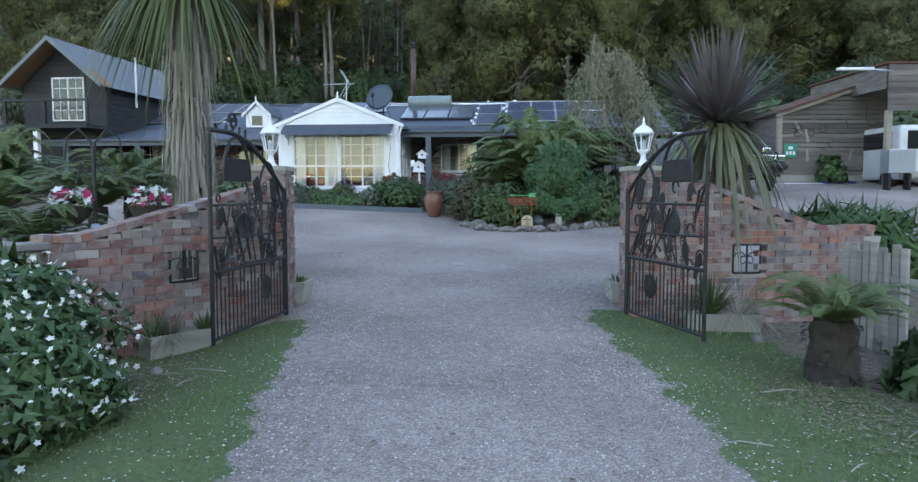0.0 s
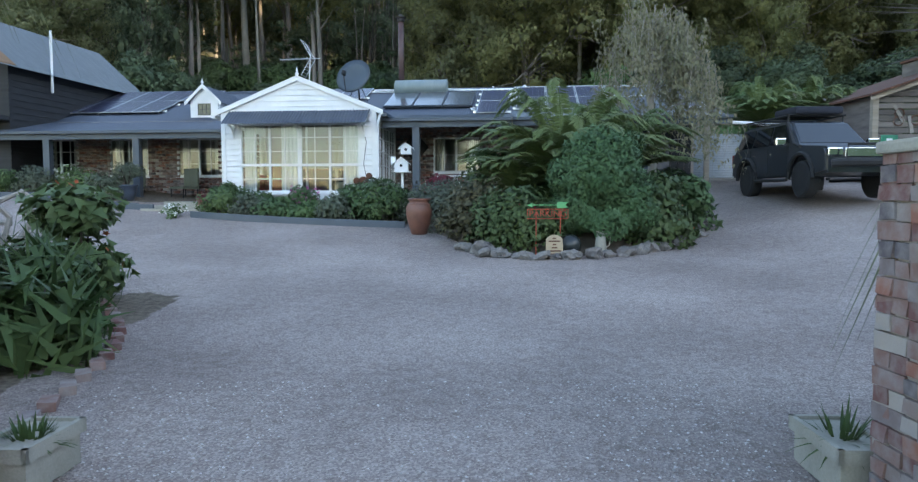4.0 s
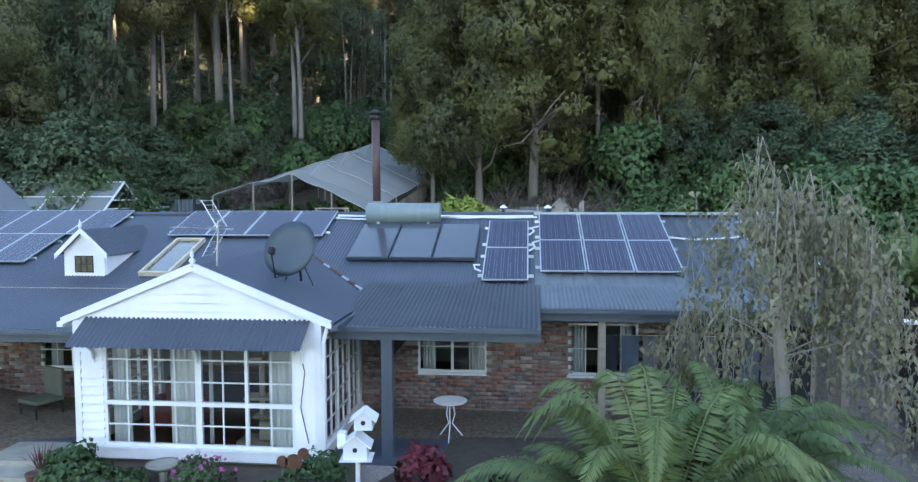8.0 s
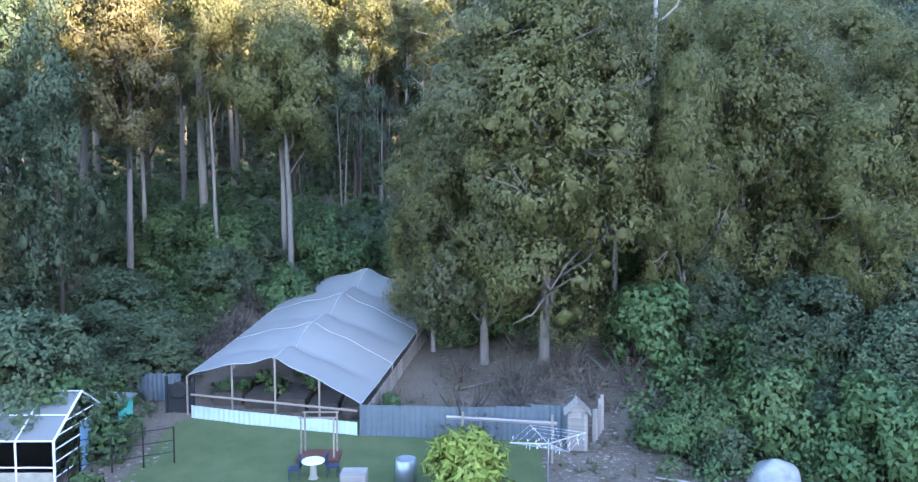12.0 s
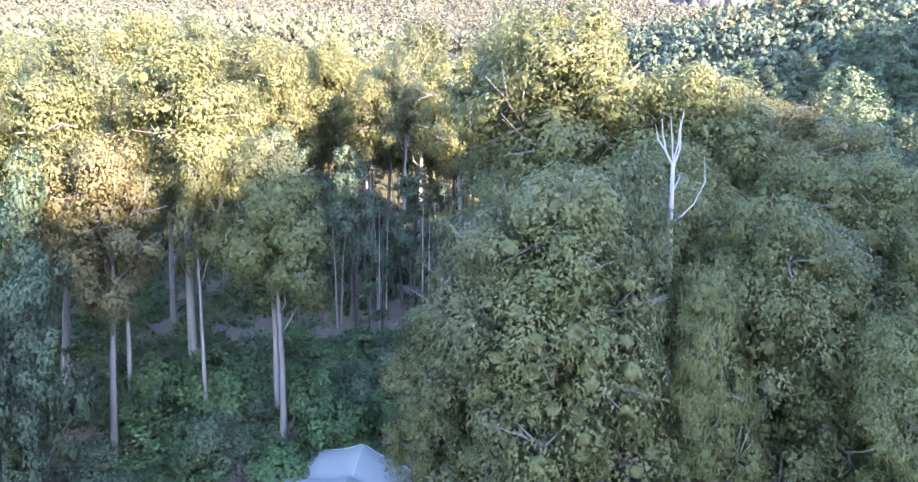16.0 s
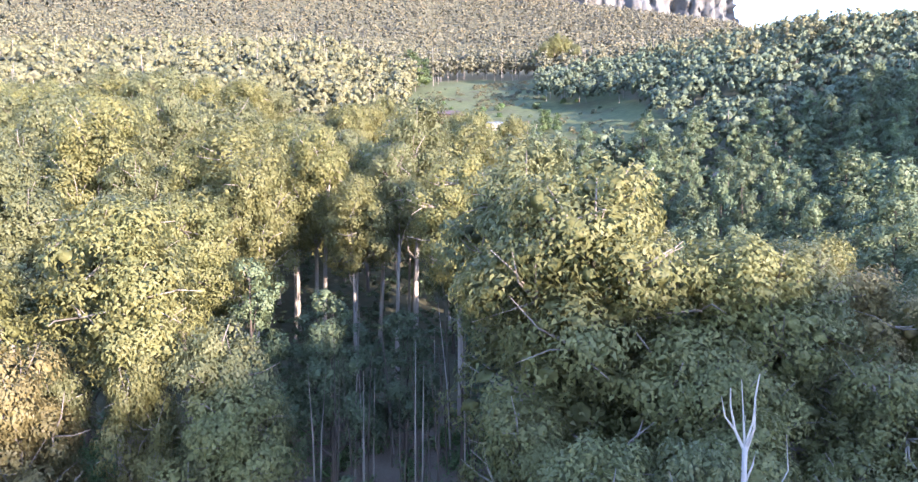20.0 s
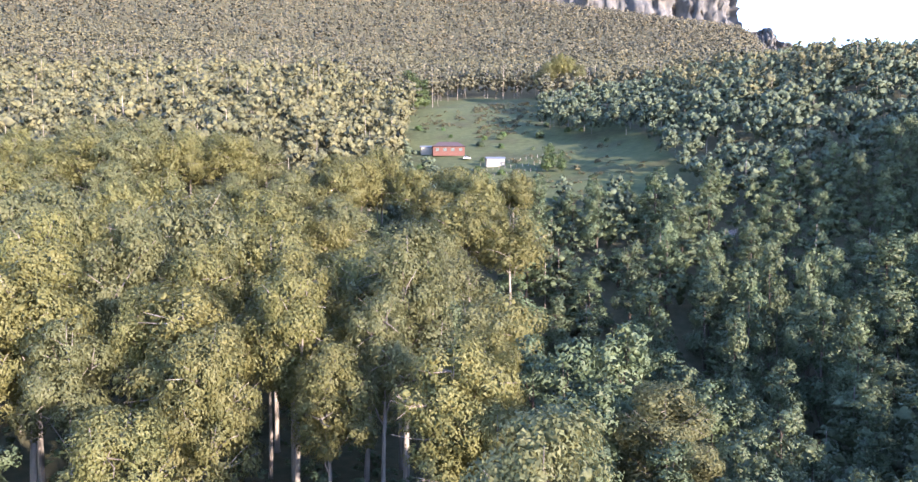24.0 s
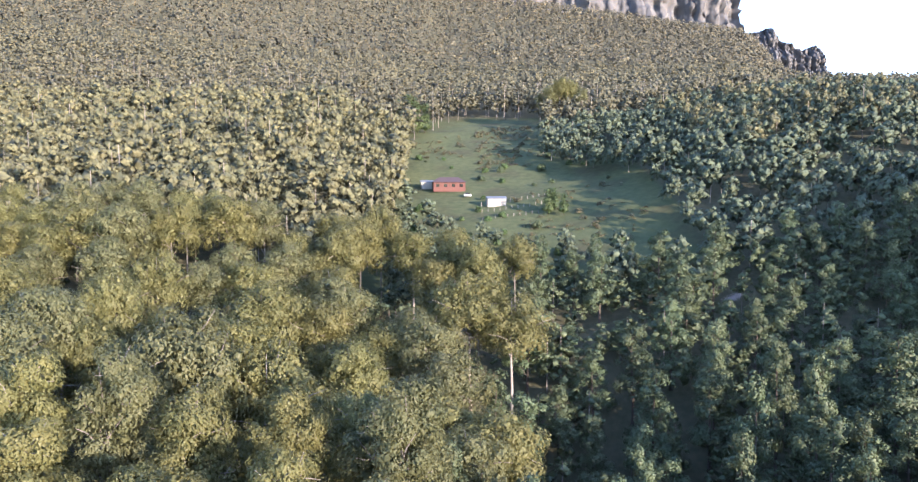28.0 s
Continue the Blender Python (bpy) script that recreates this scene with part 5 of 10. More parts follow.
for s in (-1, 1):
    bm = bmesh.new()
    prism(bm, [(s * (SX + 0.24), -0.09, SZE - 0.10), (s * (SX + 0.24), -0.09, SZE + 0.03), (0, -0.09, SZA + 0.09), (0, -0.09, SZA - 0.05)], (0, 0.07, 0))
    part("bargeboard", bm, M_WHITE, house)
    o = Vector((0, -0.06, SZA + 0.05))
    vv = Vector((s * (SX + 0.26), 0, -(SZA - SZE) * (SX + 0.26) / (SX + 0.1)))
    sheet("sunroom_roof", o, (0, 5.35, 0), vv, M_ROOF, house, pitch=0.076, amp=0.008)
    part("gutter", bx(min(s * (SX + 0.22), s * (SX + 0.34)), max(s * (SX + 0.22), s * (SX + 0.34)), -0.05, SB - 0.2, SZE - 0.14, SZE - 0.05), M_TRIMBLUE if s > 0 else M_WHITE, house)
part("finial", lathe(bmesh.new(), [(0.05, 0), (0.03, 0.05), (0.055, 0.09), (0.055, 0.11), (0.02, 0.15), (0.035, 0.19), (0.004, 0.28)], 10, (0, -0.06, SZA + 0.03)), M_WHITE, house, smooth=True)
part("ceiling", bx(-SX, SX, 0.05, SB + 0.2, SZE - 0.04, SZE), M_PLASTER, house)
# awning on brackets
sheet("awning", (-1.95, -0.62, 3.57), (3.95, 0, 0), (0, 0.6, 0.40), M_ROOF, house, pitch=0.085, amp=0.014)
for u in (-1.82, 0.03, 1.86):
    bm = bmesh.new()
    for a, b in (((0, -0.03, 3.2), (0, -0.03, 3.75)), ((0, -0.03, 3.62), (0, -0.5, 3.60))):
        tube(bm, [Vector(a), Vector(b)], 0.022, 6)
    tube(bm, [(0, -0.04, 3.25), (0, -0.10, 3.42), (0, -0.24, 3.53), (0, -0.45, 3.58)], 0.030, 6)
    o = part("bracket", bm, M_WHITE, house, "white scrolled awning bracket")
    o.matrix_basis = pose(u, 0, 0)
part("downpipe", tb([(SX + 0.16, -0.02, 3.85), (SX + 0.10, -0.07, 3.6), (SX + 0.10, -0.07, 1.7), (SX + 0.25, -0.15, 1.25)], 0.035, 8), M_WHITE, house)
part("cable", tb([(1.55, -0.1, 4.0), (1.78, -0.06, 3.6), (1.9, -0.06, 3.1), (1.82, -0.06, 2.5), (1.95, -0.06, 1.9)], 0.008, 4), M_BLACK, house)
# curtains inside
for a, b in ((-1.6, -1.28), (-0.55, -0.08), (0.14, 0.20), (1.2, 1.66)):
    bm = bmesh.new()
    n = 16
    lo = [bm.verts.new((a + (b - a) * k / n, 0.16 + 0.035 * math.sin(k * 1.7), 1.66)) for k in range(n + 1)]
    hi = [bm.verts.new((a + (b - a) * k / n, 0.16 + 0.03 * math.sin(k * 1.7 + 0.3), 3.6)) for k in range(n + 1)]
    for k in range(n):
        bm.faces.new((lo[k], lo[k + 1], hi[k + 1], hi[k]))
    part("curtain", bm, M_CURTAIN, house, "long white curtain", smooth=True)

# ---- dormer ----
DU, DV = -4.4, 3.72
part("dormer_wall", prism(bmesh.new(), [(DU - 0.48, DV, 4.14), (DU + 0.48, DV, 4.14), (DU + 0.48, DV, 4.78), (DU, DV, 5.24), (DU - 0.48, DV, 4.78)], (0, 0.06, 0)), M_WHITE, house, "white dormer front")
for s in (-1, 1):
    part("dormer_wall", prism(bmesh.new(), [(DU + s * 0.47, DV + 0.06, 4.2), (DU + s * 0.47, DV + 0.06, 4.78), (DU + s * 0.47, 5.25, 4.78)], (s * 0.03, 0, 0)), M_WHITE, house)
    sheet("dormer_roof", (DU, DV - 0.12, 5.28), (0, 2.65, 0), (s * 0.60, 0, -0.57), M_ROOF, house, pitch=0.076, amp=0.008)
    bm = bmesh.new()
    prism(bm, [(DU + s * 0.62, DV - 0.14, 4.62), (DU + s * 0.62, DV - 0.14, 4.74), (DU, DV - 0.14, 5.32), (DU, DV - 0.14, 5.20)], (0, 0.04, 0))
    part("bargeboard", bm, M_WHITE, house)
part("finial", lathe(bmesh.new(), [(0.04, 0), (0.02, 0.05), (0.05, 0.09), (0.03, 0.15), (0.004, 0.26)], 8, (DU, DV - 0.12, 5.26)), M_WHITE, house)
M_LEAD = mat("leaded_dark_glass", (0.05, 0.055, 0.05), (0.16, 0.15, 0.09), rough=0.1, scale=9, bump=0.0)
part("dormer_window", bx(DU - 0.21, DU + 0.21, DV - 0.012, DV - 0.002, 4.32, 4.68), M_LEAD, house, "small leaded window")
bm = bmesh.new()
for k in range(4):
    box(bm, DU - 0.22 + 0.14 * k, DU - 0.20 + 0.14 * k, DV - 0.02, DV - 0.006, 4.31, 4.69)
for k in range(3):
    box(bm, DU - 0.22, DU + 0.22, DV - 0.02, DV - 0.006, 4.31 + 0.18 * k, 4.33 + 0.18 * k)
part("glazing_bar", bm, M_IRON, house)

# ---- on the roof ----


def on_roof(v, lift=0.0):
    return Matrix.Translation((0, v, roof_z(v) + lift)) @ pose(0, 0, 0, math.degrees(math.atan(SLOPE)))


pv_first = None


def pv_panel(parent, u, v, w=0.985, l=1.65):
    """One framed solar panel: cells in strips."""
    global pv_first
    m = pose(u, v, roof_z(v) + 0.075, math.degrees(math.atan(SLOPE)))
    if pv_first is None:
        a = part("panel_frame", bx(0, w, 0, l, 0, 0.035, 0.004), M_ALU, None)
        bm = bx(0.03, w - 0.03, 0.03, l - 0.03, 0.0355, 0.0385)
        b = part("cell_sheet", bm, M_CELL, None)
        bm = bmesh.new()
        for i in range(6):
            for k in (0.05, 0.105):
                x = 0.03 + i * 0.1545 + k
                box(bm, x - 0.0014, x + 0.0014, 0.03, l - 0.03, 0.0386, 0.0392)
        c = part("busbar_grid", bm, M_ALU, None)
        pv_first = (a.data, b.data, c.data)
        for o in (a, b, c):
            bpy.data.objects.remove(o)
    p = new("solar_panel", pv_first[0])
    p.parent, p.matrix_basis = parent, m
    p["label"] = "framed dark-blue solar panel"
    for nm, me in zip(("cell_sheet", "busbar_grid"), pv_first[1:]):
        o = new(nm, me)
        o.parent = p
        if nm == "busbar_grid":
            o["kind"] = "stuff"


def array(label, cols, v0, rows, lower=None):
    e = thing("solar_array", HM, label, "solar panel", "solar arrays on the roof")
    L = 1.66 / math.sqrt(1 + SLOPE * SLOPE)
    for r in range(rows):
        for u in (lower if lower and r == 0 else cols):
            pv_panel(e, u, v0 + r * L)
        us = lower if lower and r == 0 else cols
        for f in (0.2, 0.8):
            v = v0 + (r + f) * L
            part("mounting_rail", bx(min(us) - 0.10, max(us) + 1.10, v - 0.02, v + 0.02, roof_z(v) + 0.005, roof_z(v) + 0.07), M_ALU, e)
    return e


array("six framed solar panels on the grey roof bay", [5.84 + 1.015 * k for k in range(3)], 3.92, 2)
array("two framed solar panels in one column", [4.6], 3.5, 2)
array("two framed solar panels at the roof end", [10.76], 3.9, 2)
array("four framed solar panels below the ridge", [-3.46 + 1.0 * k for k in range(4)], 5.70, 1)
array("nine framed solar panels on the west roof", [-10.2 + 1.0 * k for k in range(5)], 4.18, 2, [-10.2 + 1.0 * k for k in range(4)])

heater = thing("solar_water_heater", HM, "roof solar water heater with grey tank and three dark collectors", "water heater")
for k in range(3):
    u0 = 1.43 + k * 1.0
    m = pose(u0, 4.48, roof_z(4.48) + 0.05, math.degrees(math.atan(SLOPE)))
    c = part("collector", bx(0, 0.97, 0, 2.03, 0, 0.07, 0.005), M_ROOFDARK, heater)
    c.matrix_basis = m
    g = part("collector_glass", bx(0.03, 0.94, 0.03, 2.0, 0.071, 0.076), M_COLLECT, c, "dark reflective glazing")
bm = bmesh.new()
tube(bm, [(1.40, 6.85, 5.56), (1.43, 6.85, 5.56), (3.30, 6.85, 5.56), (3.33, 6.85, 5.56)], [0.22, 0.28, 0.28, 0.22], 28)
part("tank", bm, mat("green_grey_tank", (0.17, 0.22, 0.23), (0.23, 0.28, 0.28), rough=0.4, scale=2, stretch=(4, 1, 1)), heater, "grey-green cylindrical tank", smooth=True)
for u in (1.7, 3.0):
    part("cradle", bx(u, u + 0.06, 6.6, 7.1, roof_z(6.6), 5.36), M_ALU, heater)
part("pipe", tb([(3.33, 6.9, 5.5), (3.6, 6.95, 5.5), (4.2, 7.0, roof_z(7.0) + 0.06), (5.7, 7.05, roof_z(7.05) + 0.05)], 0.028, 8), M_WHITE, heater)
part("pipe", tb([(1.4, 6.9, 5.5), (1.1, 6.9, 5.5), (0.6, 6.95, roof_z(6.95) + 0.1)], 0.028, 8), M_WHITE, heater)

flue = thing("flue", HM, "tall rust-brown steel chimney flue with a cowl", "chimney")
part("pipe", tb([(1.56, 7.3, 5.5), (1.54, 7.3, 8.05)], 0.105, 18), mat("purple_brown_flue", (0.085, 0.050, 0.052), (0.12, 0.07, 0.065), rough=0.5, metal=0.3, scale=5), flue, smooth=True)
part("collar", lathe(bmesh.new(), [(0.17, 0), (0.16, 0.10), (0.125, 0.16), (0.12, 0.30)], 18, (1.56, 7.3, 5.58)), M_CONC, flue, smooth=True)
part("cowl", lathe(bmesh.new(), [(0.12, 0), (0.15, 0.02), (0.15, 0.08), (0.13, 0.10), (0.13, 0.14), (0.20, 0.16), (0.03, 0.28)], 18, (1.54, 7.3, 8.03)), M_IRON, flue, smooth=True)

dish = thing("satellite_dish", HM @ pose(1.28, 1.25, 5.03, 68, 0, -14), "slate-grey satellite dish on a mast", "satellite dish")
bm = bmesh.new()
lathe(bm, [(0.02, 0.0), (0.2, 0.012), (0.38, 0.05), (0.52, 0.10), (0.53, 0.108), (0.37, 0.066), (0.2, 0.03), (0.02, 0.02)], 32)
part("reflector", bm, mat("slate_dish", (0.045, 0.065, 0.085), (0.06, 0.08, 0.10), rough=0.45), dish, smooth=True)
part("feed_arm", tb([(0, -0.48, 0.05), (0, -0.62, 0.35), (0, -0.25, 0.62)], 0.016, 6), M_IRON, dish)
part("feed_horn", bx(-0.04, 0.04, -0.27, -0.15, 0.56, 0.68, 0.01), M_BLACK, dish)
o = part("mast", tb([(0, 0.05, 0), (0, 0.1, -0.15), (0, -0.45, -0.48)], 0.025, 8), M_IRON, dish)
for s in (-1, 1):
    part("stay", tb([(0, 0.05, -0.12), (s * 0.32, -0.55, -0.42)], 0.012, 6), M_IRON, dish)

ant = thing("tv_antenna", HM @ pose(0.15, 0.55, 4.85), "silver yagi television antenna on a short mast", "antenna")
part("mast", tb([(0, 0, -0.1), (0.05, 0, 0.75)], 0.02, 8), M_ALU, ant)
part("boom", tb([(-0.85, 0.1, 0.62), (0.35, -0.1, 0.60)], 0.014, 6), M_ALU, ant)
for k in range(11):
    part("element", tb([(-0.82 + 0.09 * k, 0.1 - 0.016 * k - 0.12, 0.62), (-0.82 + 0.09 * k, 0.1 - 0.016 * k + 0.12, 0.62)], 0.008, 5), M_ALU, ant)
for s in (-1, 1):
    p0, p1 = Vector((0.12, 0, 0.62)), Vector((0.12 - 0.28 * 1, 0.0, 0.62 + s * 0.48))
    for w in (-0.2, 0.2):
        part("reflector_arm", tb([p0 + Vector((0, w, 0)), p1 + Vector((0, w, 0))], 0.009, 5), M_ALU, ant)
    for k in range(7):
        q = p0.lerp(p1, k / 6)
        part("reflector_rod", tb([q + Vector((0, -0.22, 0)), q + Vector((0, 0.22, 0))], 0.007, 5), M_ALU, ant)

sky_l = thing("skylight", HM, "open-framed roof skylight with cream reveal", "skylight")
m = pose(-3.1, 3.68, roof_z(3.68) + 0.02, math.degrees(math.atan(SLOPE)))
bm = bmesh.new()
for a in ((0, 0.07, 0, 1.95), (0.66, 0.73, 0, 1.95), (0.07, 0.66, 0, 0.07), (0.07, 0.66, 1.88, 1.95)):
    box(bm, a[0], a[1], a[2], a[3], 0, 0.10)
o = part("frame", bm, mat("cream_paint", (0.55, 0.50, 0.38), (0.45, 0.40, 0.30)), sky_l)
o.matrix_basis = m
o = part("glazing", bx(0.07, 0.66, 0.07, 1.88, 0.03, 0.045), mat("skylight_glass", (0.16, 0.13, 0.09), (0.06, 0.07, 0.07), rough=0.06, scale=1.5, coat=0.6, bump=0), sky_l)
o.matrix_basis = m
for u, v in ((4.9, 8.2), (6.1, 8.0)):
    rv = thing("roof_vent", HM @ pose(u, v, 5.35), "small white roof vent pipe with cap", "vent", "roof vents")
    part("pipe", tb([(0, 0, -0.1), (0, 0, 0.35)], 0.05, 10), M_ROOFDARK, rv)
    part("cap", lathe(bmesh.new(), [(0.11, 0), (0.1, 0.03), (0.02, 0.09)], 12, (0, 0, 0.33)), M_WHITE, rv)
# rear lean-to gable with clear sheeting
rear = thing("lean_to", pose(-7.1, 37.9, 0, 0, 0, -8), "red and white gabled lean-to with clear corrugated sheet", "lean-to")
M_POLY = mat("clear_ribbed_sheet", (0.36, 0.37, 0.36), (0.25, 0.27, 0.27), rough=0.35, scale=2, stretch=(8, 1, 1))
part("gable", prism(bmesh.new(), [(-1.45, 0, 2.2), (1.45, 0, 2.2), (1.45, 0, 3.8), (0, 0, 5.2), (-1.45, 0, 3.8)], (0, 0.06, 0)), M_WHITE, rear)
part("bargeboard", prism(bmesh.new(), [(-1.7, -0.05, 3.65), (0, -0.05, 5.32), (0.0, -0.05, 5.16), (-1.6, -0.05, 3.55)], (0, 0.05, 0)), mat("faded_red_paint", (0.30, 0.07, 0.06), (0.22, 0.06, 0.05)), rear)
part("ridge_strip", prism(bmesh.new(), [(-0.10, -0.1, 5.27), (0.10, -0.1, 5.27), (0.10, 1.75, 5.27), (-0.10, 1.75, 5.27)], (0, 0, 0.03)), M_CONC, rear)
sheet("clear_roof", (0.05, -0.1, 5.25), (1.6, 0.0, -1.5), (0, 1.8, 0), M_POLY, rear, pitch=0.1, amp=0.012)
sheet("iron_roof", (-0.05, -0.04, 5.25), (-1.6, 0.0, -1.5), (0, 1.74, 0), M_RUST, rear, pitch=0.1, amp=0.012)
for k in range(4):
    part("batten", tb([(0.1 + 0.5 * k, -0.1, 5.22 - 0.47 * k), (0.1 + 0.5 * k, 1.7, 5.22 - 0.47 * k)], 0.025, 4), M_WHITE, rear)
part("back_wall", prism(bmesh.new(), [(-1.45, 1.6, 2.2), (1.45, 1.6, 2.2), (1.45, 1.6, 3.8), (0, 1.6, 5.2), (-1.45, 1.6, 3.8)], (0, 0.06, 0)), M_GREYWOOD, rear)

# white conduits between the panels, rusty flashing, panel clamps
for pts in (((3.34, 6.97), (3.9, 6.93), (4.4, 6.96), (5.1, 6.93), (5.8, 6.98)), ((8.94, 5.76), (9.4, 5.66), (9.8, 5.69), (10.4, 5.78), (10.76, 5.93)), ((5.84, 5.57), (5.68, 5.45), (5.74, 5.2), (5.60, 5.02)), ((0.61, 6.9), (1.0, 6.86), (1.42, 6.84)), ((5.84, 6.4), (5.66, 6.3), (5.72, 6.1), (5.6, 5.9)), ((4.52, 4.3), (4.38, 4.28), (4.42, 4.1), (4.55, 4.0))):
    rc = thing("roof_conduit", HM, "white plastic conduit lying on the roof", "conduit", "roof conduits")
    part("pipe", tb([(u, v, roof_z(v) + 0.05) for u, v in pts], 0.022, 6), M_WHITE, rc)
fl_ = thing("roof_flashing", HM, "rust-streaked pale flashing along the roof valley", "flashing")
for k in range(9):
    t = k / 9
    u, v = 0.38 + 1.73 * t, 4.9 - 1.76 * t
    part("strip", prism(bmesh.new(), [(u, v - 0.05, roof_z(v) + 0.03), (u + 0.19, v - 0.245, roof_z(v - 0.195) + 0.03), (u + 0.21, v - 0.17, roof_z(v - 0.12) + 0.03), (u + 0.02, v + 0.03, roof_z(v + 0.03) + 0.03)], (0, 0, 0.012)), M_RUST if k in (1, 2, 4, 5, 7) else M_ZINC, fl_)
# ---- verandah things ----
table = thing("cafe_table", HM @ pose(4.15, 1.55, 1.5), "round white bistro table on curved iron legs", "table")
part("tabletop", lathe(bmesh.new(), [(0.30, 0), (0.315, 0.01), (0.315, 0.025), (0.29, 0.03)], 28, (0, 0, 0.70)), M_WHITE, table)
for k in range(3):
    a = k * 2.094 + 0.5
    part("leg", tb([(0.05 * math.cos(a), 0.05 * math.sin(a), 0.7), (0.09 * math.cos(a), 0.09 * math.sin(a), 0.45), (0.04 * math.cos(a), 0.04 * math.sin(a), 0.28), (0.26 * math.cos(a), 0.26 * math.sin(a), 0.0)], 0.012, 6), M_WHITE, table)
kite = thing("wall_ornament", HM @ pose(2.75, 2.96, 3.15), "dark diamond-shaped wall hanging", "ornament")
part("panel", prism(bmesh.new(), [(0, 0, 0.5), (0.42, 0, 0), (0, 0, -0.5), (-0.42, 0, 0)], (0, 0.03, 0)), mat("dark_woven", (0.03, 0.028, 0.026), (0.06, 0.05, 0.045), fine=90), kite)
for u, v, rz in ((-5.9, 1.9, 0.3), (-4.3, 2.0, -0.4)):
    ch = thing("verandah_chair", HM @ pose(u, v, 1.5, 0, 0, math.degrees(rz)), "dark outdoor lounge chair on the verandah", "chair", "verandah chairs")
    part("seat", bx(-0.3, 0.3, -0.3, 0.3, 0.36, 0.44, 0.02), mat("olive_canvas", (0.10, 0.11, 0.08), (0.14, 0.15, 0.11)), ch)
    bk = part("backrest", bx(-0.3, 0.3, 0.24, 0.32, 0.44, 1.0, 0.02), MATS["olive_canvas"], ch)
    for a in (-0.27, 0.27):
        for b in (-0.27, 0.27):
            part("leg", tb([(a, b, 0), (a, b, 0.37)], 0.018, 6), M_IRON, ch)
# sunroom furniture
arm = thing("armchair", HM @ pose(-0.95, 1.1, 1.63), "red upholstered armchair in the sunroom", "armchair")
M_RED = mat("red_fabric", (0.26, 0.025, 0.022), (0.18, 0.02, 0.02), rough=0.9)
part("seat", bx(-0.35, 0.35, -0.3, 0.35, 0.15, 0.45, 0.05), M_RED, arm)
part("backrest", bx(-0.35, 0.35, 0.25, 0.45, 0.40, 0.95, 0.06), M_RED, arm)
for s in (-1, 1):
    part("armrest", bx(s * 0.42 - 0.08, s * 0.42 + 0.08, -0.3, 0.4, 0.1, 0.62, 0.04), M_RED, arm)
cat_t = thing("cat_tree", HM @ pose(0.85, 0.75, 1.63), "cream carpeted cat tree with platforms", "cat tree")
M_CREAM = mat("cream_carpet", (0.50, 0.44, 0.34), (0.42, 0.37, 0.29), rough=1, fine=120)
part("pole", tb([(0, 0, 0), (0, 0, 1.9)], 0.05, 10), M_CREAM, cat_t)
part("base", bx(-0.4, 0.4, -0.25, 0.25, 0, 0.05, 0.01), M_CREAM, cat_t)
for x, z, w in ((0.1, 0.45, 0.22), (0.0, 0.78, 0.28), (0.35, 1.15, 0.16), (-0.1, 1.5, 0.18)):
    part("platform", bx(x - w, x + w, -0.18, 0.18, z, z + 0.05, 0.01), M_CREAM, cat_t)
part("box", bx(-0.02, 0.3, -0.16, 0.16, 0.05, 0.40, 0.03), M_CREAM, cat_t)
sofa = thing("sideboard", HM @ pose(0.0, 2.6, 1.63), "dark timber sideboard inside the sunroom", "sideboard")
part("body", bx(-1.2, 1.2, -0.2, 0.2, 0, 0.8, 0.01), M_BLACKWOOD, sofa)
part("top", bx(-1.24, 1.24, -0.23, 0.23, 0.8, 0.84, 0.005), M_FLOORIN, sofa)
inner = part("wall", bx(-SX, SX, 3.0, 3.02, 1.6, 3.9), M_PLASTER, house)

# ---- the black barn ----
BM_ = pose(-15.45, 27.2, 0, 0, 0, -7)
barn = thing("barn", BM_, "black weatherboard two-storey barn with steep grey iron roof", "barn")
BL, BW, BE, BA = 8.0, 1.72, 5.75, 7.4
part("wall", prism(bmesh.new(), [(-BW, 0.9, 1.2), (BW, 0.9, 1.2), (BW, 0.9, BE), (0, 0.9, BA - 0.12), (-BW, 0.9, BE)], (0, 0.1, 0)), M_BLACKWOOD, barn)
for s in (-1, 1):
    part("wall", bx(min(s * BW, s * BW - s * 0.1), max(s * BW, s * BW - s * 0.1), 1.0, BL - 0.1, 1.2, BE), M_BLACKWOOD, barn)
    z = 1.6
    while z < BE - 0.1:
        part("weatherboard", prism(bmesh.new(), [(s * BW, 0.9, z), (s * (BW + 0.028), 0.9, z), (s * (BW + 0.006), 0.9, z + 0.2)], (0, BL - 1.0, 0)), M_BLACKWOOD, barn)
        z += 0.2
    sheet("roof", (0, 0.0, BA), (0, BL, 0), (s * 2.05, 0, -1.85), mat("grey_barn_iron", (0.12, 0.14, 0.15), (0.16, 0.18, 0.19), rough=0.5, scale=1.5, stretch=(1, 4, 1)), barn, pitch=0.076, amp=0.008)
    part("bargeboard", prism(bmesh.new(), [(s * 2.08, -0.03, BE - 0.26), (s * 2.08, -0.03, BE - 0.08), (0, -0.03, BA + 0.03), (0, -0.03, BA - 0.15)], (0, 0.05, 0)), MATS["grey_barn_iron"], barn)
    part("soffit", prism(bmesh.new(), [(0, 0.02, BA - 0.06), (s * 2.0, 0.02, BE - 0.12), (s * 2.0, 0.02, BE - 0.16), (0, 0.02, BA - 0.10)], (0, 0.9, 0)), mat("pine_soffit", (0.30, 0.17, 0.09), (0.22, 0.12, 0.06), stretch=(1, 5, 1)), barn)
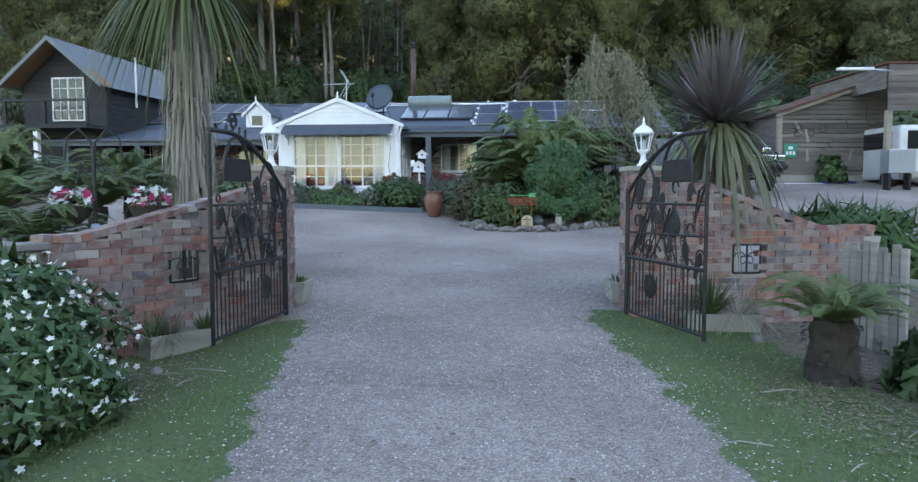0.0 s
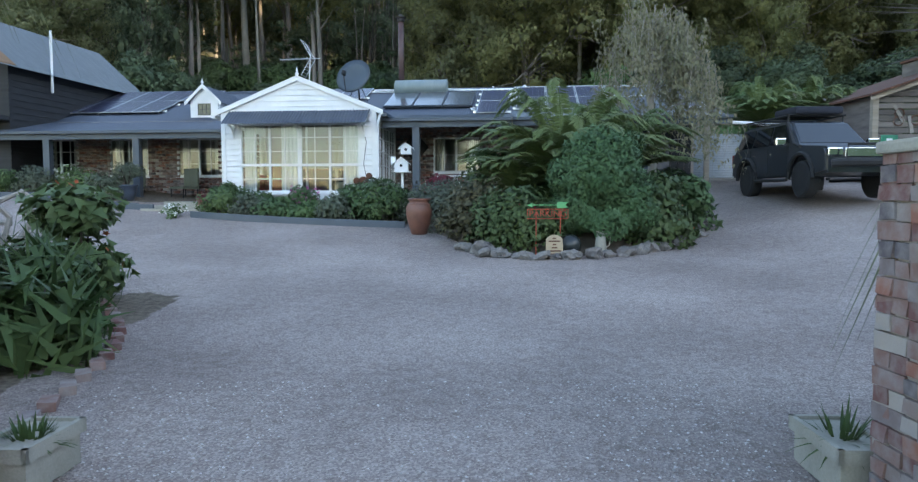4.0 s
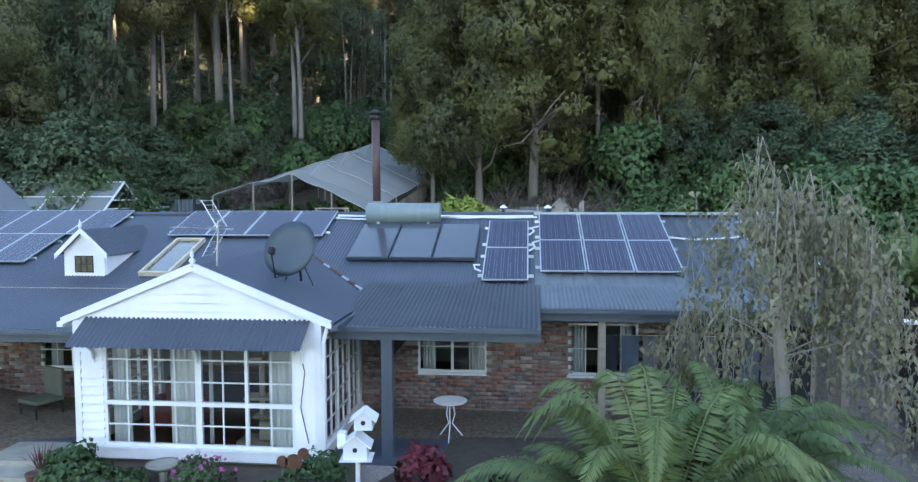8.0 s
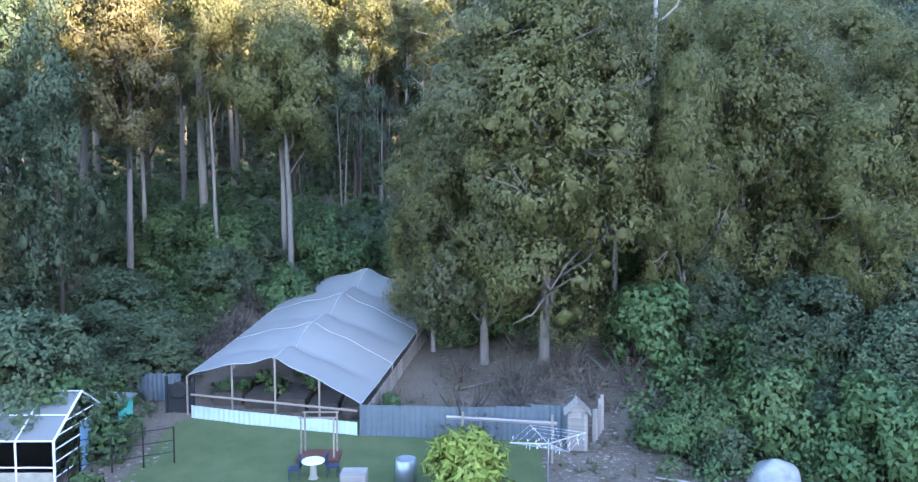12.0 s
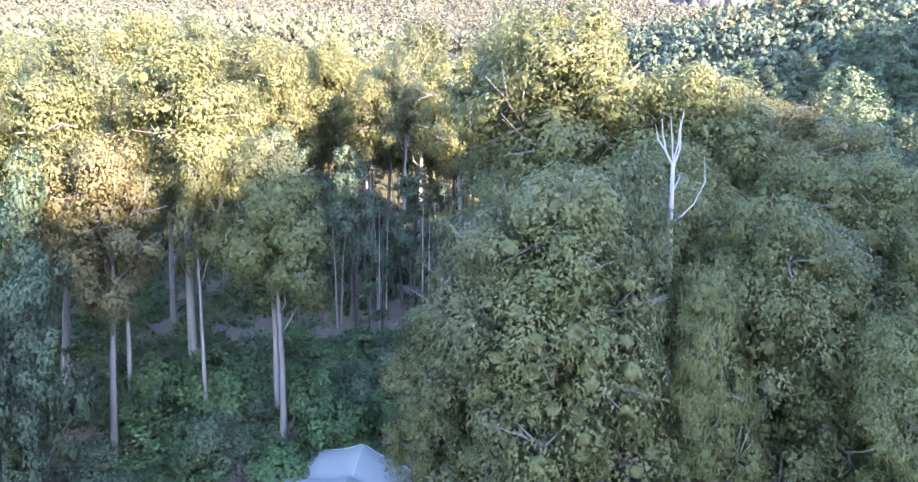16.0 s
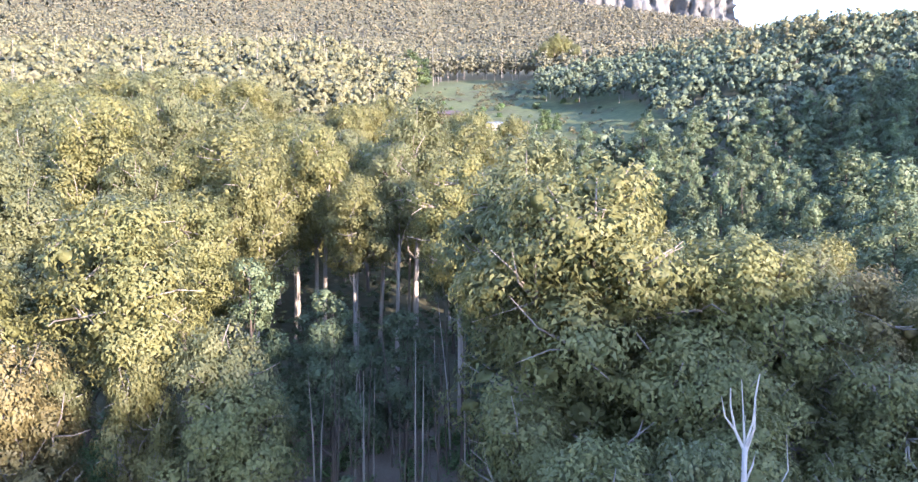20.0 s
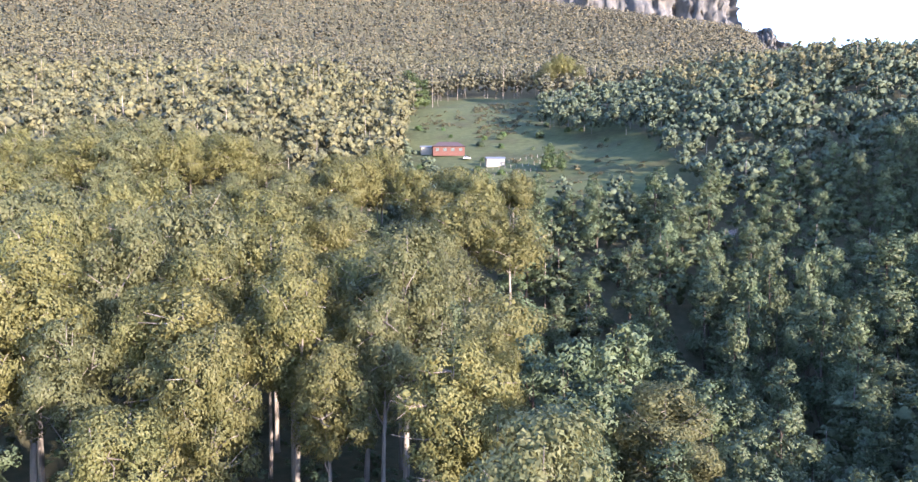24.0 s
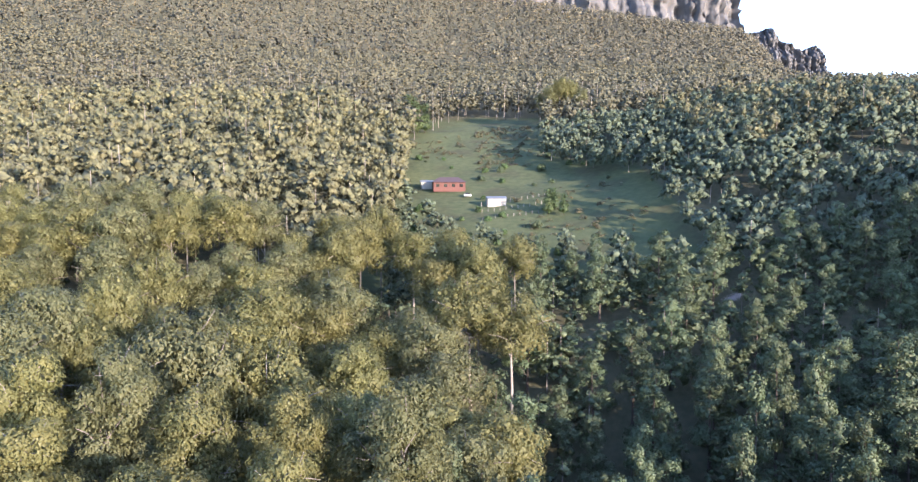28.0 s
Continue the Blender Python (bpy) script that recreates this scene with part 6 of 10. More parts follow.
part("gable_board", bx(-1.2, 1.2, 0.86, 0.9, 6.0, 6.05), M_BLACKWOOD, barn)
part("wall", prism(bmesh.new(), [(-BW, BL - 0.1, 1.2), (BW, BL - 0.1, 1.2), (BW, BL - 0.1, BE), (0, BL - 0.1, BA - 0.12), (-BW, BL - 0.1, BE)], (0, 0.1, 0)), M_BLACKWOOD, barn)
part("balcony_floor", bx(-BW - 1.6, BW, -0.35, 0.9, 3.95, 4.1, 0.01), M_BLACKWOOD, barn)
window("french_window", barn, -0.50, 0.85, 4.32, 6.0, 0.84, 2, 4, sill=False)
for x in (-3.2, -1.6, 0.0, BW):
    part("balcony_post", bx(x - 0.05, x + 0.05, -0.33, -0.23, 4.1, 5.0, 0.005), M_BLACKWOOD, barn)
part("handrail", bx(-BW - 1.6, BW, -0.34, -0.22, 4.95, 5.03, 0.006), M_BLACKWOOD, barn)
bm = bmesh.new()
for k in range(16):
    x = -3.2 + 0.31 * k
    pts = [(x + 0.12 * math.cos(a * 0.5), -0.28, 4.5 + 0.22 * math.sin(a * 0.5)) for a in range(0, 13)]
    tube(bm, pts, 0.012, 4)
part("lace_panel", bm, M_IRON, barn, "curled iron balcony lacework")
for x in (-2.9, -0.4):
    part("balcony_leg", bx(x - 0.09, x + 0.09, -0.3, -0.12, 1.3, 3.95, 0.01), M_WHITE, barn, "white balcony post")
part("flue_pipe", tb([(2.0, 2.5, 5.0), (2.0, 2.5, 7.0)], 0.04, 8), M_WHITE, barn)
# ---- plants of the garden ----


def frond_mesh(rng, n=38, length=1.7, rise=0.92, width=0.22, pairs=76):
    """Tree-fern fronds: an arching stem with tapering feathered side leaves."""
    V, F, nv = [], [], 0
    for k in range(n):
        a = 6.283 * k / n + rng.uniform(-0.2, 0.2)
        L, up = length * rng.uniform(0.8, 1.1), rise * rng.uniform(0.45, 1.3)
        ca, sa = math.cos(a), math.sin(a)
        side = np.array((-sa, ca, 0))

        def at_(t):
            r = L * (t - 0.12 * t * t)
            return np.array((ca * r, sa * r, up * (2.3 * t - 1.75 * t * t)))

        for i in range(pairs):
            t = 0.10 + 0.90 * i / pairs
            p, q = at_(t), at_(min(1.0, t + 0.03))
            d = (q - p) / (np.linalg.norm(q - p) + 1e-6)
            w = width * L / 1.7 * math.sin(math.pi * min(1, (t * 0.93 + 0.07)) ** 0.75) ** 0.8 + 0.01
            for s in (-1, 1):
                tip = p + side * s * w + d * w * 0.35 - np.array((0, 0, w * 0.28 * rng.uniform(0.5, 1.5)))
                b = d * 0.020 * L
                m1, m2 = p * 0.55 + tip * 0.45 + d * 0.009 * L, p * 0.55 + tip * 0.45 - d * 0.006 * L
                V += [p, m1, tip, m2]
                F.append((nv, nv + 1, nv + 2))
                F.append((nv, nv + 2, nv + 3))
                nv += 4
        for i in range(7):
            t0, t1 = i / 7, (i + 1) / 7
            p, q = at_(t0), at_(t1)
            w0, w1 = side * 0.012 * (1.2 - t0), side * 0.012 * (1.2 - t1)
            V += [p - w0, p + w0, q + w1, q - w1]
            F += [(nv, nv + 1, nv + 2), (nv, nv + 2, nv + 3)]
            nv += 4
    return np.array(V), np.array(F)


def blade_mesh(rng, n, length, width, up=0.7, droop=0.6, segs=4, spread=1.0, base=0.05):
    """A tuft of long strap leaves that rise and arch over."""
    V, F, nv = [], [], 0
    for k in range(n):
        a, L = rng.uniform(0, 6.283), length * rng.uniform(0.6, 1.1)
        e = rng.uniform(0.15, 1.0) * spread
        ca, sa = math.cos(a), math.sin(a)
        side = np.array((-sa, ca, 0)) * width * rng.uniform(0.7, 1.2)
        for i in range(segs + 1):
            t = i / segs
            r = base + L * math.sin(e * 1.35) * t
            z = L * math.cos(e * 1.35) * t * up / 0.7 - droop * L * t * t * e
            w = side * (math.sin(math.pi * (0.15 + 0.85 * t)) * (1 - t) ** 0.35 + 0.03)
            p = np.array((ca * r, sa * r, z))
            V += [p - w, p + w]
            if i:
                b = nv + 2 * i
                F += [(b - 2, b - 1, b + 1), (b - 2, b + 1, b)]
        nv += 2 * (segs + 1)
    return np.array(V), np.array(F)


def flowers(rng, pts, r):
    """Small five-petalled blooms."""
    V, F, nv = [], [], 0
    for p in pts:
        nrm = rng.normal(size=3) + np.array((0, -0.8, 1.0))
        nrm /= np.linalg.norm(nrm)
        a = np.cross(nrm, (0.3, 0.5, 0.8))
        a /= np.linalg.norm(a)
        b = np.cross(nrm, a)
        s = r * rng.uniform(0.7, 1.3)
        V.append(p)
        ring = [p + (a * math.cos(t) + b * math.sin(t)) * s * (1 if i % 2 else 0.55) + nrm * s * 0.15 for i, t in enumerate(np.linspace(0, 6.283, 10, endpoint=False))]
        V += ring
        F += [(nv, nv + 1 + i, nv + 1 + (i + 1) % 10) for i in range(10)]
        nv += 11
    return np.array(V), np.array(F)


grng = np.random.default_rng(301)
FERN_MESH = [fast("fronds", *frond_mesh(np.random.default_rng(310 + k)), FERN).data for k in range(3)]
for o in [o for o in scene.objects if o.name.startswith("fronds")]:
    bpy.data.objects.remove(o)


def tree_fern(x, y, z0, trunk_h, s, k=0, label="tree fern with arching green fronds and a dark fibrous trunk", group="tree ferns", rz=0, r=0.17):
    e = thing("tree_fern", pose(x, y, z0, 0, 0, rz), label, "tree fern", group)
    rng = np.random.default_rng(int(abs(x * 100)) + 5)
    if trunk_h > 0.05:
        bm = bmesh.new()
        n = max(5, int(trunk_h / 0.10))
        lathe(bm, [(r * (1.15 - 0.25 * i / n) * (1 + 0.10 * (i % 2)), trunk_h * i / n) for i in range(n + 1)], 14)
        for v in bm.verts:
            v.co += Vector(rng.normal(size=3)) * 0.014
        part("trunk", bm, M_FERNTRUNK, e, "dark fibrous trunk")
        V, F = blade_mesh(rng, 90, 0.07, 0.012, 0.3, 1.0, 2)
        V = V.reshape(90, -1, 3) + np.stack([np.zeros(90), np.zeros(90), rng.uniform(0.1, trunk_h, 90)], -1)[:, None, :]
        V = V.reshape(-1, 3)
        V[:, :2] += V[:, :2] / (np.linalg.norm(V[:, :2], axis=1)[:, None] + 1e-6) * (r * 0.9)
        o = fast("leaf_stubs", V, F, M_FERNTRUNK, e)
    c = new("fronds", FERN_MESH[k % 3])
    c.parent, c.matrix_basis = e, Matrix.LocRotScale((0, 0, trunk_h - 0.03), Euler((0, 0, 0.7 * k)), (s, s, s))
    if s > 0.8:
        c = new("fronds", FERN_MESH[(k + 1) % 3])
        c.parent, c.matrix_basis = e, Matrix.LocRotScale((0, 0, trunk_h), Euler((0, 0, 0.35)), (s * 0.75, s * 0.75, s * 1.5))
    return e


def soft_shrub(name, x, y, size, tall, material, label, n=18, per=120, leaf=0.10, wid=0.03, seed=1, droop=0.0, z=None, flower=None, fl_n=0, fl_r=0.03, cat="shrub", rr=(0.22, 0.38), group=""):
    """A garden shrub about 1 m across at size 1, with blooms if it has them."""
    rng = np.random.default_rng(seed)
    e = thing(name, pose(x, y, (gz(x, y) if z is None else z) - 0.03), label, cat, group)
    V, T = bush_variant(seed, n=int(n * 1.5), per=per * 8, leaf=leaf * 1.4, wid=wid * 1.6, rr=(rr[0] * size * 0.7, rr[1] * size * 0.85), R=0.5 * size, H=tall, droop=droop, core=0.28)
    fast("foliage", V, T, material, e)
    stems = bmesh.new()
    for k in range(5):
        a = rng.uniform(0, 6.28)
        tube(stems, [(0, 0, -0.05), (0.15 * size * math.cos(a), 0.15 * size * math.sin(a), tall * 0.4), (0.3 * size * math.cos(a), 0.3 * size * math.sin(a), tall * 0.75)], [0.02, 0.014, 0.005], 5)
    part("stem", stems, M_BARKDARK, e)
    if fl_n:
        lim = V[rng.choice(len(V), min(fl_n, len(V)), replace=False), :3]
        c = np.array((0, 0, tall * 0.4))
        lim = c + (lim - c) * 1.10
        lim = lim[lim[:, 2] > tall * 0.2]
        fast("blossom", *flowers(rng, lim, fl_r), flower, e)["kind"] = "stuff"
    return e


# ---- gate walls ----
BRICK_ME = {}


def brick_mesh(L, D, H, seed):
    rng = np.random.default_rng(seed)
    bm = bx(-L / 2, L / 2, -D / 2, D / 2, 0, H)
    for v in bm.verts:
        v.co += Vector(rng.normal(size=3)) * 0.0045
    o = link("brick", bm, M_BRICK)
    me = o.data
    bpy.data.objects.remove(o)
    return me


for k in range(4):
    BRICK_ME[k] = brick_mesh(0.226, 0.11, 0.075, 400 + k)
    BRICK_ME[k + 4] = brick_mesh(0.108, 0.11, 0.075, 420 + k)


def gate_wall(name, p0, p1, top, face, niche, seed, label, z0=-0.35):
    """A brick garden wall from p0 to p1; top gives its height along the way; face is the side of the visible skin."""
    a, b = Vector((*p0, 0)), Vector((*p1, 0))
    L = (b - a).length
    ang = math.degrees(math.atan2(b.y - a.y, b.x - a.x))
    e = thing(name, pose(a.x, a.y, 0, 0, 0, ang), label, "wall", "brick gate walls")
    rng = np.random.default_rng(seed)
    bm = bmesh.new()
    n = 14
    lo, hi = [], []
    for i in range(n):
        u0, u1 = L * i / n, L * (i + 1) / n
        h = min(top(u0 / L), top(u1 / L)) - 0.02
        if niche and niche[0] - 0.05 < (u0 + u1) / 2 < niche[1] + 0.05:
            box(bm, u0, u1, -0.098, 0.098, z0, niche[2])
            box(bm, u0, u1, -0.098, 0.098, niche[3], h)
        else:
            box(bm, u0, u1, -0.098, 0.098, z0, h)
    part("mortar_core", bm, M_MORTAR, e)
    z, row = z0, 0
    while z < 2.0:
        x = -0.12 if row % 2 else 0.0
        while x < L:
            w = 0.236
            c = x + w / 2
            if c < L and c > 0.02 and z + 0.07 < top(min(1, max(0, c / L))) - 0.01:
                if not (niche and niche[0] - 0.06 < c < niche[1] + 0.06 and niche[2] - 0.05 < z + 0.03 < niche[3]):
                    o = new("brick", BRICK_ME[int(rng.integers(4))])
                    o.parent = e
                    o.matrix_basis = pose(c, face * (0.052 + rng.uniform(0, 0.007)), z, 0, rng.normal() * 0.5, rng.normal() * 0.6)
            x += w
        z += 0.086
        row += 1
    x = 0.05
    while x < L:
        h0, h1 = top(max(0, (x - 0.05) / L)), top(min(1, (x + 0.05) / L))
        o = new("capping_brick", BRICK_ME[int(rng.integers(4))])
        o.parent = e
        o.matrix_basis = Matrix.Translation((x, 0, (h0 + h1) / 2 - 0.03)) @ pose(0, 0, 0, 0, -math.degrees(math.atan2(h1 - h0, 0.1)), 0) @ pose(0, 0, 0, 0, 0, 90)
        x += 0.092
    if niche:
        bm = bmesh.new()
        u0, u1, za, zb = niche
        yy = face * 0.10
        for q in (((u0, yy, za), (u1, yy, za)), ((u1, yy, za), (u1, yy, zb)), ((u1, yy, zb), (u0, yy, zb)), ((u0, yy, zb), (u0, yy, za)), (((u0 + u1) / 2, yy, za), ((u0 + u1) / 2, yy, zb))):
            tube(bm, q, 0.014, 5)
        for s in (-1, 1):
            tube(bm, [((u0 + u1) / 2 + s * (0.02 + 0.075 * (1 - t / 10)) * (1 + math.cos(t * 0.9)), yy, (za + zb) / 2 + 0.10 * math.sin(t * 0.9) * (1 - t / 14)) for t in range(11)], 0.008, 4)
        part("niche_grille", bm, M_IRON, e, "scrolled iron grille in a small opening")
    return e


gate_wall("gate_wall", (-2.42, 9.0), (-3.95, 6.75), lambda t: 1.66 - 0.52 * min(1.0, t * 1.16), 1 * 1, (1.10, 1.45, 0.60, 0.96), 51, "curved old red-brick gate wall with a raked top")
gate_wall("gate_wall", (2.5, 9.05), (5.35, 9.3), lambda t: 1.66 if t < 0.22 else (1.66 - 0.54 * min(1.0, (t - 0.22) / 0.52)), -1, (0.98, 1.34, 0.56, 0.92), 52, "old red-brick gate wall with a raked top")
end = thing("wall_end", pose(-4.12, 6.5, 0, 0, 0, 56), "bluestone-capped end of the brick wall", "wall")
part("body", bx(-0.22, 0.22, -0.1, 0.1, -0.5, 1.05, 0.01), M_MORTAR, end)
part("cap", bx(-0.35, 0.3, -0.16, 0.16, 1.05, 1.12, 0.012), M_STONE, end, "grey bluestone slab")


def pillar(x, y, seed):
    e = thing("gate_pillar", pose(x, y, 0), "square brick gate pillar", "pillar", "gate pillars")
    rng = np.random.default_rng(seed)
    part("core", bx(-0.205, 0.205, -0.205, 0.205, -0.3, 1.86), M_MORTAR, e)
    z, row = -0.26, 0
    while z < 1.83:
        for s in range(4):
            for j in (0, 1):
                u = (-0.115 + 0.235 * j) if row % 2 else (-0.125 + 0.235 * j)
                o = new("brick", BRICK_ME[int(rng.integers(4))])
                o.parent = e
                o.matrix_basis = pose(0, 0, z, 0, 0, 90 * s) @ pose(u, -0.165 - rng.uniform(0, 0.006), 0)
        z += 0.086
        row += 1
    part("cap", bx(-0.25, 0.25, -0.25, 0.25, 1.85, 1.91, 0.015), M_CONC, e, "flat mortar cap")
    return e


M_LAMPGLASS = glass_mat("lamp_glass", (0.95, 0.97, 0.97), 0.15)


def gate_lamp(x, y):
    """White lantern on a turned pedestal."""
    e = thing("gate_lamp", pose(x, y, 1.9), "white cast lantern on a turned pedestal", "lamp", "gate lamps")
    part("pedestal", lathe(bmesh.new(), [(0.085, 0), (0.085, 0.02), (0.055, 0.05), (0.038, 0.10), (0.03, 0.15), (0.05, 0.18), (0.075, 0.20), (0.08, 0.22)], 16), M_WHITE, e, smooth=True)
    bm = bmesh.new()
    for k in range(6):
        a = k * math.pi / 3
        c, s = math.cos(a), math.sin(a)
        tube(bm, [(0.075 * c, 0.075 * s, 0.22), (0.115 * c, 0.115 * s, 0.42)], 0.008, 5)
    part("lantern_frame", bm, M_WHITE, e)
    bm = bmesh.new()
    lo = [bm.verts.new((0.070 * math.cos(k * math.pi / 3), 0.070 * math.sin(k * math.pi / 3), 0.225)) for k in range(6)]
    hi = [bm.verts.new((0.110 * math.cos(k * math.pi / 3), 0.110 * math.sin(k * math.pi / 3), 0.415)) for k in range(6)]
    for k in range(6):
        bm.faces.new((lo[k], lo[(k + 1) % 6], hi[(k + 1) % 6], hi[k]))
    g = part("lantern_glass", bm, M_LAMPGLASS, e)
    g.visible_shadow = False
    part("bulb", lathe(bmesh.new(), [(0.02, 0), (0.022, 0.05), (0.03, 0.08), (0.012, 0.12)], 10, (0, 0, 0.23)), M_WHITE, e)
    part("roof", lathe(bmesh.new(), [(0.125, 0), (0.135, 0.012), (0.12, 0.03), (0.09, 0.075), (0.045, 0.105), (0.02, 0.12), (0.024, 0.14), (0.010, 0.155), (0.018, 0.18), (0.002, 0.22)], 18, (0, 0, 0.415)), M_WHITE, e, smooth=True)


for i, (x, y) in enumerate(((-2.38, 9.08), (2.33, 9.08))):
    pillar(x, y, 60 + i)
    gate_lamp(x, y)


def gate_leaf(hx, hy, ox, oy, seed, panel_at):
    """One open leaf: iron frame with an arched top, bars below, and old tools and horseshoes welded in above."""
    a, b = Vector((hx, hy, 0)), Vector((ox, oy, 0))
    L = (b - a).length
    e = thing("iron_gate", pose(hx, hy, 0.08, 0, 0, math.degrees(math.atan2(oy - hy, ox - hx))), "black wrought-iron gate made of welded old tools", "gate", "gate leaves")
    rng = np.random.default_rng(seed)

    def top(u):
        return 1.50 + 0.62 * math.sin(min(1.0, u / (L * 0.8)) * math.pi / 2)

    part("hinge_stile", tb([(0, 0, 0), (0, 0, 1.55)], 0.028, 8), M_IRON, e)
    part("meeting_stile", tb([(L, 0, 0), (L, 0, 2.08)], 0.022, 8), M_IRON, e)
    part("arched_rail", tb([(L * k / 14, 0, top(L * k / 14)) for k in range(15)], 0.026, 8), M_IRON, e)
    part("inner_arch", tb([(L * 0.05 + L * 0.42 * k / 10, 0, 1.3 + 0.55 * math.sin(math.pi * k / 10)) for k in range(11)], 0.016, 6), M_IRON, e)
    for z, r in ((0.05, 0.018), (0.72, 0.024), (1.02, 0.012), (1.38, 0.014)):
        part("rail", tb([(0, 0, z), (L, 0, z + (0.04 if 0.9 < z < 1.2 else 0))], r, 6), M_IRON, e)
    n = 21
    for k in range(1, n):
        u = L * k / n
        part("bar", tb([(u, 0, 0.05), (u, 0, 0.70 if k % 3 else 0.55)], 0.009, 5), M_IRON, e)
    part("sign_panel", bx(L * panel_at - 0.28, L * panel_at + 0.28, -0.012, 0.012, 1.62, 1.86, 0.01), M_IRON, e, "plain black iron panel")
    part("panel_hoop", tb([(L * panel_at + 0.3 * math.cos(t * math.pi / 12), 0, 1.62 + 0.46 * math.sin(t * math.pi / 12)) for t in range(13)], 0.018, 6), M_IRON, e)

    def ring(u, z, r, turn=6.283, th=0.010):
        k = 14
        return tb([(u + r * math.cos(turn * i / k), 0.015, z + r * math.sin(turn * i / k)) for i in range(k + 1)], th, 5)

    for k in range(46):
        u, z = rng.uniform(0.06, L - 0.06), rng.uniform(0.74, 1.6)
        q = k % 6
        if q == 0:
            part("horseshoe", ring(u, z, 0.06, 4.6, 0.013), M_IRON, e)
        elif q == 1:
            part("ring", ring(u, z, rng.uniform(0.035, 0.09)), M_IRON, e)
        elif q == 2:
            part("scroll", tb([(u + 0.07 * (1 - t / 14) * math.cos(t * 0.8), 0.01, z + 0.07 * (1 - t / 14) * math.sin(t * 0.8)) for t in range(13)], 0.008, 4), M_IRON, e)
        elif q == 3:
            an = rng.uniform(-0.6, 0.6)
            h = rng.uniform(0.25, 0.5)
            part("tool_handle", tb([(u, 0, z - h * 0.5), (u + h * math.sin(an), 0, z + h * 0.5)], 0.014, 6), M_IRON, e)
        elif q == 4:
            an = rng.uniform(-0.7, 0.7)
            w, h = rng.uniform(0.05, 0.08), rng.uniform(0.10, 0.16)
            bm = bmesh.new()
            pts = [(w * math.cos(t) * (1 if math.sin(t) > 0 else 0.7), 0, h * math.sin(t)) for t in np.linspace(0, 6.283, 12, endpoint=False)]
            m = Matrix.Rotation(an, 4, "Y")
            prism(bm, [(m @ Vector(p_)) + Vector((u, -0.004, z)) for p_ in pts], (0, 0.008, 0))
            part("spade_blade", bm, M_IRON, e)
        else:
            for j in range(5):
                part("chain_link", ring(u, z - 0.05 * j, 0.022, 6.283, 0.006), M_IRON, e)
    for u in (0.18, 0.40):
        an = rng.uniform(-0.5, 0.5)
        m = pose(L * u, 0, 1.52, 0, math.degrees(an))
        o = part("shovel_blade", prism(bmesh.new(), [(-0.07, -0.006, 0.16), (0.07, -0.006, 0.16), (0.08, -0.006, -0.06), (0, -0.006, -0.17), (-0.08, -0.006, -0.06)], (0, 0.012, 0)), M_IRON, e)
        o.matrix_basis = m
    for u in (0.33, 0.62):
        o = part("plough_disc", lathe(bmesh.new(), [(0.01, 0.02), (0.09, 0.012), (0.14, 0), (0.14, -0.004), (0.09, 0.006), (0.01, 0.012)], 20), M_IRON, e)
        o.matrix_basis = pose(L * u, 0.01, 0.42 if u < 0.5 else 1.15, 90)
    for k in range(12):
        u0, u1 = rng.uniform(0, L, 2)
        part("brace", tb([(u0, 0, 0.74), ((u0 + u1) / 2, 0, 1.38)], 0.008, 5), M_IRON, e)
    for k in range(9):
        u = L * (0.25 + 0.08 * k)
        part("drawer_knob", tb([(u, 0, top(u)), (u + rng.normal() * 0.03, 0, top(u) + rng.uniform(0.03, 0.12))], 0.014, 5), M_IRON, e)
    part("crest_scroll", tb([(L * 0.72 + 0.10 * (1 - t / 16) * math.cos(t * 0.7), 0, top(L * 0.72) + 0.12 + 0.10 * (1 - t / 16) * math.sin(t * 0.7)) for t in range(14)], 0.016, 6), M_IRON, e)
    return e


gate_leaf(-2.13, 8.72, -2.42, 6.95, 71, 0.68)
gate_leaf(2.07, 8.75, 2.48, 7.15, 72, 0.66)


def trough(x, y, rz, L, label, seed, plant=True, z=None):
    e = thing("planter_trough", pose(x, y, gz(x, y) if z is None else z, 0, 0, rz), label, "planter", "concrete troughs")
    bm = bmesh.new()
    h, w, t = 0.28, 0.16, 0.03
    prism(bm, [(-L / 2 + 0.03, -w * 0.85, 0.04), (L / 2 - 0.03, -w * 0.85, 0.04), (L / 2 - 0.03, w * 0.85, 0.04), (-L / 2 + 0.03, w * 0.85, 0.04)], (0, 0, h - 0.04))
    for q in ((-L / 2, L / 2, -w, -w + t), (-L / 2, L / 2, w - t, w), (-L / 2, -L / 2 + t, -w, w), (L / 2 - t, L / 2, -w, w)):
        box(bm, q[0], q[1], q[2], q[3], h - 0.06, h + 0.02)
    part("trough", bm, M_CONC, e)
    for s in (-1, 1):
        part("foot", bx(s * (L / 2 - 0.15) - 0.06, s * (L / 2 - 0.15) + 0.06, -0.12, 0.12, -0.06, 0.045, 0.01), M_CONC, e)
    part("soil", bx(-L / 2 + t, L / 2 - t, -w + t, w - t, h - 0.05, h - 0.01), M_SOIL, e)
    return e


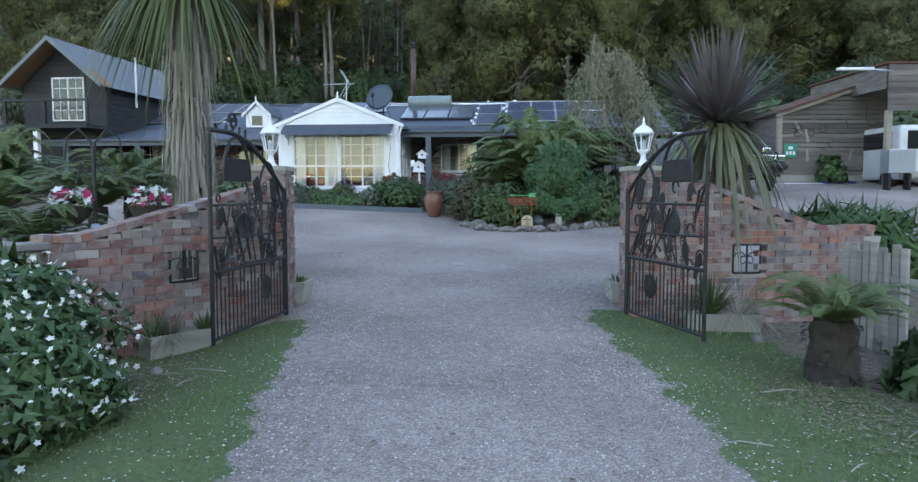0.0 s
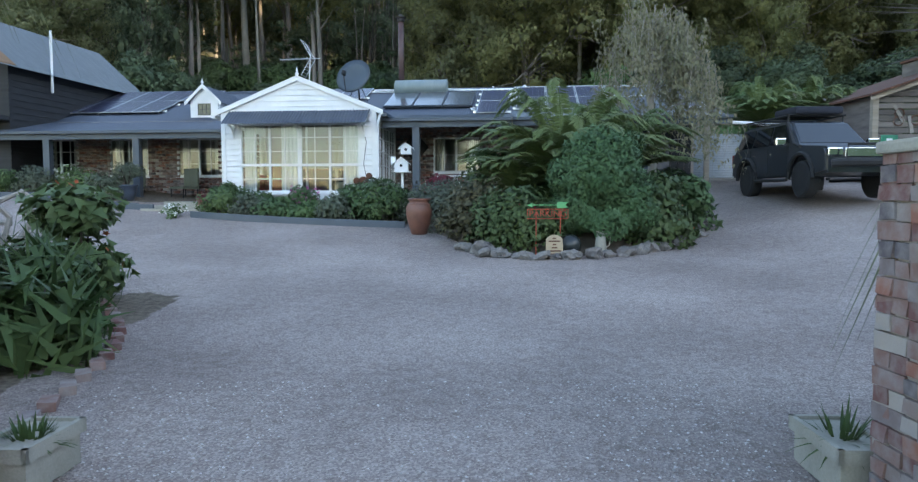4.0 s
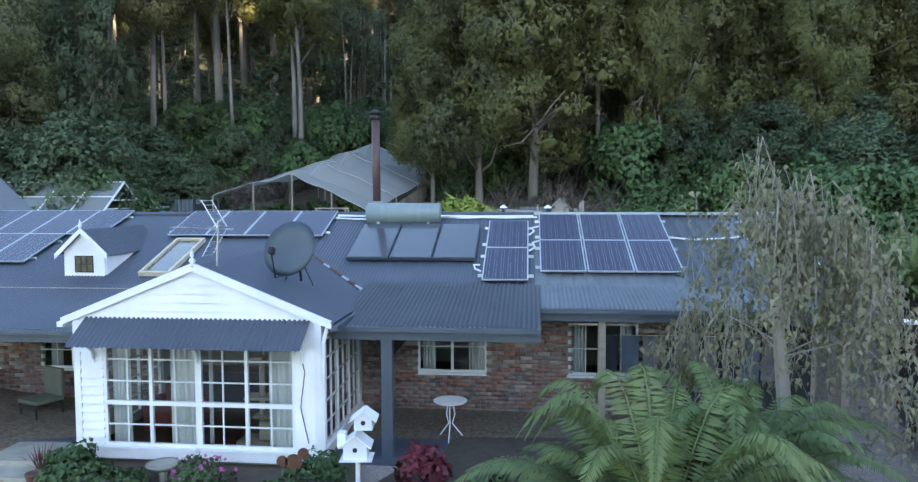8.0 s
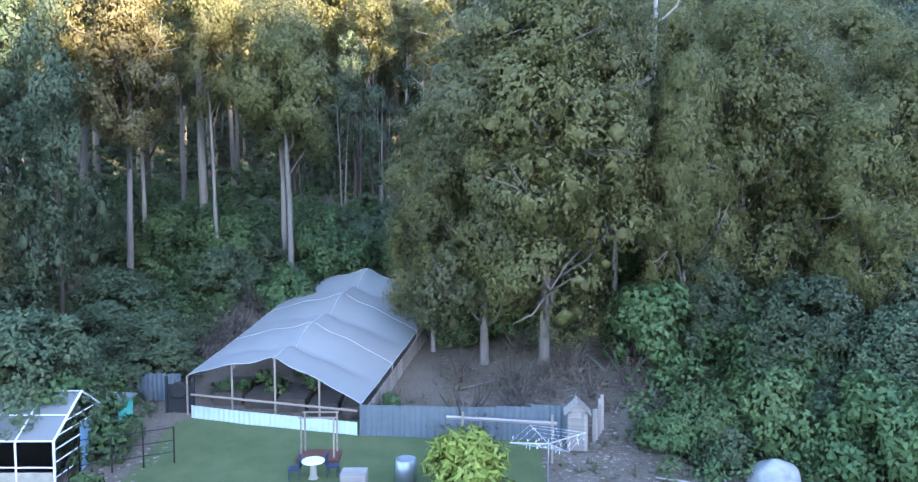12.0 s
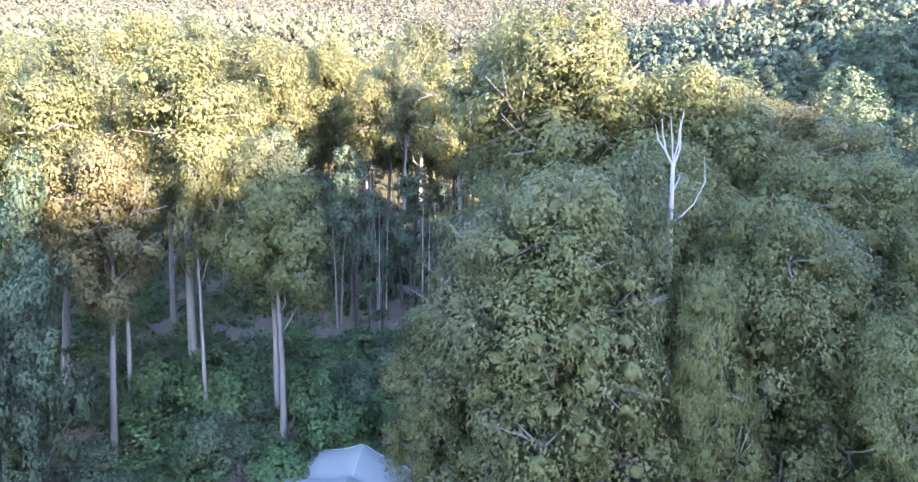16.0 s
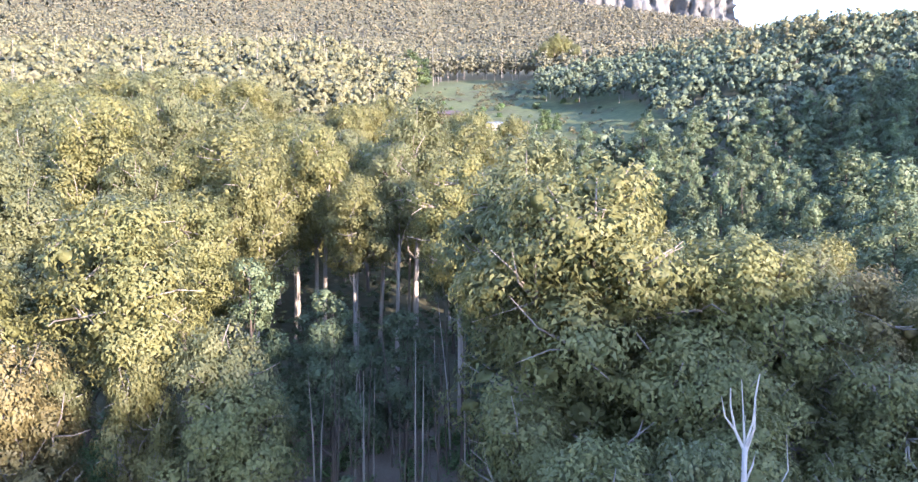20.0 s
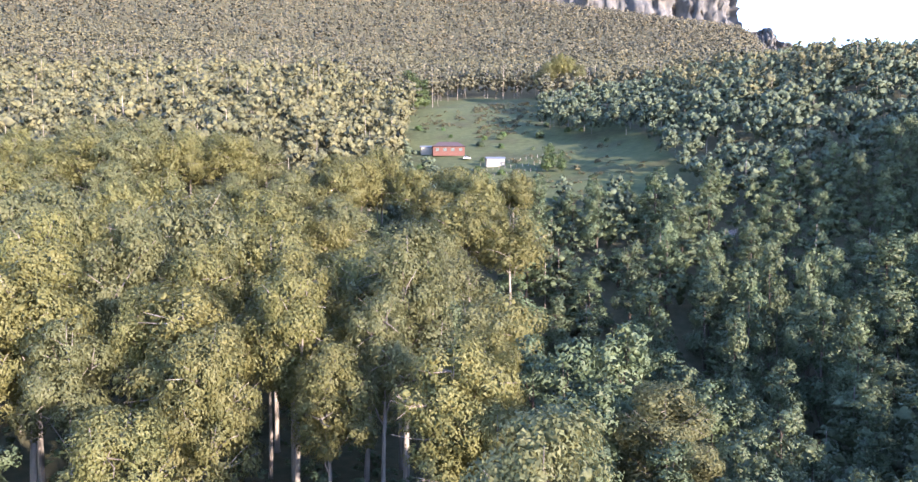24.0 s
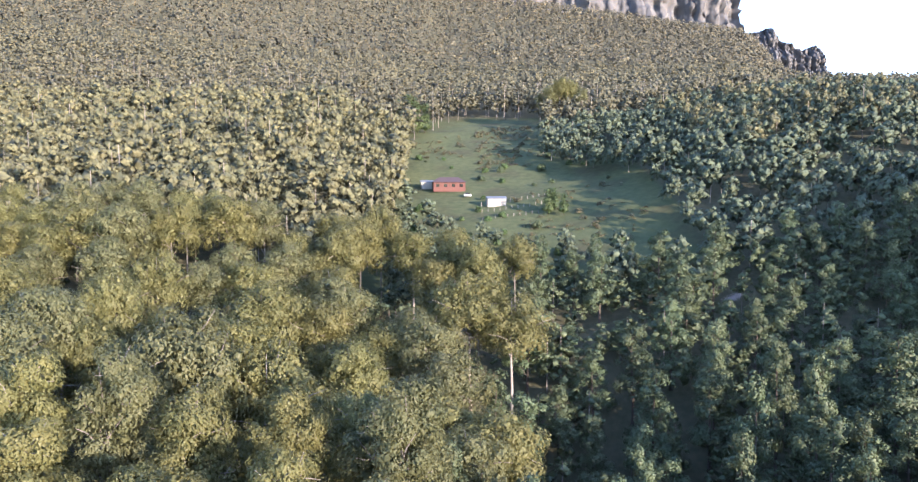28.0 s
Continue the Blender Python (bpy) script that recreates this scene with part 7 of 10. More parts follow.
trough(-3.0, 7.62, 49, 0.88, "mossy concrete trough beside the brick wall", 1, z=-0.20)
trough(3.24, 8.75, -4, 0.95, "mossy concrete trough beside the brick wall", 2, z=-0.20)
trough(-2.22, 9.75, 88, 0.55, "short concrete trough behind the pillar", 3, z=0.08)
trough(2.2, 9.75, 88, 0.6, "short concrete trough behind the pillar", 4, z=0.08)


def grass_plant(name, x, y, z, n, length, width, material, label, seed, droop=0.7, spread=1.0, cat="plant"):
    e = thing(name, pose(x, y, z), label, cat)
    fast("leaves", *blade_mesh(np.random.default_rng(seed), n, length, width, 0.7, droop, 4, spread), material, e)
    return e


STRAP = leaf_mat("strap_leaf", (0.050, 0.095, 0.030), (0.085, 0.13, 0.045), scale=2)
grass_plant("strap_plant", -3.08, 7.5, 0.05, 110, 0.46, 0.010, DRYLEAF, "dry brown grass tuft in the trough", 81, 0.9)
grass_plant("strap_plant", -3.2, 7.38, 0.05, 70, 0.42, 0.010, STRAP, "thin green grass tuft in the trough", 82, 0.8)
grass_plant("strap_plant", -2.82, 7.82, 0.05, 30, 0.30, 0.020, STRAP, "short green leaves in the trough", 83, 0.5, 0.5)
grass_plant("strap_plant", 3.1, 8.75, 0.06, 70, 0.75, 0.016, STRAP, "tall green strap leaves in the trough", 84, 0.6, 0.7)
grass_plant("strap_plant", 3.45, 8.72, 0.06, 130, 0.68, 0.009, DRYLEAF, "dry straw-coloured grass in the trough", 85, 1.1)
grass_plant("strap_plant", -2.22, 9.75, 0.30, 160, 0.20, 0.012, STRAP, "low bright green herb in the trough", 86, 0.4)
grass_plant("strap_plant", 2.2, 9.75, 0.30, 60, 0.28, 0.012, STRAP, "sparse green plant in the trough", 87, 0.5)
# spiky cordyline and the cabbage tree with its dry skirt
PURPLE = leaf_mat("bronze_cordyline_leaf", (0.095, 0.078, 0.078), (0.15, 0.125, 0.115), scale=2)
cor = thing("cordyline", pose(3.55, 9.85, 0.1), "spiky bronze-purple cordyline with long sword leaves", "cordyline")
part("trunk", tb([(0, 0, 0), (0.02, 0, 1.2), (0, 0, 2.5)], [0.11, 0.09, 0.07], 9), M_BARKDARK, cor)
V, F = blade_mesh(np.random.default_rng(88), 300, 1.2, 0.040, 0.8, 0.10, 4, 1.15)
o = fast("sword_leaves", V, F, PURPLE, cor)
o.matrix_basis = pose(0, 0, 2.45)
V, F = blade_mesh(np.random.default_rng(89), 170, 1.15, 0.044, 0.2, 1.3, 4, 1.3)
o = fast("hanging_leaves", V, F, leaf_mat("olive_cordyline_leaf", (0.11, 0.12, 0.065), (0.16, 0.15, 0.09), scale=2), cor)
o.matrix_basis = pose(0, 0, 2.38)
cab = thing("cabbage_tree", pose(-3.95, 10.5, 0.05), "cabbage tree with a thick skirt of dry grey leaves", "cabbage tree")
part("trunk", tb([(0, 0, 0), (0.05, 0, 1.6), (0.0, 0, 4.5)], [0.2, 0.15, 0.12], 9), M_BARKDARK, cab)
rng = np.random.default_rng(90)
Vs, Fs, nv = [], [], 0
for k in range(900):
    a, z, L = rng.uniform(0, 6.283), rng.uniform(1.5, 4.6), rng.uniform(0.5, 1.25)
    ca, sa = math.cos(a), math.sin(a)
    r0, w = 0.12 + 0.04 * rng.uniform(), 0.016
    fl = rng.uniform(0.05, 0.32)
    for t in range(4):
        r = r0 + fl * (t / 3) ** 0.6 + (0.06 if t == 1 else 0)
        tw = w * (1 - 0.7 * t / 3)
        p_ = np.array((ca * r, sa * r, z - L * t / 3))
        sd = np.array((-sa, ca, 0)) * tw
        Vs += [p_ - sd, p_ + sd]
        if t:
            b = nv + 2 * t
            Fs += [(b - 2, b - 1, b + 1), (b - 2, b + 1, b)]
    nv += 8
fast("dry_skirt", Vs, Fs, DRYLEAF, cab)["label"] = "hanging dry grey leaves"
V, F = blade_mesh(np.random.default_rng(91), 340, 1.45, 0.028, 0.5, 0.9, 5, 1.3)
o = fast("green_leaves", V, F, leaf_mat("cabbage_leaf", (0.075, 0.105, 0.038), (0.13, 0.145, 0.06), scale=2), cab)
o.matrix_basis = pose(0, 0, 4.75)
V, F = blade_mesh(np.random.default_rng(92), 200, 1.5, 0.026, 0.1, 1.25, 5, 1.3)
o = fast("hanging_leaves", V, F, MATS["cabbage_leaf"], cab)
o.matrix_basis = pose(0, 0, 4.65)

for i, (x, y, z, h, s) in enumerate(((-5.0, 9.9, 0.1, 1.05, 0.74), (-6.4, 9.6, 0.0, 1.05, 0.78), (-4.9, 8.2, 0.0, 0.75, 0.60), (-7.2, 11.0, 0.2, 1.15, 0.85), (-5.4, 11.8, 0.2, 1.2, 0.8), (-8.3, 10.0, 0.1, 1.0, 0.78), (-5.9, 8.2, 0.0, 0.7, 0.66))):
    tree_fern(x, y, z, h + 0.22, s * 0.97, i, group="tree ferns behind the gate wall", r=0.12)
tree_fern(3.42, 6.45, -0.24, 0.66, 0.50, 1, "young tree fern with a thick shaggy trunk", rz=20, r=0.20)
tree_fern(2.35, 21.2, 0.85, 1.05, 1.55, 0, "large spreading tree fern in the garden island", rz=15)
tree_fern(3.6, 22.4, 0.95, 1.15, 1.3, 2, "large spreading tree fern in the garden island", rz=40)
tree_fern(1.3, 20.7, 0.8, 0.95, 0.75, 1, "low spreading tree fern in the garden island", rz=70)
for i, (x, y, h, s) in enumerate(((9.5, 28.3, 1.75, 1.05), (11.0, 28.8, 1.7, 1.1), (12.7, 29.0, 1.7, 1.05), (10.4, 30.2, 1.6, 1.0))):
    tree_fern(x, y, gz(x, y) - 0.05, h, s, i, group="tree ferns behind the car")

# basket stand
st = thing("basket_stand", pose(-4.15, 8.15, 0), "black curled iron stand with two hanging flower baskets", "plant stand")
part("pole", tb([(0, 0, -0.2), (0, 0, 2.1)], 0.022, 8), M_IRON, st)
for s in (-1, 1):
    part("arm", tb([(0, 0, 1.75), (s * 0.02, 0, 2.15), (s * 0.16, 0, 2.3), (s * 0.30, 0, 2.2), (s * 0.33, 0, 1.95)], 0.014, 6), M_IRON, st)
    part("scroll", tb([(s * (0.10 + 0.07 * (1 - t / 13) * math.cos(t * 0.8)), 0, 1.85 + 0.07 * (1 - t / 13) * math.sin(t * 0.8)) for t in range(12)], 0.008, 5), M_IRON, st)
part("cloth_tie", lathe(bmesh.new(), [(0.03, 0), (0.06, 0.03), (0.05, 0.10), (0.06, 0.15), (0.03, 0.18)], 8, (0, 0, 1.05)), mat("blue_cloth", (0.15, 0.24, 0.42), (0.3, 0.38, 0.5)), st)
for s, x in ((-1, -0.24), (1, 0.60)):
    bk = thing("flower_basket", pose(-4.15 + x, 8.15 + 0.06 * s, 1.44) @ Matrix.Scale(1.35, 4), "dark hanging basket of white and pink daisies", "flower basket", "flower baskets")
    part("bowl", lathe(bmesh.new(), [(0.06, -0.16), (0.13, -0.10), (0.17, -0.01), (0.18, 0.0), (0.15, -0.01)], 16), M_BARKDARK, bk, smooth=True)
    part("chain", tb([(0, 0, 0), (-s * 0.07 if s < 0 else -0.2, -0.04 * s, 0.36)], 0.004, 4), M_IRON, bk)
    rr_ = np.random.default_rng(95 + s)
    pts = ball_points(rr_, 26, 0.5, 0.8) * 0.17 + np.array((0, 0, 0.06))
    fast("white_blossom", *flowers(rr_, pts, 0.05), M_FLWHITE, bk)["kind"] = "stuff"
    pts = ball_points(rr_, 16, 0.5, 0.8) * 0.18 + np.array((0, 0, 0.04))
    fast("pink_blossom", *flowers(rr_, pts, 0.045), leaf_mat("hot_pink_petal", (0.55, 0.05, 0.16), (0.45, 0.04, 0.12), rnd=0.05), bk)
    V, T = bush_variant(99 + s, n=6, per=260, leaf=0.07, wid=0.02, rr=(0.08, 0.12), R=0.12, H=0.12, core=0.4)
    fast("foliage", V, T, SHRUB, bk)

# shrubs outside the gate
soft_shrub("flowering_shrub", -3.35, 5.1, 1.5, 1.25, SHRUBDARK, "dark-leaved shrub covered in white star flowers", n=30, per=150, leaf=0.075, wid=0.016, seed=101, flower=M_FLWHITE, fl_n=1700, fl_r=0.025, z=-0.2)
soft_shrub("flowering_shrub", -4.3, 5.9, 1.3, 1.3, SHRUBDARK, "dark-leaved shrub covered in white star flowers", n=24, per=150, leaf=0.075, wid=0.016, seed=102, flower=M_FLWHITE, fl_n=1300, fl_r=0.025, z=-0.2)
soft_shrub("laurel_bush", -3.75, 5.55, 0.9, 1.5, SHRUB, "broad-leaved green laurel shoots", n=12, per=40, leaf=0.22, wid=0.05, seed=103, z=-0.1)
soft_shrub("flowering_shrub", -3.2, 4.0, 1.1, 0.75, SHRUBDARK, "low dark shrub with scattered white flowers", n=18, per=150, leaf=0.07, wid=0.016, seed=104, flower=M_FLWHITE, fl_n=640, fl_r=0.026, z=-0.2)
for i, (x, y, s) in enumerate(((4.1, 5.9, 0.8), (4.6, 6.8, 0.9), (3.95, 5.0, 0.7), (5.2, 7.6, 1.0), (3.5, 4.6, 0.45))):
    soft_shrub("ground_cover", x, y, s, 0.38, SHRUBDARK, "low dark green ground-cover plant", n=10, per=70, leaf=0.09, wid=0.035, seed=110 + i, z=gz(x, y) - 0.05, group="ground cover plants")
for i, (x, y, s, h) in enumerate(((5.6, 11.2, 1.3, 0.9), (6.4, 12.2, 1.2, 0.8), (6.0, 10.3, 1.3, 1.0))):
    soft_shrub("agapanthus", x, y, s, h, STRAP, "dense clump of green strap-leaved plants", n=14, per=30, leaf=0.34, wid=0.025, seed=120 + i, droop=-0.2, z=gz(x, y) + 0.3, group="agapanthus clumps")
fen = thing("paling_fence", pose(4.62, 7.75, -0.25, 0, 0, -78), "short fence of weathered grey split palings", "fence")
for k in range(9):
    rr_ = np.random.default_rng(130 + k)
    part("paling", bx(0.11 * k - 0.6, 0.11 * k - 0.51, -0.02, 0.02, 0, 1.22 + rr_.uniform(-0.06, 0.08), 0.008, Matrix.Rotation(rr_.normal() * 0.03, 4, "Y")), M_GREYWOOD, fen)
part("rail", bx(-0.65, 0.5, 0.02, 0.06, 0.85, 0.93), M_GREYWOOD, fen)
for k, (x, y, s) in enumerate(((3.42, 8.1, 0.07), (-2.85, 6.62, 0.06), (-3.1, 6.4, 0.05))):
    rk = thing("stone", pose(x, y, gz(x, y) + s * 0.3), "small dark rounded stone", "stone", "loose stones")
    bm = bmesh.new()
    bmesh.ops.create_icosphere(bm, subdivisions=2, radius=s)
    for v in bm.verts:
        v.co *= 1 + 0.18 * noise.noise(v.co * 14 + Vector((k, 0, 0)))
    part("body", bm, M_STONE, rk, smooth=True)
# bed inside the gate on the west: clump, brick edging, driftwood
for i, (x, y, s, h) in enumerate(((-3.55, 11.9, 0.9, 0.9), (-3.9, 12.7, 1.0, 1.0), (-4.4, 13.4, 1.0, 1.0))):
    soft_shrub("agapanthus", x, y, s, h, STRAP, "dense clump of green strap-leaved plants", n=14, per=34, leaf=0.34, wid=0.022, seed=140 + i, droop=-0.1, z=gz(x, y), group="agapanthus clumps")
soft_shrub("abutilon", -4.4, 14.3, 1.1, 1.7, SHRUB, "leggy shrub with orange bell flowers", n=14, per=70, leaf=0.10, wid=0.035, seed=145, flower=leaf_mat("orange_petal", (0.5, 0.13, 0.05), (0.4, 0.08, 0.04), rnd=0.1), fl_n=22, fl_r=0.04)
edge_b = thing("brick_edging", pose(0, 0, 0), "low curved red-brick garden edging", "edging")
for k in range(16):
    t = k / 15
    x, y = -2.75 - 1.9 * t + 0.5 * math.sin(t * 3.1), 10.6 + 4.4 * t
    o = new("brick", BRICK_ME[k % 4])
    o.parent, o.matrix_basis = edge_b, pose(x, y, gz(x, y) - 0.01, 0, 0, 108 + 14 * math.sin(t * 4))
dw = thing("driftwood_sculpture", pose(-5.9, 15.2, gz(-5.9, 15.2)), "tangled bleached driftwood sculpture", "sculpture")
rng = np.random.default_rng(150)
for k in range(16):
    a = rng.uniform(0, 6.283)
    p0 = Vector((rng.normal() * 0.25, rng.normal() * 0.2, rng.uniform(0, 0.9)))
    p3 = Vector((p0.x + rng.normal() * 0.5, p0.y + rng.normal() * 0.3, rng.uniform(0.9, 1.75)))
    if k < 3:
        p0.z = 0
    mid = p0.lerp(p3, 0.5) + Vector(rng.normal(size=3)) * 0.18
    part("branch", tb([p0, p0.lerp(mid, 0.5) + Vector(rng.normal(size=3)) * 0.06, mid, p3], [0.05, 0.045, 0.04, 0.02], 6), M_DEADWOOD, dw)

# ---- the garden island and the bed along the house ----
rng = np.random.default_rng(160)
STONE_ME = []
for k in range(5):
    bm = bmesh.new()
    bmesh.ops.create_icosphere(bm, subdivisions=2, radius=1.0)
    for v in bm.verts:
        v.co *= 1 + 0.55 * noise.noise(v.co * 1.4 + Vector((k * 7, 0, 0))) + 0.22 * noise.noise(v.co * 4 + Vector((0, k * 5, 0)))
        v.co.z *= 0.7
    o = link("stone", bm, M_STONE)
    STONE_ME.append(o.data)
    bpy.data.objects.remove(o)
ISLAND = [(-1.05, 21.9), (-0.55, 20.6), (0.15, 19.0), (0.75, 18.15), (1.45, 17.85), (2.2, 17.95), (3.0, 18.3), (3.9, 19.0), (4.8, 20.2), (5.5, 21.6), (5.9, 23.2)]


def along(pts, n):
    pts = [Vector((*p_, 0)) for p_ in pts]
    d = [0]
    for a, b in zip(pts, pts[1:]):
        d.append(d[-1] + (b - a).length)
    for k in range(n):
        s = d[-1] * k / (n - 1)
        i = max(j for j in range(len(pts) - 1) if d[j] <= s + 1e-6)
        yield pts[i].lerp(pts[i + 1], (s - d[i]) / max(1e-6, d[i + 1] - d[i]))


for k, p_ in enumerate(along(ISLAND[2:], 46)):
    s = rng.uniform(0.09, 0.19)
    stn = tagged(new("edging_stone", STONE_ME[k % 5]), "rough grey field stone edging the garden island", "stone", "stones round the garden island")
    stn.matrix_basis = Matrix.LocRotScale((p_.x + rng.normal() * 0.04, p_.y + rng.normal() * 0.04, gz(p_.x, p_.y) + s * 0.35), Euler((rng.normal() * 0.3, rng.normal() * 0.3, rng.uniform(0, 6.28))), (s * rng.uniform(0.9, 1.4), s, s * rng.uniform(0.8, 1.1)))
soil_b = thing("garden_bed", pose(0, 0, 0), "raised dark soil bed of the garden island", "garden bed")
bm = bmesh.new()
outline = [(-1.0, 21.9), (-0.4, 20.6), (0.25, 19.1), (0.8, 18.3), (1.45, 18.0), (2.2, 18.1), (2.95, 18.45), (3.8, 19.15), (4.65, 20.3), (5.35, 21.7), (5.8, 23.4), (5.8, 26.3), (0.0, 27.0), (-1.6, 25.0)]
cen = bm.verts.new((2.4, 21.8, gz(2.4, 21.8) + 0.30))
ring_o = [bm.verts.new((x, y, gz(x, y) - 0.05)) for x, y in outline]
ring_i = [bm.verts.new((x * 0.8 + 0.48, y * 0.8 + 4.36, gz(x * 0.8 + 0.48, y * 0.8 + 4.36) + 0.20)) for x, y in outline]
n_ = len(outline)
for k in range(n_):
    bm.faces.new((ring_o[k], ring_o[(k + 1) % n_], ring_i[(k + 1) % n_], ring_i[k]))
    bm.faces.new((ring_i[k], ring_i[(k + 1) % n_], cen))
part("soil", bm, M_SOIL, soil_b, smooth=True)
bed2 = thing("garden_bed", pose(0, 0, 0), "soil bed below the sunroom behind dark edging", "garden bed")
bm = bmesh.new()
BED = [(-6.5, 23.5), (-5.2, 22.9), (-3.65, 22.3), (-2.2, 21.9), (-1.1, 21.6)]
lo = [bm.verts.new((x, y, gz(x, y) + 0.04)) for x, y in BED]
hi = [bm.verts.new((x * 0.9 - 0.6, 26.0 - (x + 4) * 0.08, gz(x, 25.9) + 0.10)) for x, y in BED]
for k in range(len(BED) - 1):
    bm.faces.new((lo[k], lo[k + 1], hi[k + 1], hi[k]))
part("soil", bm, M_SOIL, bed2, smooth=True)
edg = thing("bed_edging", pose(0, 0, 0), "dark slate-blue curved bed edging strip", "edging")
pts = list(along(BED, 24))
for a, b in zip(pts, pts[1:]):
    bm = bmesh.new()
    d = (b - a).normalized()
    nn = Vector((-d.y, d.x, 0)) * 0.035
    za, zb = gz(a.x, a.y), gz(b.x, b.y)
    vs = [bm.verts.new(q) for q in ((a.x - nn.x, a.y - nn.y, za - 0.1), (b.x - nn.x, b.y - nn.y, zb - 0.1), (b.x - nn.x, b.y - nn.y, zb + 0.15), (a.x - nn.x, a.y - nn.y, za + 0.15), (a.x + nn.x, a.y + nn.y, za - 0.1), (b.x + nn.x, b.y + nn.y, zb - 0.1), (b.x + nn.x, b.y + nn.y, zb + 0.15), (a.x + nn.x, a.y + nn.y, za + 0.15))]
    for f in ((0, 1, 2, 3), (5, 4, 7, 6), (3, 2, 6, 7)):
        bm.faces.new([vs[i] for i in f])
    part("edging_piece", bm, M_TRIMBLUE, edg)
bed3 = thing("bed_edging", pose(0, 0, 0), "dark edging of the west verandah bed", "edging")
for k in range(10):
    bm = bmesh.new()
    x0, x1 = -12.2 + 0.42 * k, -11.78 + 0.42 * k
    y0, y1 = 24.9 + 0.1 * math.sin(x0), 24.9 + 0.1 * math.sin(x1)
    box(bm, x0, x1, y0, y0 + 0.07, gz(x0, y0) - 0.1, gz(x0, y0) + 0.15)
    part("edging_piece", bm, M_TRIMBLUE, bed3)

# island shrubs
soft_shrub("conifer_shrub", 2.75, 19.3, 2.0, 2.45, leaf_mat("juniper_leaf", (0.054, 0.112, 0.046), (0.086, 0.145, 0.062), scale=2), "dense rounded bright green conifer shrub", n=60, per=360, leaf=0.058, wid=0.012, seed=171, rr=(0.16, 0.28), z=0.7)
soft_shrub("fuchsia_shrub", 1.15, 19.0, 1.5, 1.15, SHRUB, "loose green shrub with tiny red flowers", n=26, per=90, leaf=0.07, wid=0.022, seed=172, flower=leaf_mat("red_petal", (0.35, 0.04, 0.06), (0.3, 0.03, 0.05), rnd=0.1), fl_n=60, fl_r=0.018, z=0.7)
soft_shrub("fuchsia_shrub", 0.45, 19.8, 1.3, 1.3, leaf_mat("bronze_shrub_leaf", (0.085, 0.085, 0.045), (0.12, 0.10, 0.05), scale=2), "bronze-green twiggy shrub in the garden island", n=24, per=90, leaf=0.06, wid=0.018, seed=173, z=0.75)
soft_shrub("garden_shrub", 3.7, 19.7, 1.5, 1.3, SHRUB, "spreading green shrub with orange flowers", n=26, per=80, leaf=0.09, wid=0.035, seed=174, flower=MATS["orange_petal"], fl_n=40, fl_r=0.025, z=0.8)
soft_shrub("garden_shrub", 4.6, 20.9, 1.4, 1.2, SHRUBDARK, "spreading dark green shrub", n=24, per=80, leaf=0.10, wid=0.035, seed=175, z=0.9)
soft_shrub("garden_shrub", 0.1, 21.3, 1.5, 1.3, leaf_mat("sage_leaf", (0.10, 0.125, 0.085), (0.14, 0.16, 0.11), scale=2), "grey-green wispy shrub with white flowers", n=26, per=100, leaf=0.07, wid=0.012, seed=176, flower=M_FLWHITE, fl_n=120, fl_r=0.014, z=0.75)
soft_shrub("garden_shrub", -0.6, 22.6, 1.5, 1.1, MATS["sage_leaf"], "grey-green wispy shrub with white flowers", n=24, per=100, leaf=0.07, wid=0.012, seed=177, flower=M_FLWHITE, fl_n=120, fl_r=0.014, z=0.9)
soft_shrub("garden_shrub", -1.5, 23.3, 1.3, 0.9, SHRUB, "bushy green herb clump", n=20, per=100, leaf=0.07, wid=0.016, seed=178, z=1.0)
soft_shrub("climbing_rose", 0.75, 22.0, 1.2, 2.2, SHRUB, "tall climbing rose with pale blooms", n=22, per=60, leaf=0.08, wid=0.03, seed=179, flower=M_FLWHITE, fl_n=26, fl_r=0.035, z=0.85)
soft_shrub("garden_shrub", 5.1, 22.6, 1.4, 1.3, SHRUBDARK, "spreading dark green shrub", n=22, per=80, leaf=0.10, wid=0.035, seed=180, z=1.0)
soft_shrub("garden_shrub", 2.2, 22.8, 1.8, 1.6, SHRUBDARK, "spreading dark green shrub", n=26, per=70, leaf=0.11, wid=0.035, seed=181, z=1.0)
soft_shrub("maple_shrub", -0.45, 24.5, 0.75, 0.85, leaf_mat("crimson_leaf", (0.16, 0.03, 0.045), (0.22, 0.05, 0.06), scale=2), "crimson-leaved shrub in a pot", n=14, per=60, leaf=0.09, wid=0.03, seed=182, z=1.45)
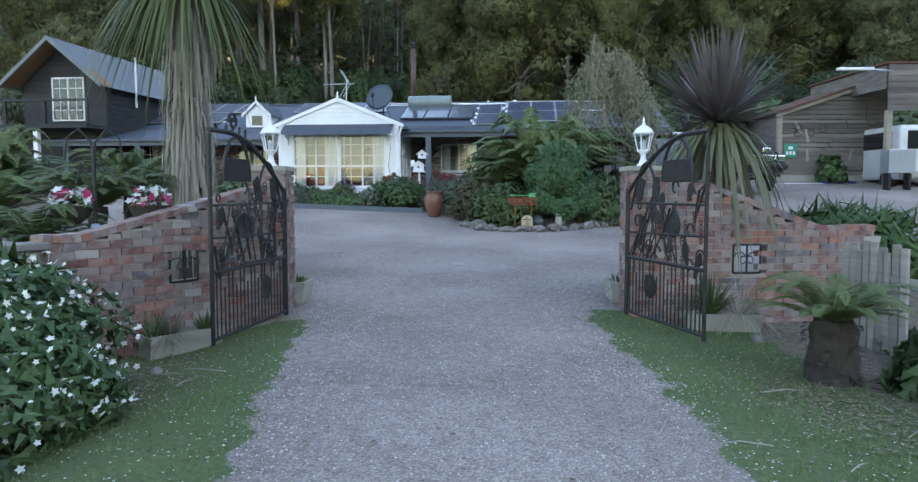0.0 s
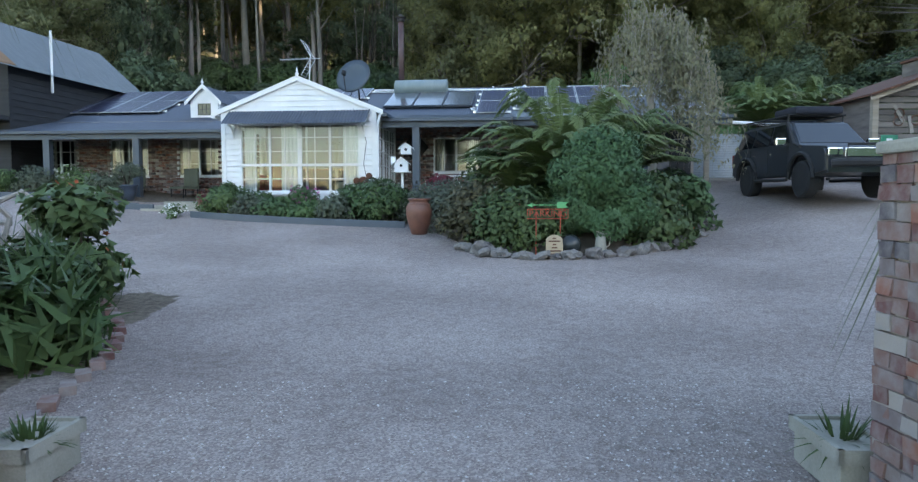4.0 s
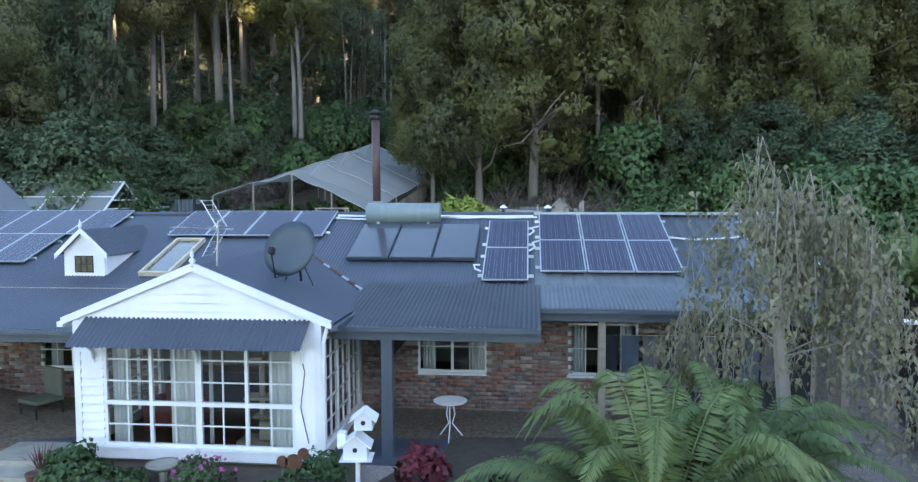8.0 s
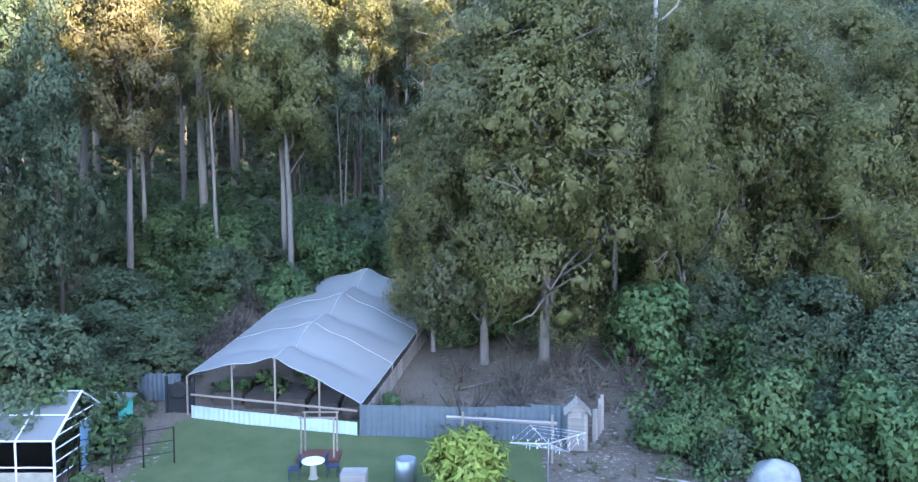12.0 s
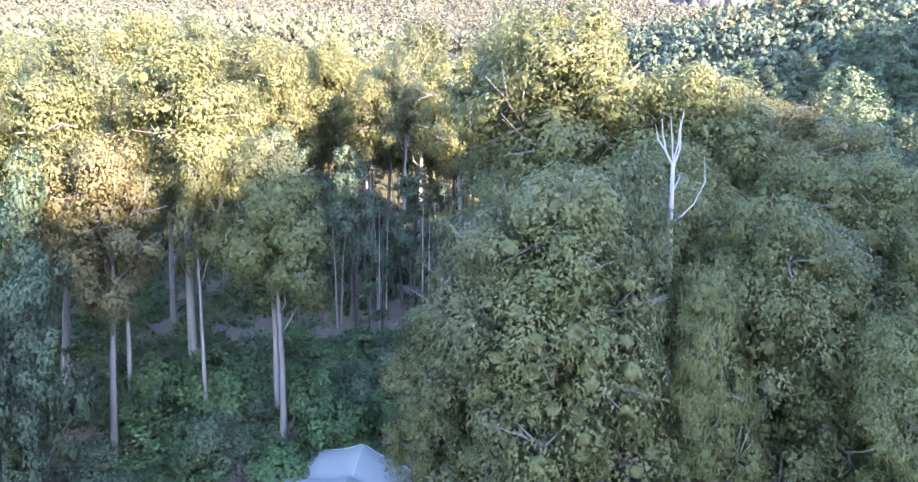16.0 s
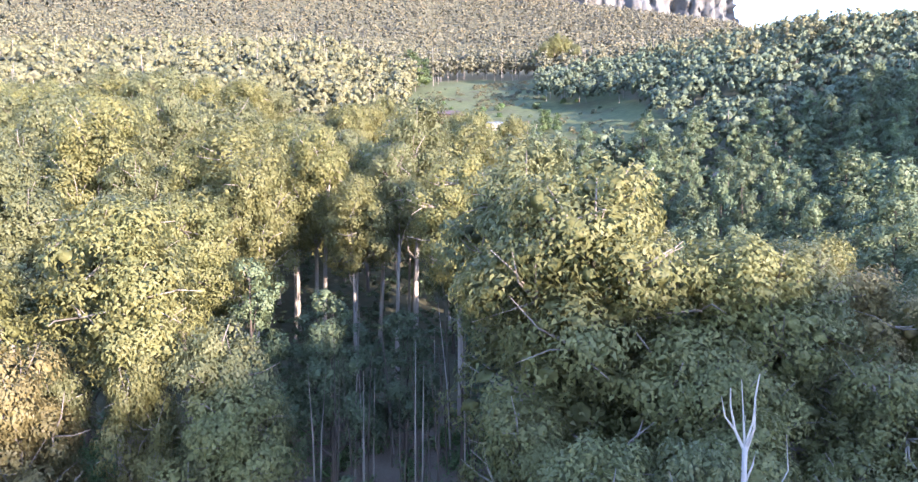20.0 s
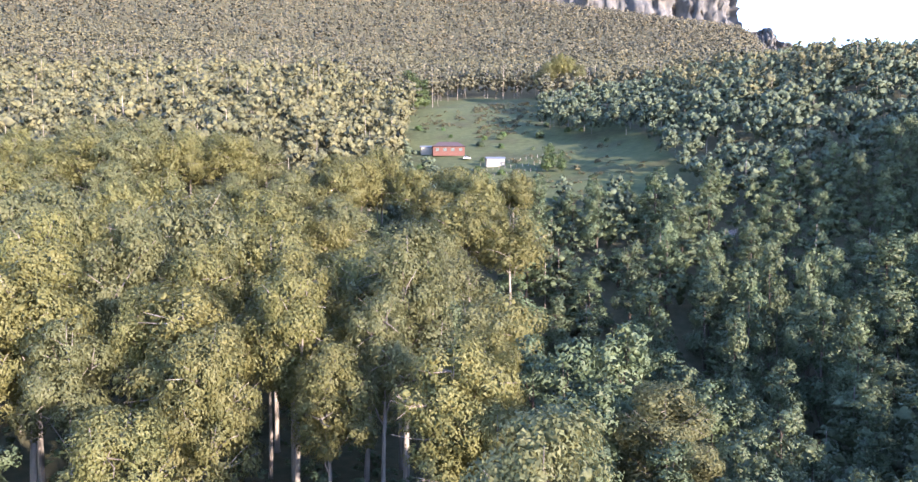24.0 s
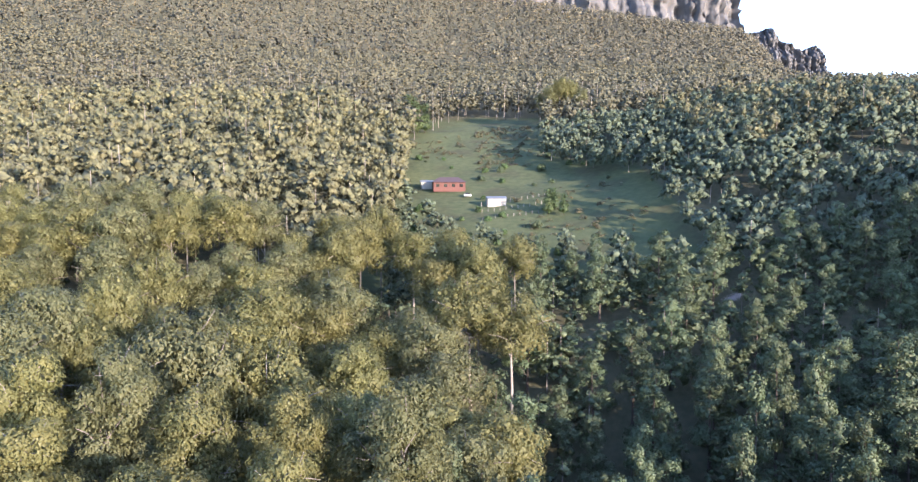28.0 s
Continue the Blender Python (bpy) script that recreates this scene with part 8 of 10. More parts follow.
# bed below the sunroom
soft_shrub("chrysanthemum", -4.0, 24.7, 0.95, 0.75, SHRUBDARK, "round chrysanthemum bush full of magenta flowers", n=16, per=120, leaf=0.05, wid=0.016, seed=183, flower=M_FLPINK, fl_n=260, fl_r=0.035, z=1.2)
soft_shrub("herb_clump", -3.2, 24.0, 0.75, 0.5, leaf_mat("bright_herb", (0.055, 0.14, 0.03), (0.08, 0.18, 0.04), scale=2), "round bright green fine-leaved herb", n=16, per=190, leaf=0.06, wid=0.008, seed=184, z=1.1)
for i, (x, y, s, h) in enumerate(((-5.9, 24.7, 1.0, 0.65), (-5.2, 24.5, 0.9, 0.5), (-4.7, 24.1, 0.7, 0.35), (-2.5, 23.7, 0.9, 0.7), (-2.0, 24.4, 1.0, 0.9), (-3.6, 23.75, 0.6, 0.3), (-6.3, 25.2, 0.8, 0.6))):
    soft_shrub("garden_shrub", x, y, s, h, SHRUB if i % 2 else SHRUBDARK, "leafy green bed plant below the sunroom", n=14, per=80, leaf=0.07, wid=0.022, seed=190 + i, z=gz(x, y) + 0.08, group="bed plants below the sunroom")
for i, (x, y, s, h) in enumerate(((-5.9, 23.9, 1.0, 0.6), (-5.1, 23.5, 1.0, 0.5), (-4.4, 23.2, 0.9, 0.4), (-3.6, 22.9, 0.8, 0.35), (-2.8, 22.7, 1.0, 0.6), (-2.2, 22.6, 1.1, 0.8), (-1.6, 22.3, 1.2, 1.0), (-1.9, 23.3, 1.2, 1.0), (-2.7, 23.3, 0.8, 0.5), (-4.3, 23.9, 0.8, 0.4), (-5.6, 24.3, 0.9, 0.5))):
    soft_shrub("border_plant", x, y, s, h, (SHRUB, MATS["sage_leaf"], SHRUBDARK)[i % 3], "loose green border plant with small pale flowers", n=14, per=60, leaf=0.07, wid=0.02, seed=290 + i, z=gz(x, y) + 0.06, flower=M_FLWHITE, fl_n=14 if i > 3 else 0, fl_r=0.018, group="border plants")
soft_shrub("white_daisy", -6.95, 23.45, 0.55, 0.4, SHRUB, "small round daisy bush covered in white flowers", n=12, per=90, leaf=0.05, wid=0.012, seed=198, flower=M_FLWHITE, fl_n=170, fl_r=0.03)
for i, (x, y, s, h, fl) in enumerate(((-11.8, 26.0, 1.2, 0.6, 0), (-10.7, 26.1, 1.2, 0.8, 60), (-9.9, 25.9, 1.0, 0.7, 60), (-12.8, 26.2, 1.2, 0.5, 0))):
    soft_shrub("garden_shrub", x, y, s, h, MATS["sage_leaf"] if i % 2 == 0 else SHRUB, "low bed shrub before the west verandah", n=16, per=90, leaf=0.06, wid=0.014, seed=200 + i, flower=M_FLWHITE, fl_n=fl, fl_r=0.03, group="west bed shrubs", z=gz(x, y) + 0.05)
grass_plant("flax", -7.0, 25.6, 1.35, 40, 0.55, 0.018, leaf_mat("red_flax", (0.18, 0.06, 0.06), (0.12, 0.05, 0.05), scale=2), "red-leaved flax beside the steps", 205, 0.3, 0.8)

# weeping tree behind the island
weep = thing("weeping_tree", pose(4.95, 24.3, gz(4.95, 24.3)) @ Matrix.Diagonal((1.25, 1.1, 1.06, 1)), "small weeping tree with thinning grey-brown leaves", "tree")
rng = np.random.default_rng(210)
bm = bmesh.new()
tube(bm, [(0, 0, 0), (0.1, 0, 1.4), (0, 0.05, 2.8), (0.1, 0, 4.6)], [0.11, 0.09, 0.07, 0.02], 7)
ends = []
for k in range(24):
    a, z0 = rng.uniform(0, 6.283), rng.uniform(2.0, 4.3)
    r = rng.uniform(0.6, 1.8) * (1 - 0.2 * (z0 - 2) / 2.3)
    top = Vector((r * 0.6 * math.cos(a), r * 0.6 * math.sin(a), z0 + rng.uniform(0.4, 1.1)))
    e_ = Vector((r * math.cos(a), r * math.sin(a), z0 - 0.1))
    tube(bm, [(0.05, 0, z0), top.lerp(Vector((0.05, 0, z0)), 0.4), top, e_], [0.016, 0.012, 0.008, 0.004], 5)
    for j in range(13):
        q = top.lerp(e_, rng.uniform(0, 1)) + Vector(rng.normal(size=3)) * 0.15
        L = rng.uniform(0.5, 1.4)
        ends.append((q, L))
for q, L in ends:
    tube(bm, [q, q + Vector((rng.normal() * 0.08, rng.normal() * 0.08, -L * 0.5)), q + Vector((rng.normal() * 0.1, rng.normal() * 0.1, -L))], [0.006, 0.004, 0.002], 4)
part("trunk", bm, M_BARK, weep, "pale slender trunk with hanging twigs")
P = np.concatenate([np.array([(q.x, q.y, q.z)]) + np.stack([rng.normal(size=26) * 0.08, rng.normal(size=26) * 0.08, -rng.uniform(0, L, 26)], -1) for q, L in ends])
V, F = quads(rng, P, 0.095, 0.026, 1.2)
fast("leaves", V, F, leaf_mat("grey_brown_leaf", (0.215, 0.185, 0.130), (0.150, 0.155, 0.088), scale=2), weep)

# ---- ornaments ----
pot = thing("urn", pose(-0.73, 20.75, gz(-0.73, 20.75)) @ Matrix.Scale(0.92, 4), "large glazed terracotta urn on the gravel", "urn")
part("body", lathe(bmesh.new(), [(0.16, 0), (0.18, 0.03), (0.25, 0.25), (0.30, 0.48), (0.29, 0.62), (0.22, 0.72), (0.23, 0.76), (0.26, 0.79), (0.25, 0.81), (0.20, 0.80), (0.18, 0.70)], 32), M_TERRA, pot, smooth=True)
part("rim_band", lathe(bmesh.new(), [(0.245, 0.66), (0.262, 0.67), (0.255, 0.69), (0.24, 0.695)], 32), M_TERRA, pot, smooth=True)
part("soil", lathe(bmesh.new(), [(0.0, 0.74), (0.19, 0.74), (0.19, 0.745), (0.0, 0.75)], 20), M_SOIL, pot)
bh = thing("birdhouse", pose(-1.32, 23.8, 1.2), "white wooden double birdhouse on a post", "birdhouse")
part("post", tb([(0, 0, 0), (0, 0, 1.05)], 0.035, 10), M_WHITE, bh)
for x, z, w, h in ((-0.02, 1.05, 0.17, 0.34), (0.10, 1.48, 0.13, 0.26)):
    part("box", prism(bmesh.new(), [(x - w, -0.14, z), (x + w, -0.14, z), (x + w, -0.14, z + h * 0.62), (x, -0.14, z + h), (x - w, -0.14, z + h * 0.62)], (0, 0.28, 0)), M_WHITE, bh)
    for s in (-1, 1):
        part("roof", prism(bmesh.new(), [(x, -0.18, z + h + 0.02), (x + s * (w + 0.06), -0.18, z + h * 0.55), (x + s * (w + 0.06), -0.18, z + h * 0.55 - 0.02), (x, -0.18, z + h)], (0, 0.36, 0)), M_WHITE, bh)
    part("entrance", lathe(bmesh.new(), [(0.035, 0), (0.035, 0.006)], 14), M_BLACK, bh).matrix_basis = pose(x, -0.140, z + h * 0.42, 90)
part("perch_box", bx(-0.28, -0.16, -0.1, 0.08, 1.2, 1.42, 0.01), M_WHITE, bh)
part("base_tray", bx(-0.24, 0.22, -0.18, 0.18, 1.03, 1.05), M_WHITE, bh)
orn = thing("garden_ornament", pose(-2.35, 24.2, 1.15), "rusty three-disc metal garden ornament on a rod", "ornament")
part("rod", tb([(0, 0, 0), (0, 0, 0.75)], 0.012, 6), M_RUST, orn)
for x, z, r in ((0, 0.86, 0.13), (-0.17, 0.88, 0.085), (0.15, 1.0, 0.085)):
    part("disc", lathe(bmesh.new(), [(r, -0.01), (r, 0.01)], 20), M_RUST, orn).matrix_basis = pose(x, 0, z, 90)
ball = thing("glazed_sphere", pose(2.02, 18.22, 0.80), "dark glazed garden sphere among the stones", "ornament")
bm = bmesh.new()
bmesh.ops.create_uvsphere(bm, u_segments=24, v_segments=14, radius=0.19)
part("sphere", bm, mat("black_glaze", (0.02, 0.025, 0.025), (0.03, 0.035, 0.035), rough=0.2), ball, smooth=True)
can = thing("watering_jug", pose(2.55, 18.25, 0.68), "weathered white enamel jug beside the stump", "jug")
part("body", lathe(bmesh.new(), [(0.10, 0), (0.11, 0.02), (0.09, 0.2), (0.07, 0.32), (0.08, 0.36)], 16), M_CONC, can, smooth=True)
part("handle", tb([(0.08, 0, 0.32), (0.17, 0, 0.28), (0.15, 0, 0.12), (0.10, 0, 0.08)], 0.012, 6), M_CONC, can)

# PARKING sign: cut letters in a rusty frame under a green arrow
sg = thing("parking_sign", pose(1.62, 18.15, gz(1.62, 18.15), 0, 0, 4), "orange-red cut-metal PARKING sign with a green arrow", "sign")
M_SIGN = mat("orange_red_paint", (0.42, 0.075, 0.035), (0.30, 0.06, 0.03), rough=0.6)
for x in (-0.20, 0.22):
    part("leg", tb([(x, 0, -0.05), (x, 0, 0.80)], 0.011, 6), M_SIGN, sg)
bm = bmesh.new()
for q in (((-0.35, 0, 0.66), (0.35, 0, 0.66)), ((-0.35, 0, 0.82), (0.35, 0, 0.82)), ((-0.35, 0, 0.66), (-0.35, 0, 0.82)), ((0.35, 0, 0.66), (0.35, 0, 0.82))):
    tube(bm, q, 0.008, 5)
part("frame", bm, M_SIGN, sg)
M_ARROW = mat("green_paint", (0.12, 0.42, 0.16), (0.08, 0.32, 0.12), rough=0.5)
part("arrow", prism(bmesh.new(), [(-0.28, -0.004, 0.885), (0.16, -0.004, 0.885), (0.16, -0.004, 0.84), (0.36, -0.004, 0.845), (0.30, -0.004, 0.895), (0.36, -0.004, 0.945), (0.16, -0.004, 0.945), (0.16, -0.004, 0.90), (-0.28, -0.004, 0.90)], (0, 0.008, 0)), M_ARROW, sg, "pale green arrow")
part("arrow_point", prism(bmesh.new(), [(-0.36, -0.004, 0.893), (-0.26, -0.004, 0.93), (-0.28, -0.004, 0.893), (-0.26, -0.004, 0.855)], (0, 0.008, 0)), M_ARROW, sg)


def words(text, size, material, parent, m, depth=0.004):
    c = bpy.data.curves.new("lettering", "FONT")
    c.body, c.size, c.extrude, c.align_x, c.align_y = text, size, depth, "CENTER", "CENTER"
    c.materials.append(material)
    o = new("lettering", c)
    o.parent, o.matrix_basis = parent, m
    return o


words("PARKING", 0.155, M_SIGN, sg, pose(0, -0.004, 0.742, 90))
ws = thing("timber_plaque", pose(1.72, 17.98, gz(1.72, 18.0), -8, 0, 4), "small shaped wooden plaque with faded writing", "sign")
part("board", prism(bmesh.new(), [(-0.15, -0.012, 0), (0.15, -0.012, 0), (0.14, -0.012, 0.33), (0.10, -0.012, 0.37), (0.04, -0.012, 0.40), (-0.04, -0.012, 0.40), (-0.10, -0.012, 0.37), (-0.14, -0.012, 0.33)], (0, 0.024, 0)), mat("pale_pine", (0.46, 0.36, 0.24), (0.38, 0.29, 0.19), stretch=(1, 1, 5), scale=4), ws)
for k, (w, z) in enumerate(((0.03, 0.34), (0.10, 0.29), (0.03, 0.235), (0.05, 0.18), (0.11, 0.125), (0.11, 0.07))):
    part("text_bar", bx(-w, w, -0.016, -0.013, z - 0.012, z + 0.012), M_RUST, ws)
for x, y, r, h, col, nm in ((-9.3, 26.2, 0.26, 0.45, "bluepot", "blue-grey glazed pot with a bushy plant"), (-0.45, 24.5, 0.2, 0.42, "tealpot", "teal glazed pot beside the sunroom"), (-6.75, 25.0, 0.14, 0.25, "terra", "small terracotta pot by the steps")):
    pm = M_TERRA if col == "terra" else mat(col, (0.055, 0.075, 0.11) if col == "bluepot" else (0.03, 0.12, 0.14), rough=0.35)
    pt = thing("plant_pot", pose(x, y, gz(x, y) + (0.0 if col != "tealpot" else 0.12)), nm, "pot")
    part("body", lathe(bmesh.new(), [(r * 0.62, 0), (r * 0.9, h * 0.5), (r, h * 0.9), (r * 1.08, h * 0.92), (r * 1.08, h), (r * 0.9, h), (r * 0.85, h * 0.85)], 24), pm, pt, smooth=True)
    part("soil", lathe(bmesh.new(), [(0, h * 0.88), (r * 0.9, h * 0.88), (r * 0.9, h * 0.9), (0, h * 0.9)], 16), M_SOIL, pt)
soft_shrub("potted_shrub", -9.3, 26.2, 0.9, 0.75, MATS["sage_leaf"], "bushy grey-green shrub in a blue pot", n=14, per=100, leaf=0.06, wid=0.012, seed=222, z=gz(-9.3, 26.2) + 0.4)
bb = thing("bird_bath", HM @ pose(-0.35, -0.55, 1.15), "weathered stone bird bath", "bird bath")
part("bowl", lathe(bmesh.new(), [(0.08, 0.40), (0.2, 0.44), (0.27, 0.50), (0.27, 0.52), (0.22, 0.49), (0.02, 0.46)], 20), M_CONC, bb, smooth=True)
part("stem", lathe(bmesh.new(), [(0.15, 0), (0.15, 0.05), (0.07, 0.1), (0.06, 0.3), (0.09, 0.42)], 16), M_CONC, bb, smooth=True)

# ---- loose cover on the ground by the gate ----
rng = np.random.default_rng(410)
P = np.stack([rng.uniform(-4.2, 4.6, 30000), rng.uniform(2.6, 9.2, 30000)], -1)
lm = lawn_mask(P[:, 0], P[:, 1])
P = P[rng.uniform(size=len(P)) < lm * 0.95]
Z = ground_z(P[:, 0], P[:, 1])
h = rng.uniform(0.015, 0.05, len(P))[:, None]
tip = np.stack([P[:, 0] + rng.normal(size=len(P)) * 0.02, P[:, 1] + rng.normal(size=len(P)) * 0.02, Z], -1) + np.array((0, 0, 1.0)) * h
wv = rng.normal(size=(len(P), 2)) * 0.004
b0 = np.stack([P[:, 0] - wv[:, 0], P[:, 1] - wv[:, 1], Z - 0.004], -1)
b1 = np.stack([P[:, 0] + wv[:, 0], P[:, 1] + wv[:, 1], Z - 0.004], -1)
V = np.stack([b0, b1, tip], 1).reshape(-1, 3)
tagged(fast("lawn_grass", V, np.arange(len(V)).reshape(-1, 3), leaf_mat("lawn_blade", (0.085, 0.15, 0.045), (0.17, 0.21, 0.085), scale=1.2)), "short mown green lawn grass beside the gate", "grass", kind="stuff")


def flakes(name, P, size, material, label, cat, lift=0.006, thick=0.5, flat=0.7):
    """Small rough pieces strewn on the ground."""
    n = len(P)
    base = np.array([(1, 0, 0), (-0.5, 0.8, 0), (-0.6, -0.75, 0), (0.1, 0.1, thick), (0, 0, -thick)])
    T = np.array([(0, 1, 3), (1, 2, 3), (2, 0, 3)])
    a, s = rng.uniform(0, 6.28, n), size * rng.uniform(0.5, 1.4, n)
    ca, sa = (np.cos(a) * s)[:, None], (np.sin(a) * s)[:, None]
    V = np.stack([base[None, :4, 0] * ca - base[None, :4, 1] * sa + P[:, :1], base[None, :4, 0] * sa + base[None, :4, 1] * ca + P[:, 1:2],
                  base[None, :4, 2] * s[:, None] * flat + (ground_z(P[:, 0], P[:, 1]) + lift)[:, None]], -1).reshape(-1, 3)
    F = (T[None] + (np.arange(n) * 4)[:, None, None]).reshape(-1, 3)
    return tagged(fast(name, V, F, material), label, cat, kind="stuff")


P = np.stack([rng.uniform(-2.6, 2.8, 26000), 2.4 + 9 * rng.uniform(size=26000) ** 1.3], -1)
gm_ = gravel_mask(P[:, 0], P[:, 1]) * (1 - lawn_mask(P[:, 0], P[:, 1]))
edge = np.abs(np.abs(P[:, 0]) - 1.45) < 0.45
P = P[(rng.uniform(size=len(P)) < gm_ * np.where(edge, 0.95, 0.35))]
flakes("gravel_stones", P, 0.010, mat("loose_gravel", (0.30, 0.26, 0.24), (0.52, 0.48, 0.45), rough=0.9, scale=30, fine=80, bump=0, rnd=0.45, island=True), "loose pinkish-grey gravel stones on the drive", "gravel", thick=0.9)
P = np.concatenate([np.stack([rng.uniform(-4.0, -1.4, 1100), rng.uniform(3.0, 8.6, 1100)], -1), np.stack([rng.uniform(1.4, 4.2, 1100), rng.uniform(3.0, 9.0, 1100)], -1)])
flakes("fallen_petals", P, 0.009, M_FLWHITE, "fallen white petals on the lawn", "petals", lift=0.03, thick=0.15)
P = np.concatenate([np.stack([rng.normal(size=1500) * 0.5 - 3.05, rng.normal(size=1500) * 0.7 + 6.2], -1), np.stack([rng.normal(size=2200) * 0.55 + 3.35, rng.normal(size=2200) * 0.8 + 5.7], -1), np.stack([rng.uniform(-2.3, 2.3, 260), rng.uniform(2.6, 9, 260)], -1)])
flakes("leaf_litter", P, 0.02, mat("leaf_litter", (0.13, 0.095, 0.06), (0.22, 0.17, 0.12), rough=0.95, scale=20, bump=0, rnd=0.4, island=True), "brown leaf litter by the gate walls", "leaf litter", lift=0.012, thick=0.2)
for k in range(16):
    x, y = (rng.normal() * 0.5 - 2.9, rng.normal() * 0.5 + 6.4) if k % 2 else (rng.normal() * 0.5 + 3.0, rng.normal() * 0.8 + 5.2)
    a, L = rng.uniform(0, 3.14), rng.uniform(0.12, 0.5)
    tw = thing("fallen_twig", pose(x, y, gz(x, y) + 0.02, 0, 0, math.degrees(a)), "thin dry twig fallen on the lawn", "twig", "fallen twigs")
    part("stick", tb([(0, 0, 0), (L * 0.5, rng.normal() * 0.03, 0.012), (L, 0, 0.004)], [0.006, 0.005, 0.002], 5), M_GREYWOOD, tw)
# ---- the car ----


def arch(cy, r, z0, n=9, flip=False):
    a = [(cy - r * math.cos(math.pi * k / n), z0 + r * math.sin(math.pi * k / n)) for k in range(n + 1)]
    return a


car = thing("four_wheel_drive", pose(8.55, 23.25, gz(8.5, 23.2), 0, 0, 1.5), "dark grey four-wheel-drive wagon with roof rack", "car")
zc = 0.42
side = [(-2.38, 0.55)] + [(-2.38, 0.98), (-2.30, 1.10), (-1.05, 1.20), (2.30, 1.22), (2.42, 1.0), (2.42, 0.55)]
low = [(2.05, 0.50)] + arch(1.42, 0.50, 0.48)[::-1] + [(0.85, 0.48), (-0.80, 0.48)] + arch(-1.38, 0.50, 0.48)[::-1] + [(-1.95, 0.50)]
bm = bmesh.new()
prism(bm, [(-0.90, y, z) for y, z in side + low], (1.80, 0, 0))
bmesh.ops.bevel(bm, geom=[e for e in bm.edges if abs(e.verts[0].co.x - e.verts[1].co.x) < 0.01 and abs(e.verts[0].co.x) > 0.8], offset=0.05, segments=2, affect="EDGES")
part("body", bm, M_CARPAINT, car)
bm = bmesh.new()
ring0 = [(-0.86, -1.05, 1.20), (0.86, -1.05, 1.20), (0.86, 2.32, 1.22), (-0.86, 2.32, 1.22)]
ring1 = [(-0.70, -0.35, 1.80), (0.70, -0.35, 1.80), (0.70, 2.12, 1.83), (-0.70, 2.12, 1.83)]
a = [bm.verts.new(p_) for p_ in ring0]
b = [bm.verts.new(p_) for p_ in ring1]
for k in range(4):
    bm.faces.new((a[k], a[(k + 1) % 4], b[(k + 1) % 4], b[k]))
bm.faces.new(b)
bm.faces.new(a[::-1])
bmesh.ops.bevel(bm, geom=[e for e in bm.edges if min(e.verts[0].co.z, e.verts[1].co.z) > 1.3 or abs(e.verts[0].co.z - e.verts[1].co.z) > 0.3], offset=0.07, segments=3, affect="EDGES")
bmesh.ops.recalc_face_normals(bm, faces=bm.faces)
part("cabin", bm, M_CARPAINT, car)
M_TINT = mat("tinted_glass", (0.010, 0.012, 0.014), (0.016, 0.018, 0.02), rough=0.06, coat=0.8, bump=0)


def slab(pts, d, material, name, parent, label=""):
    return part(name, prism(bmesh.new(), pts, d), material, parent, label)


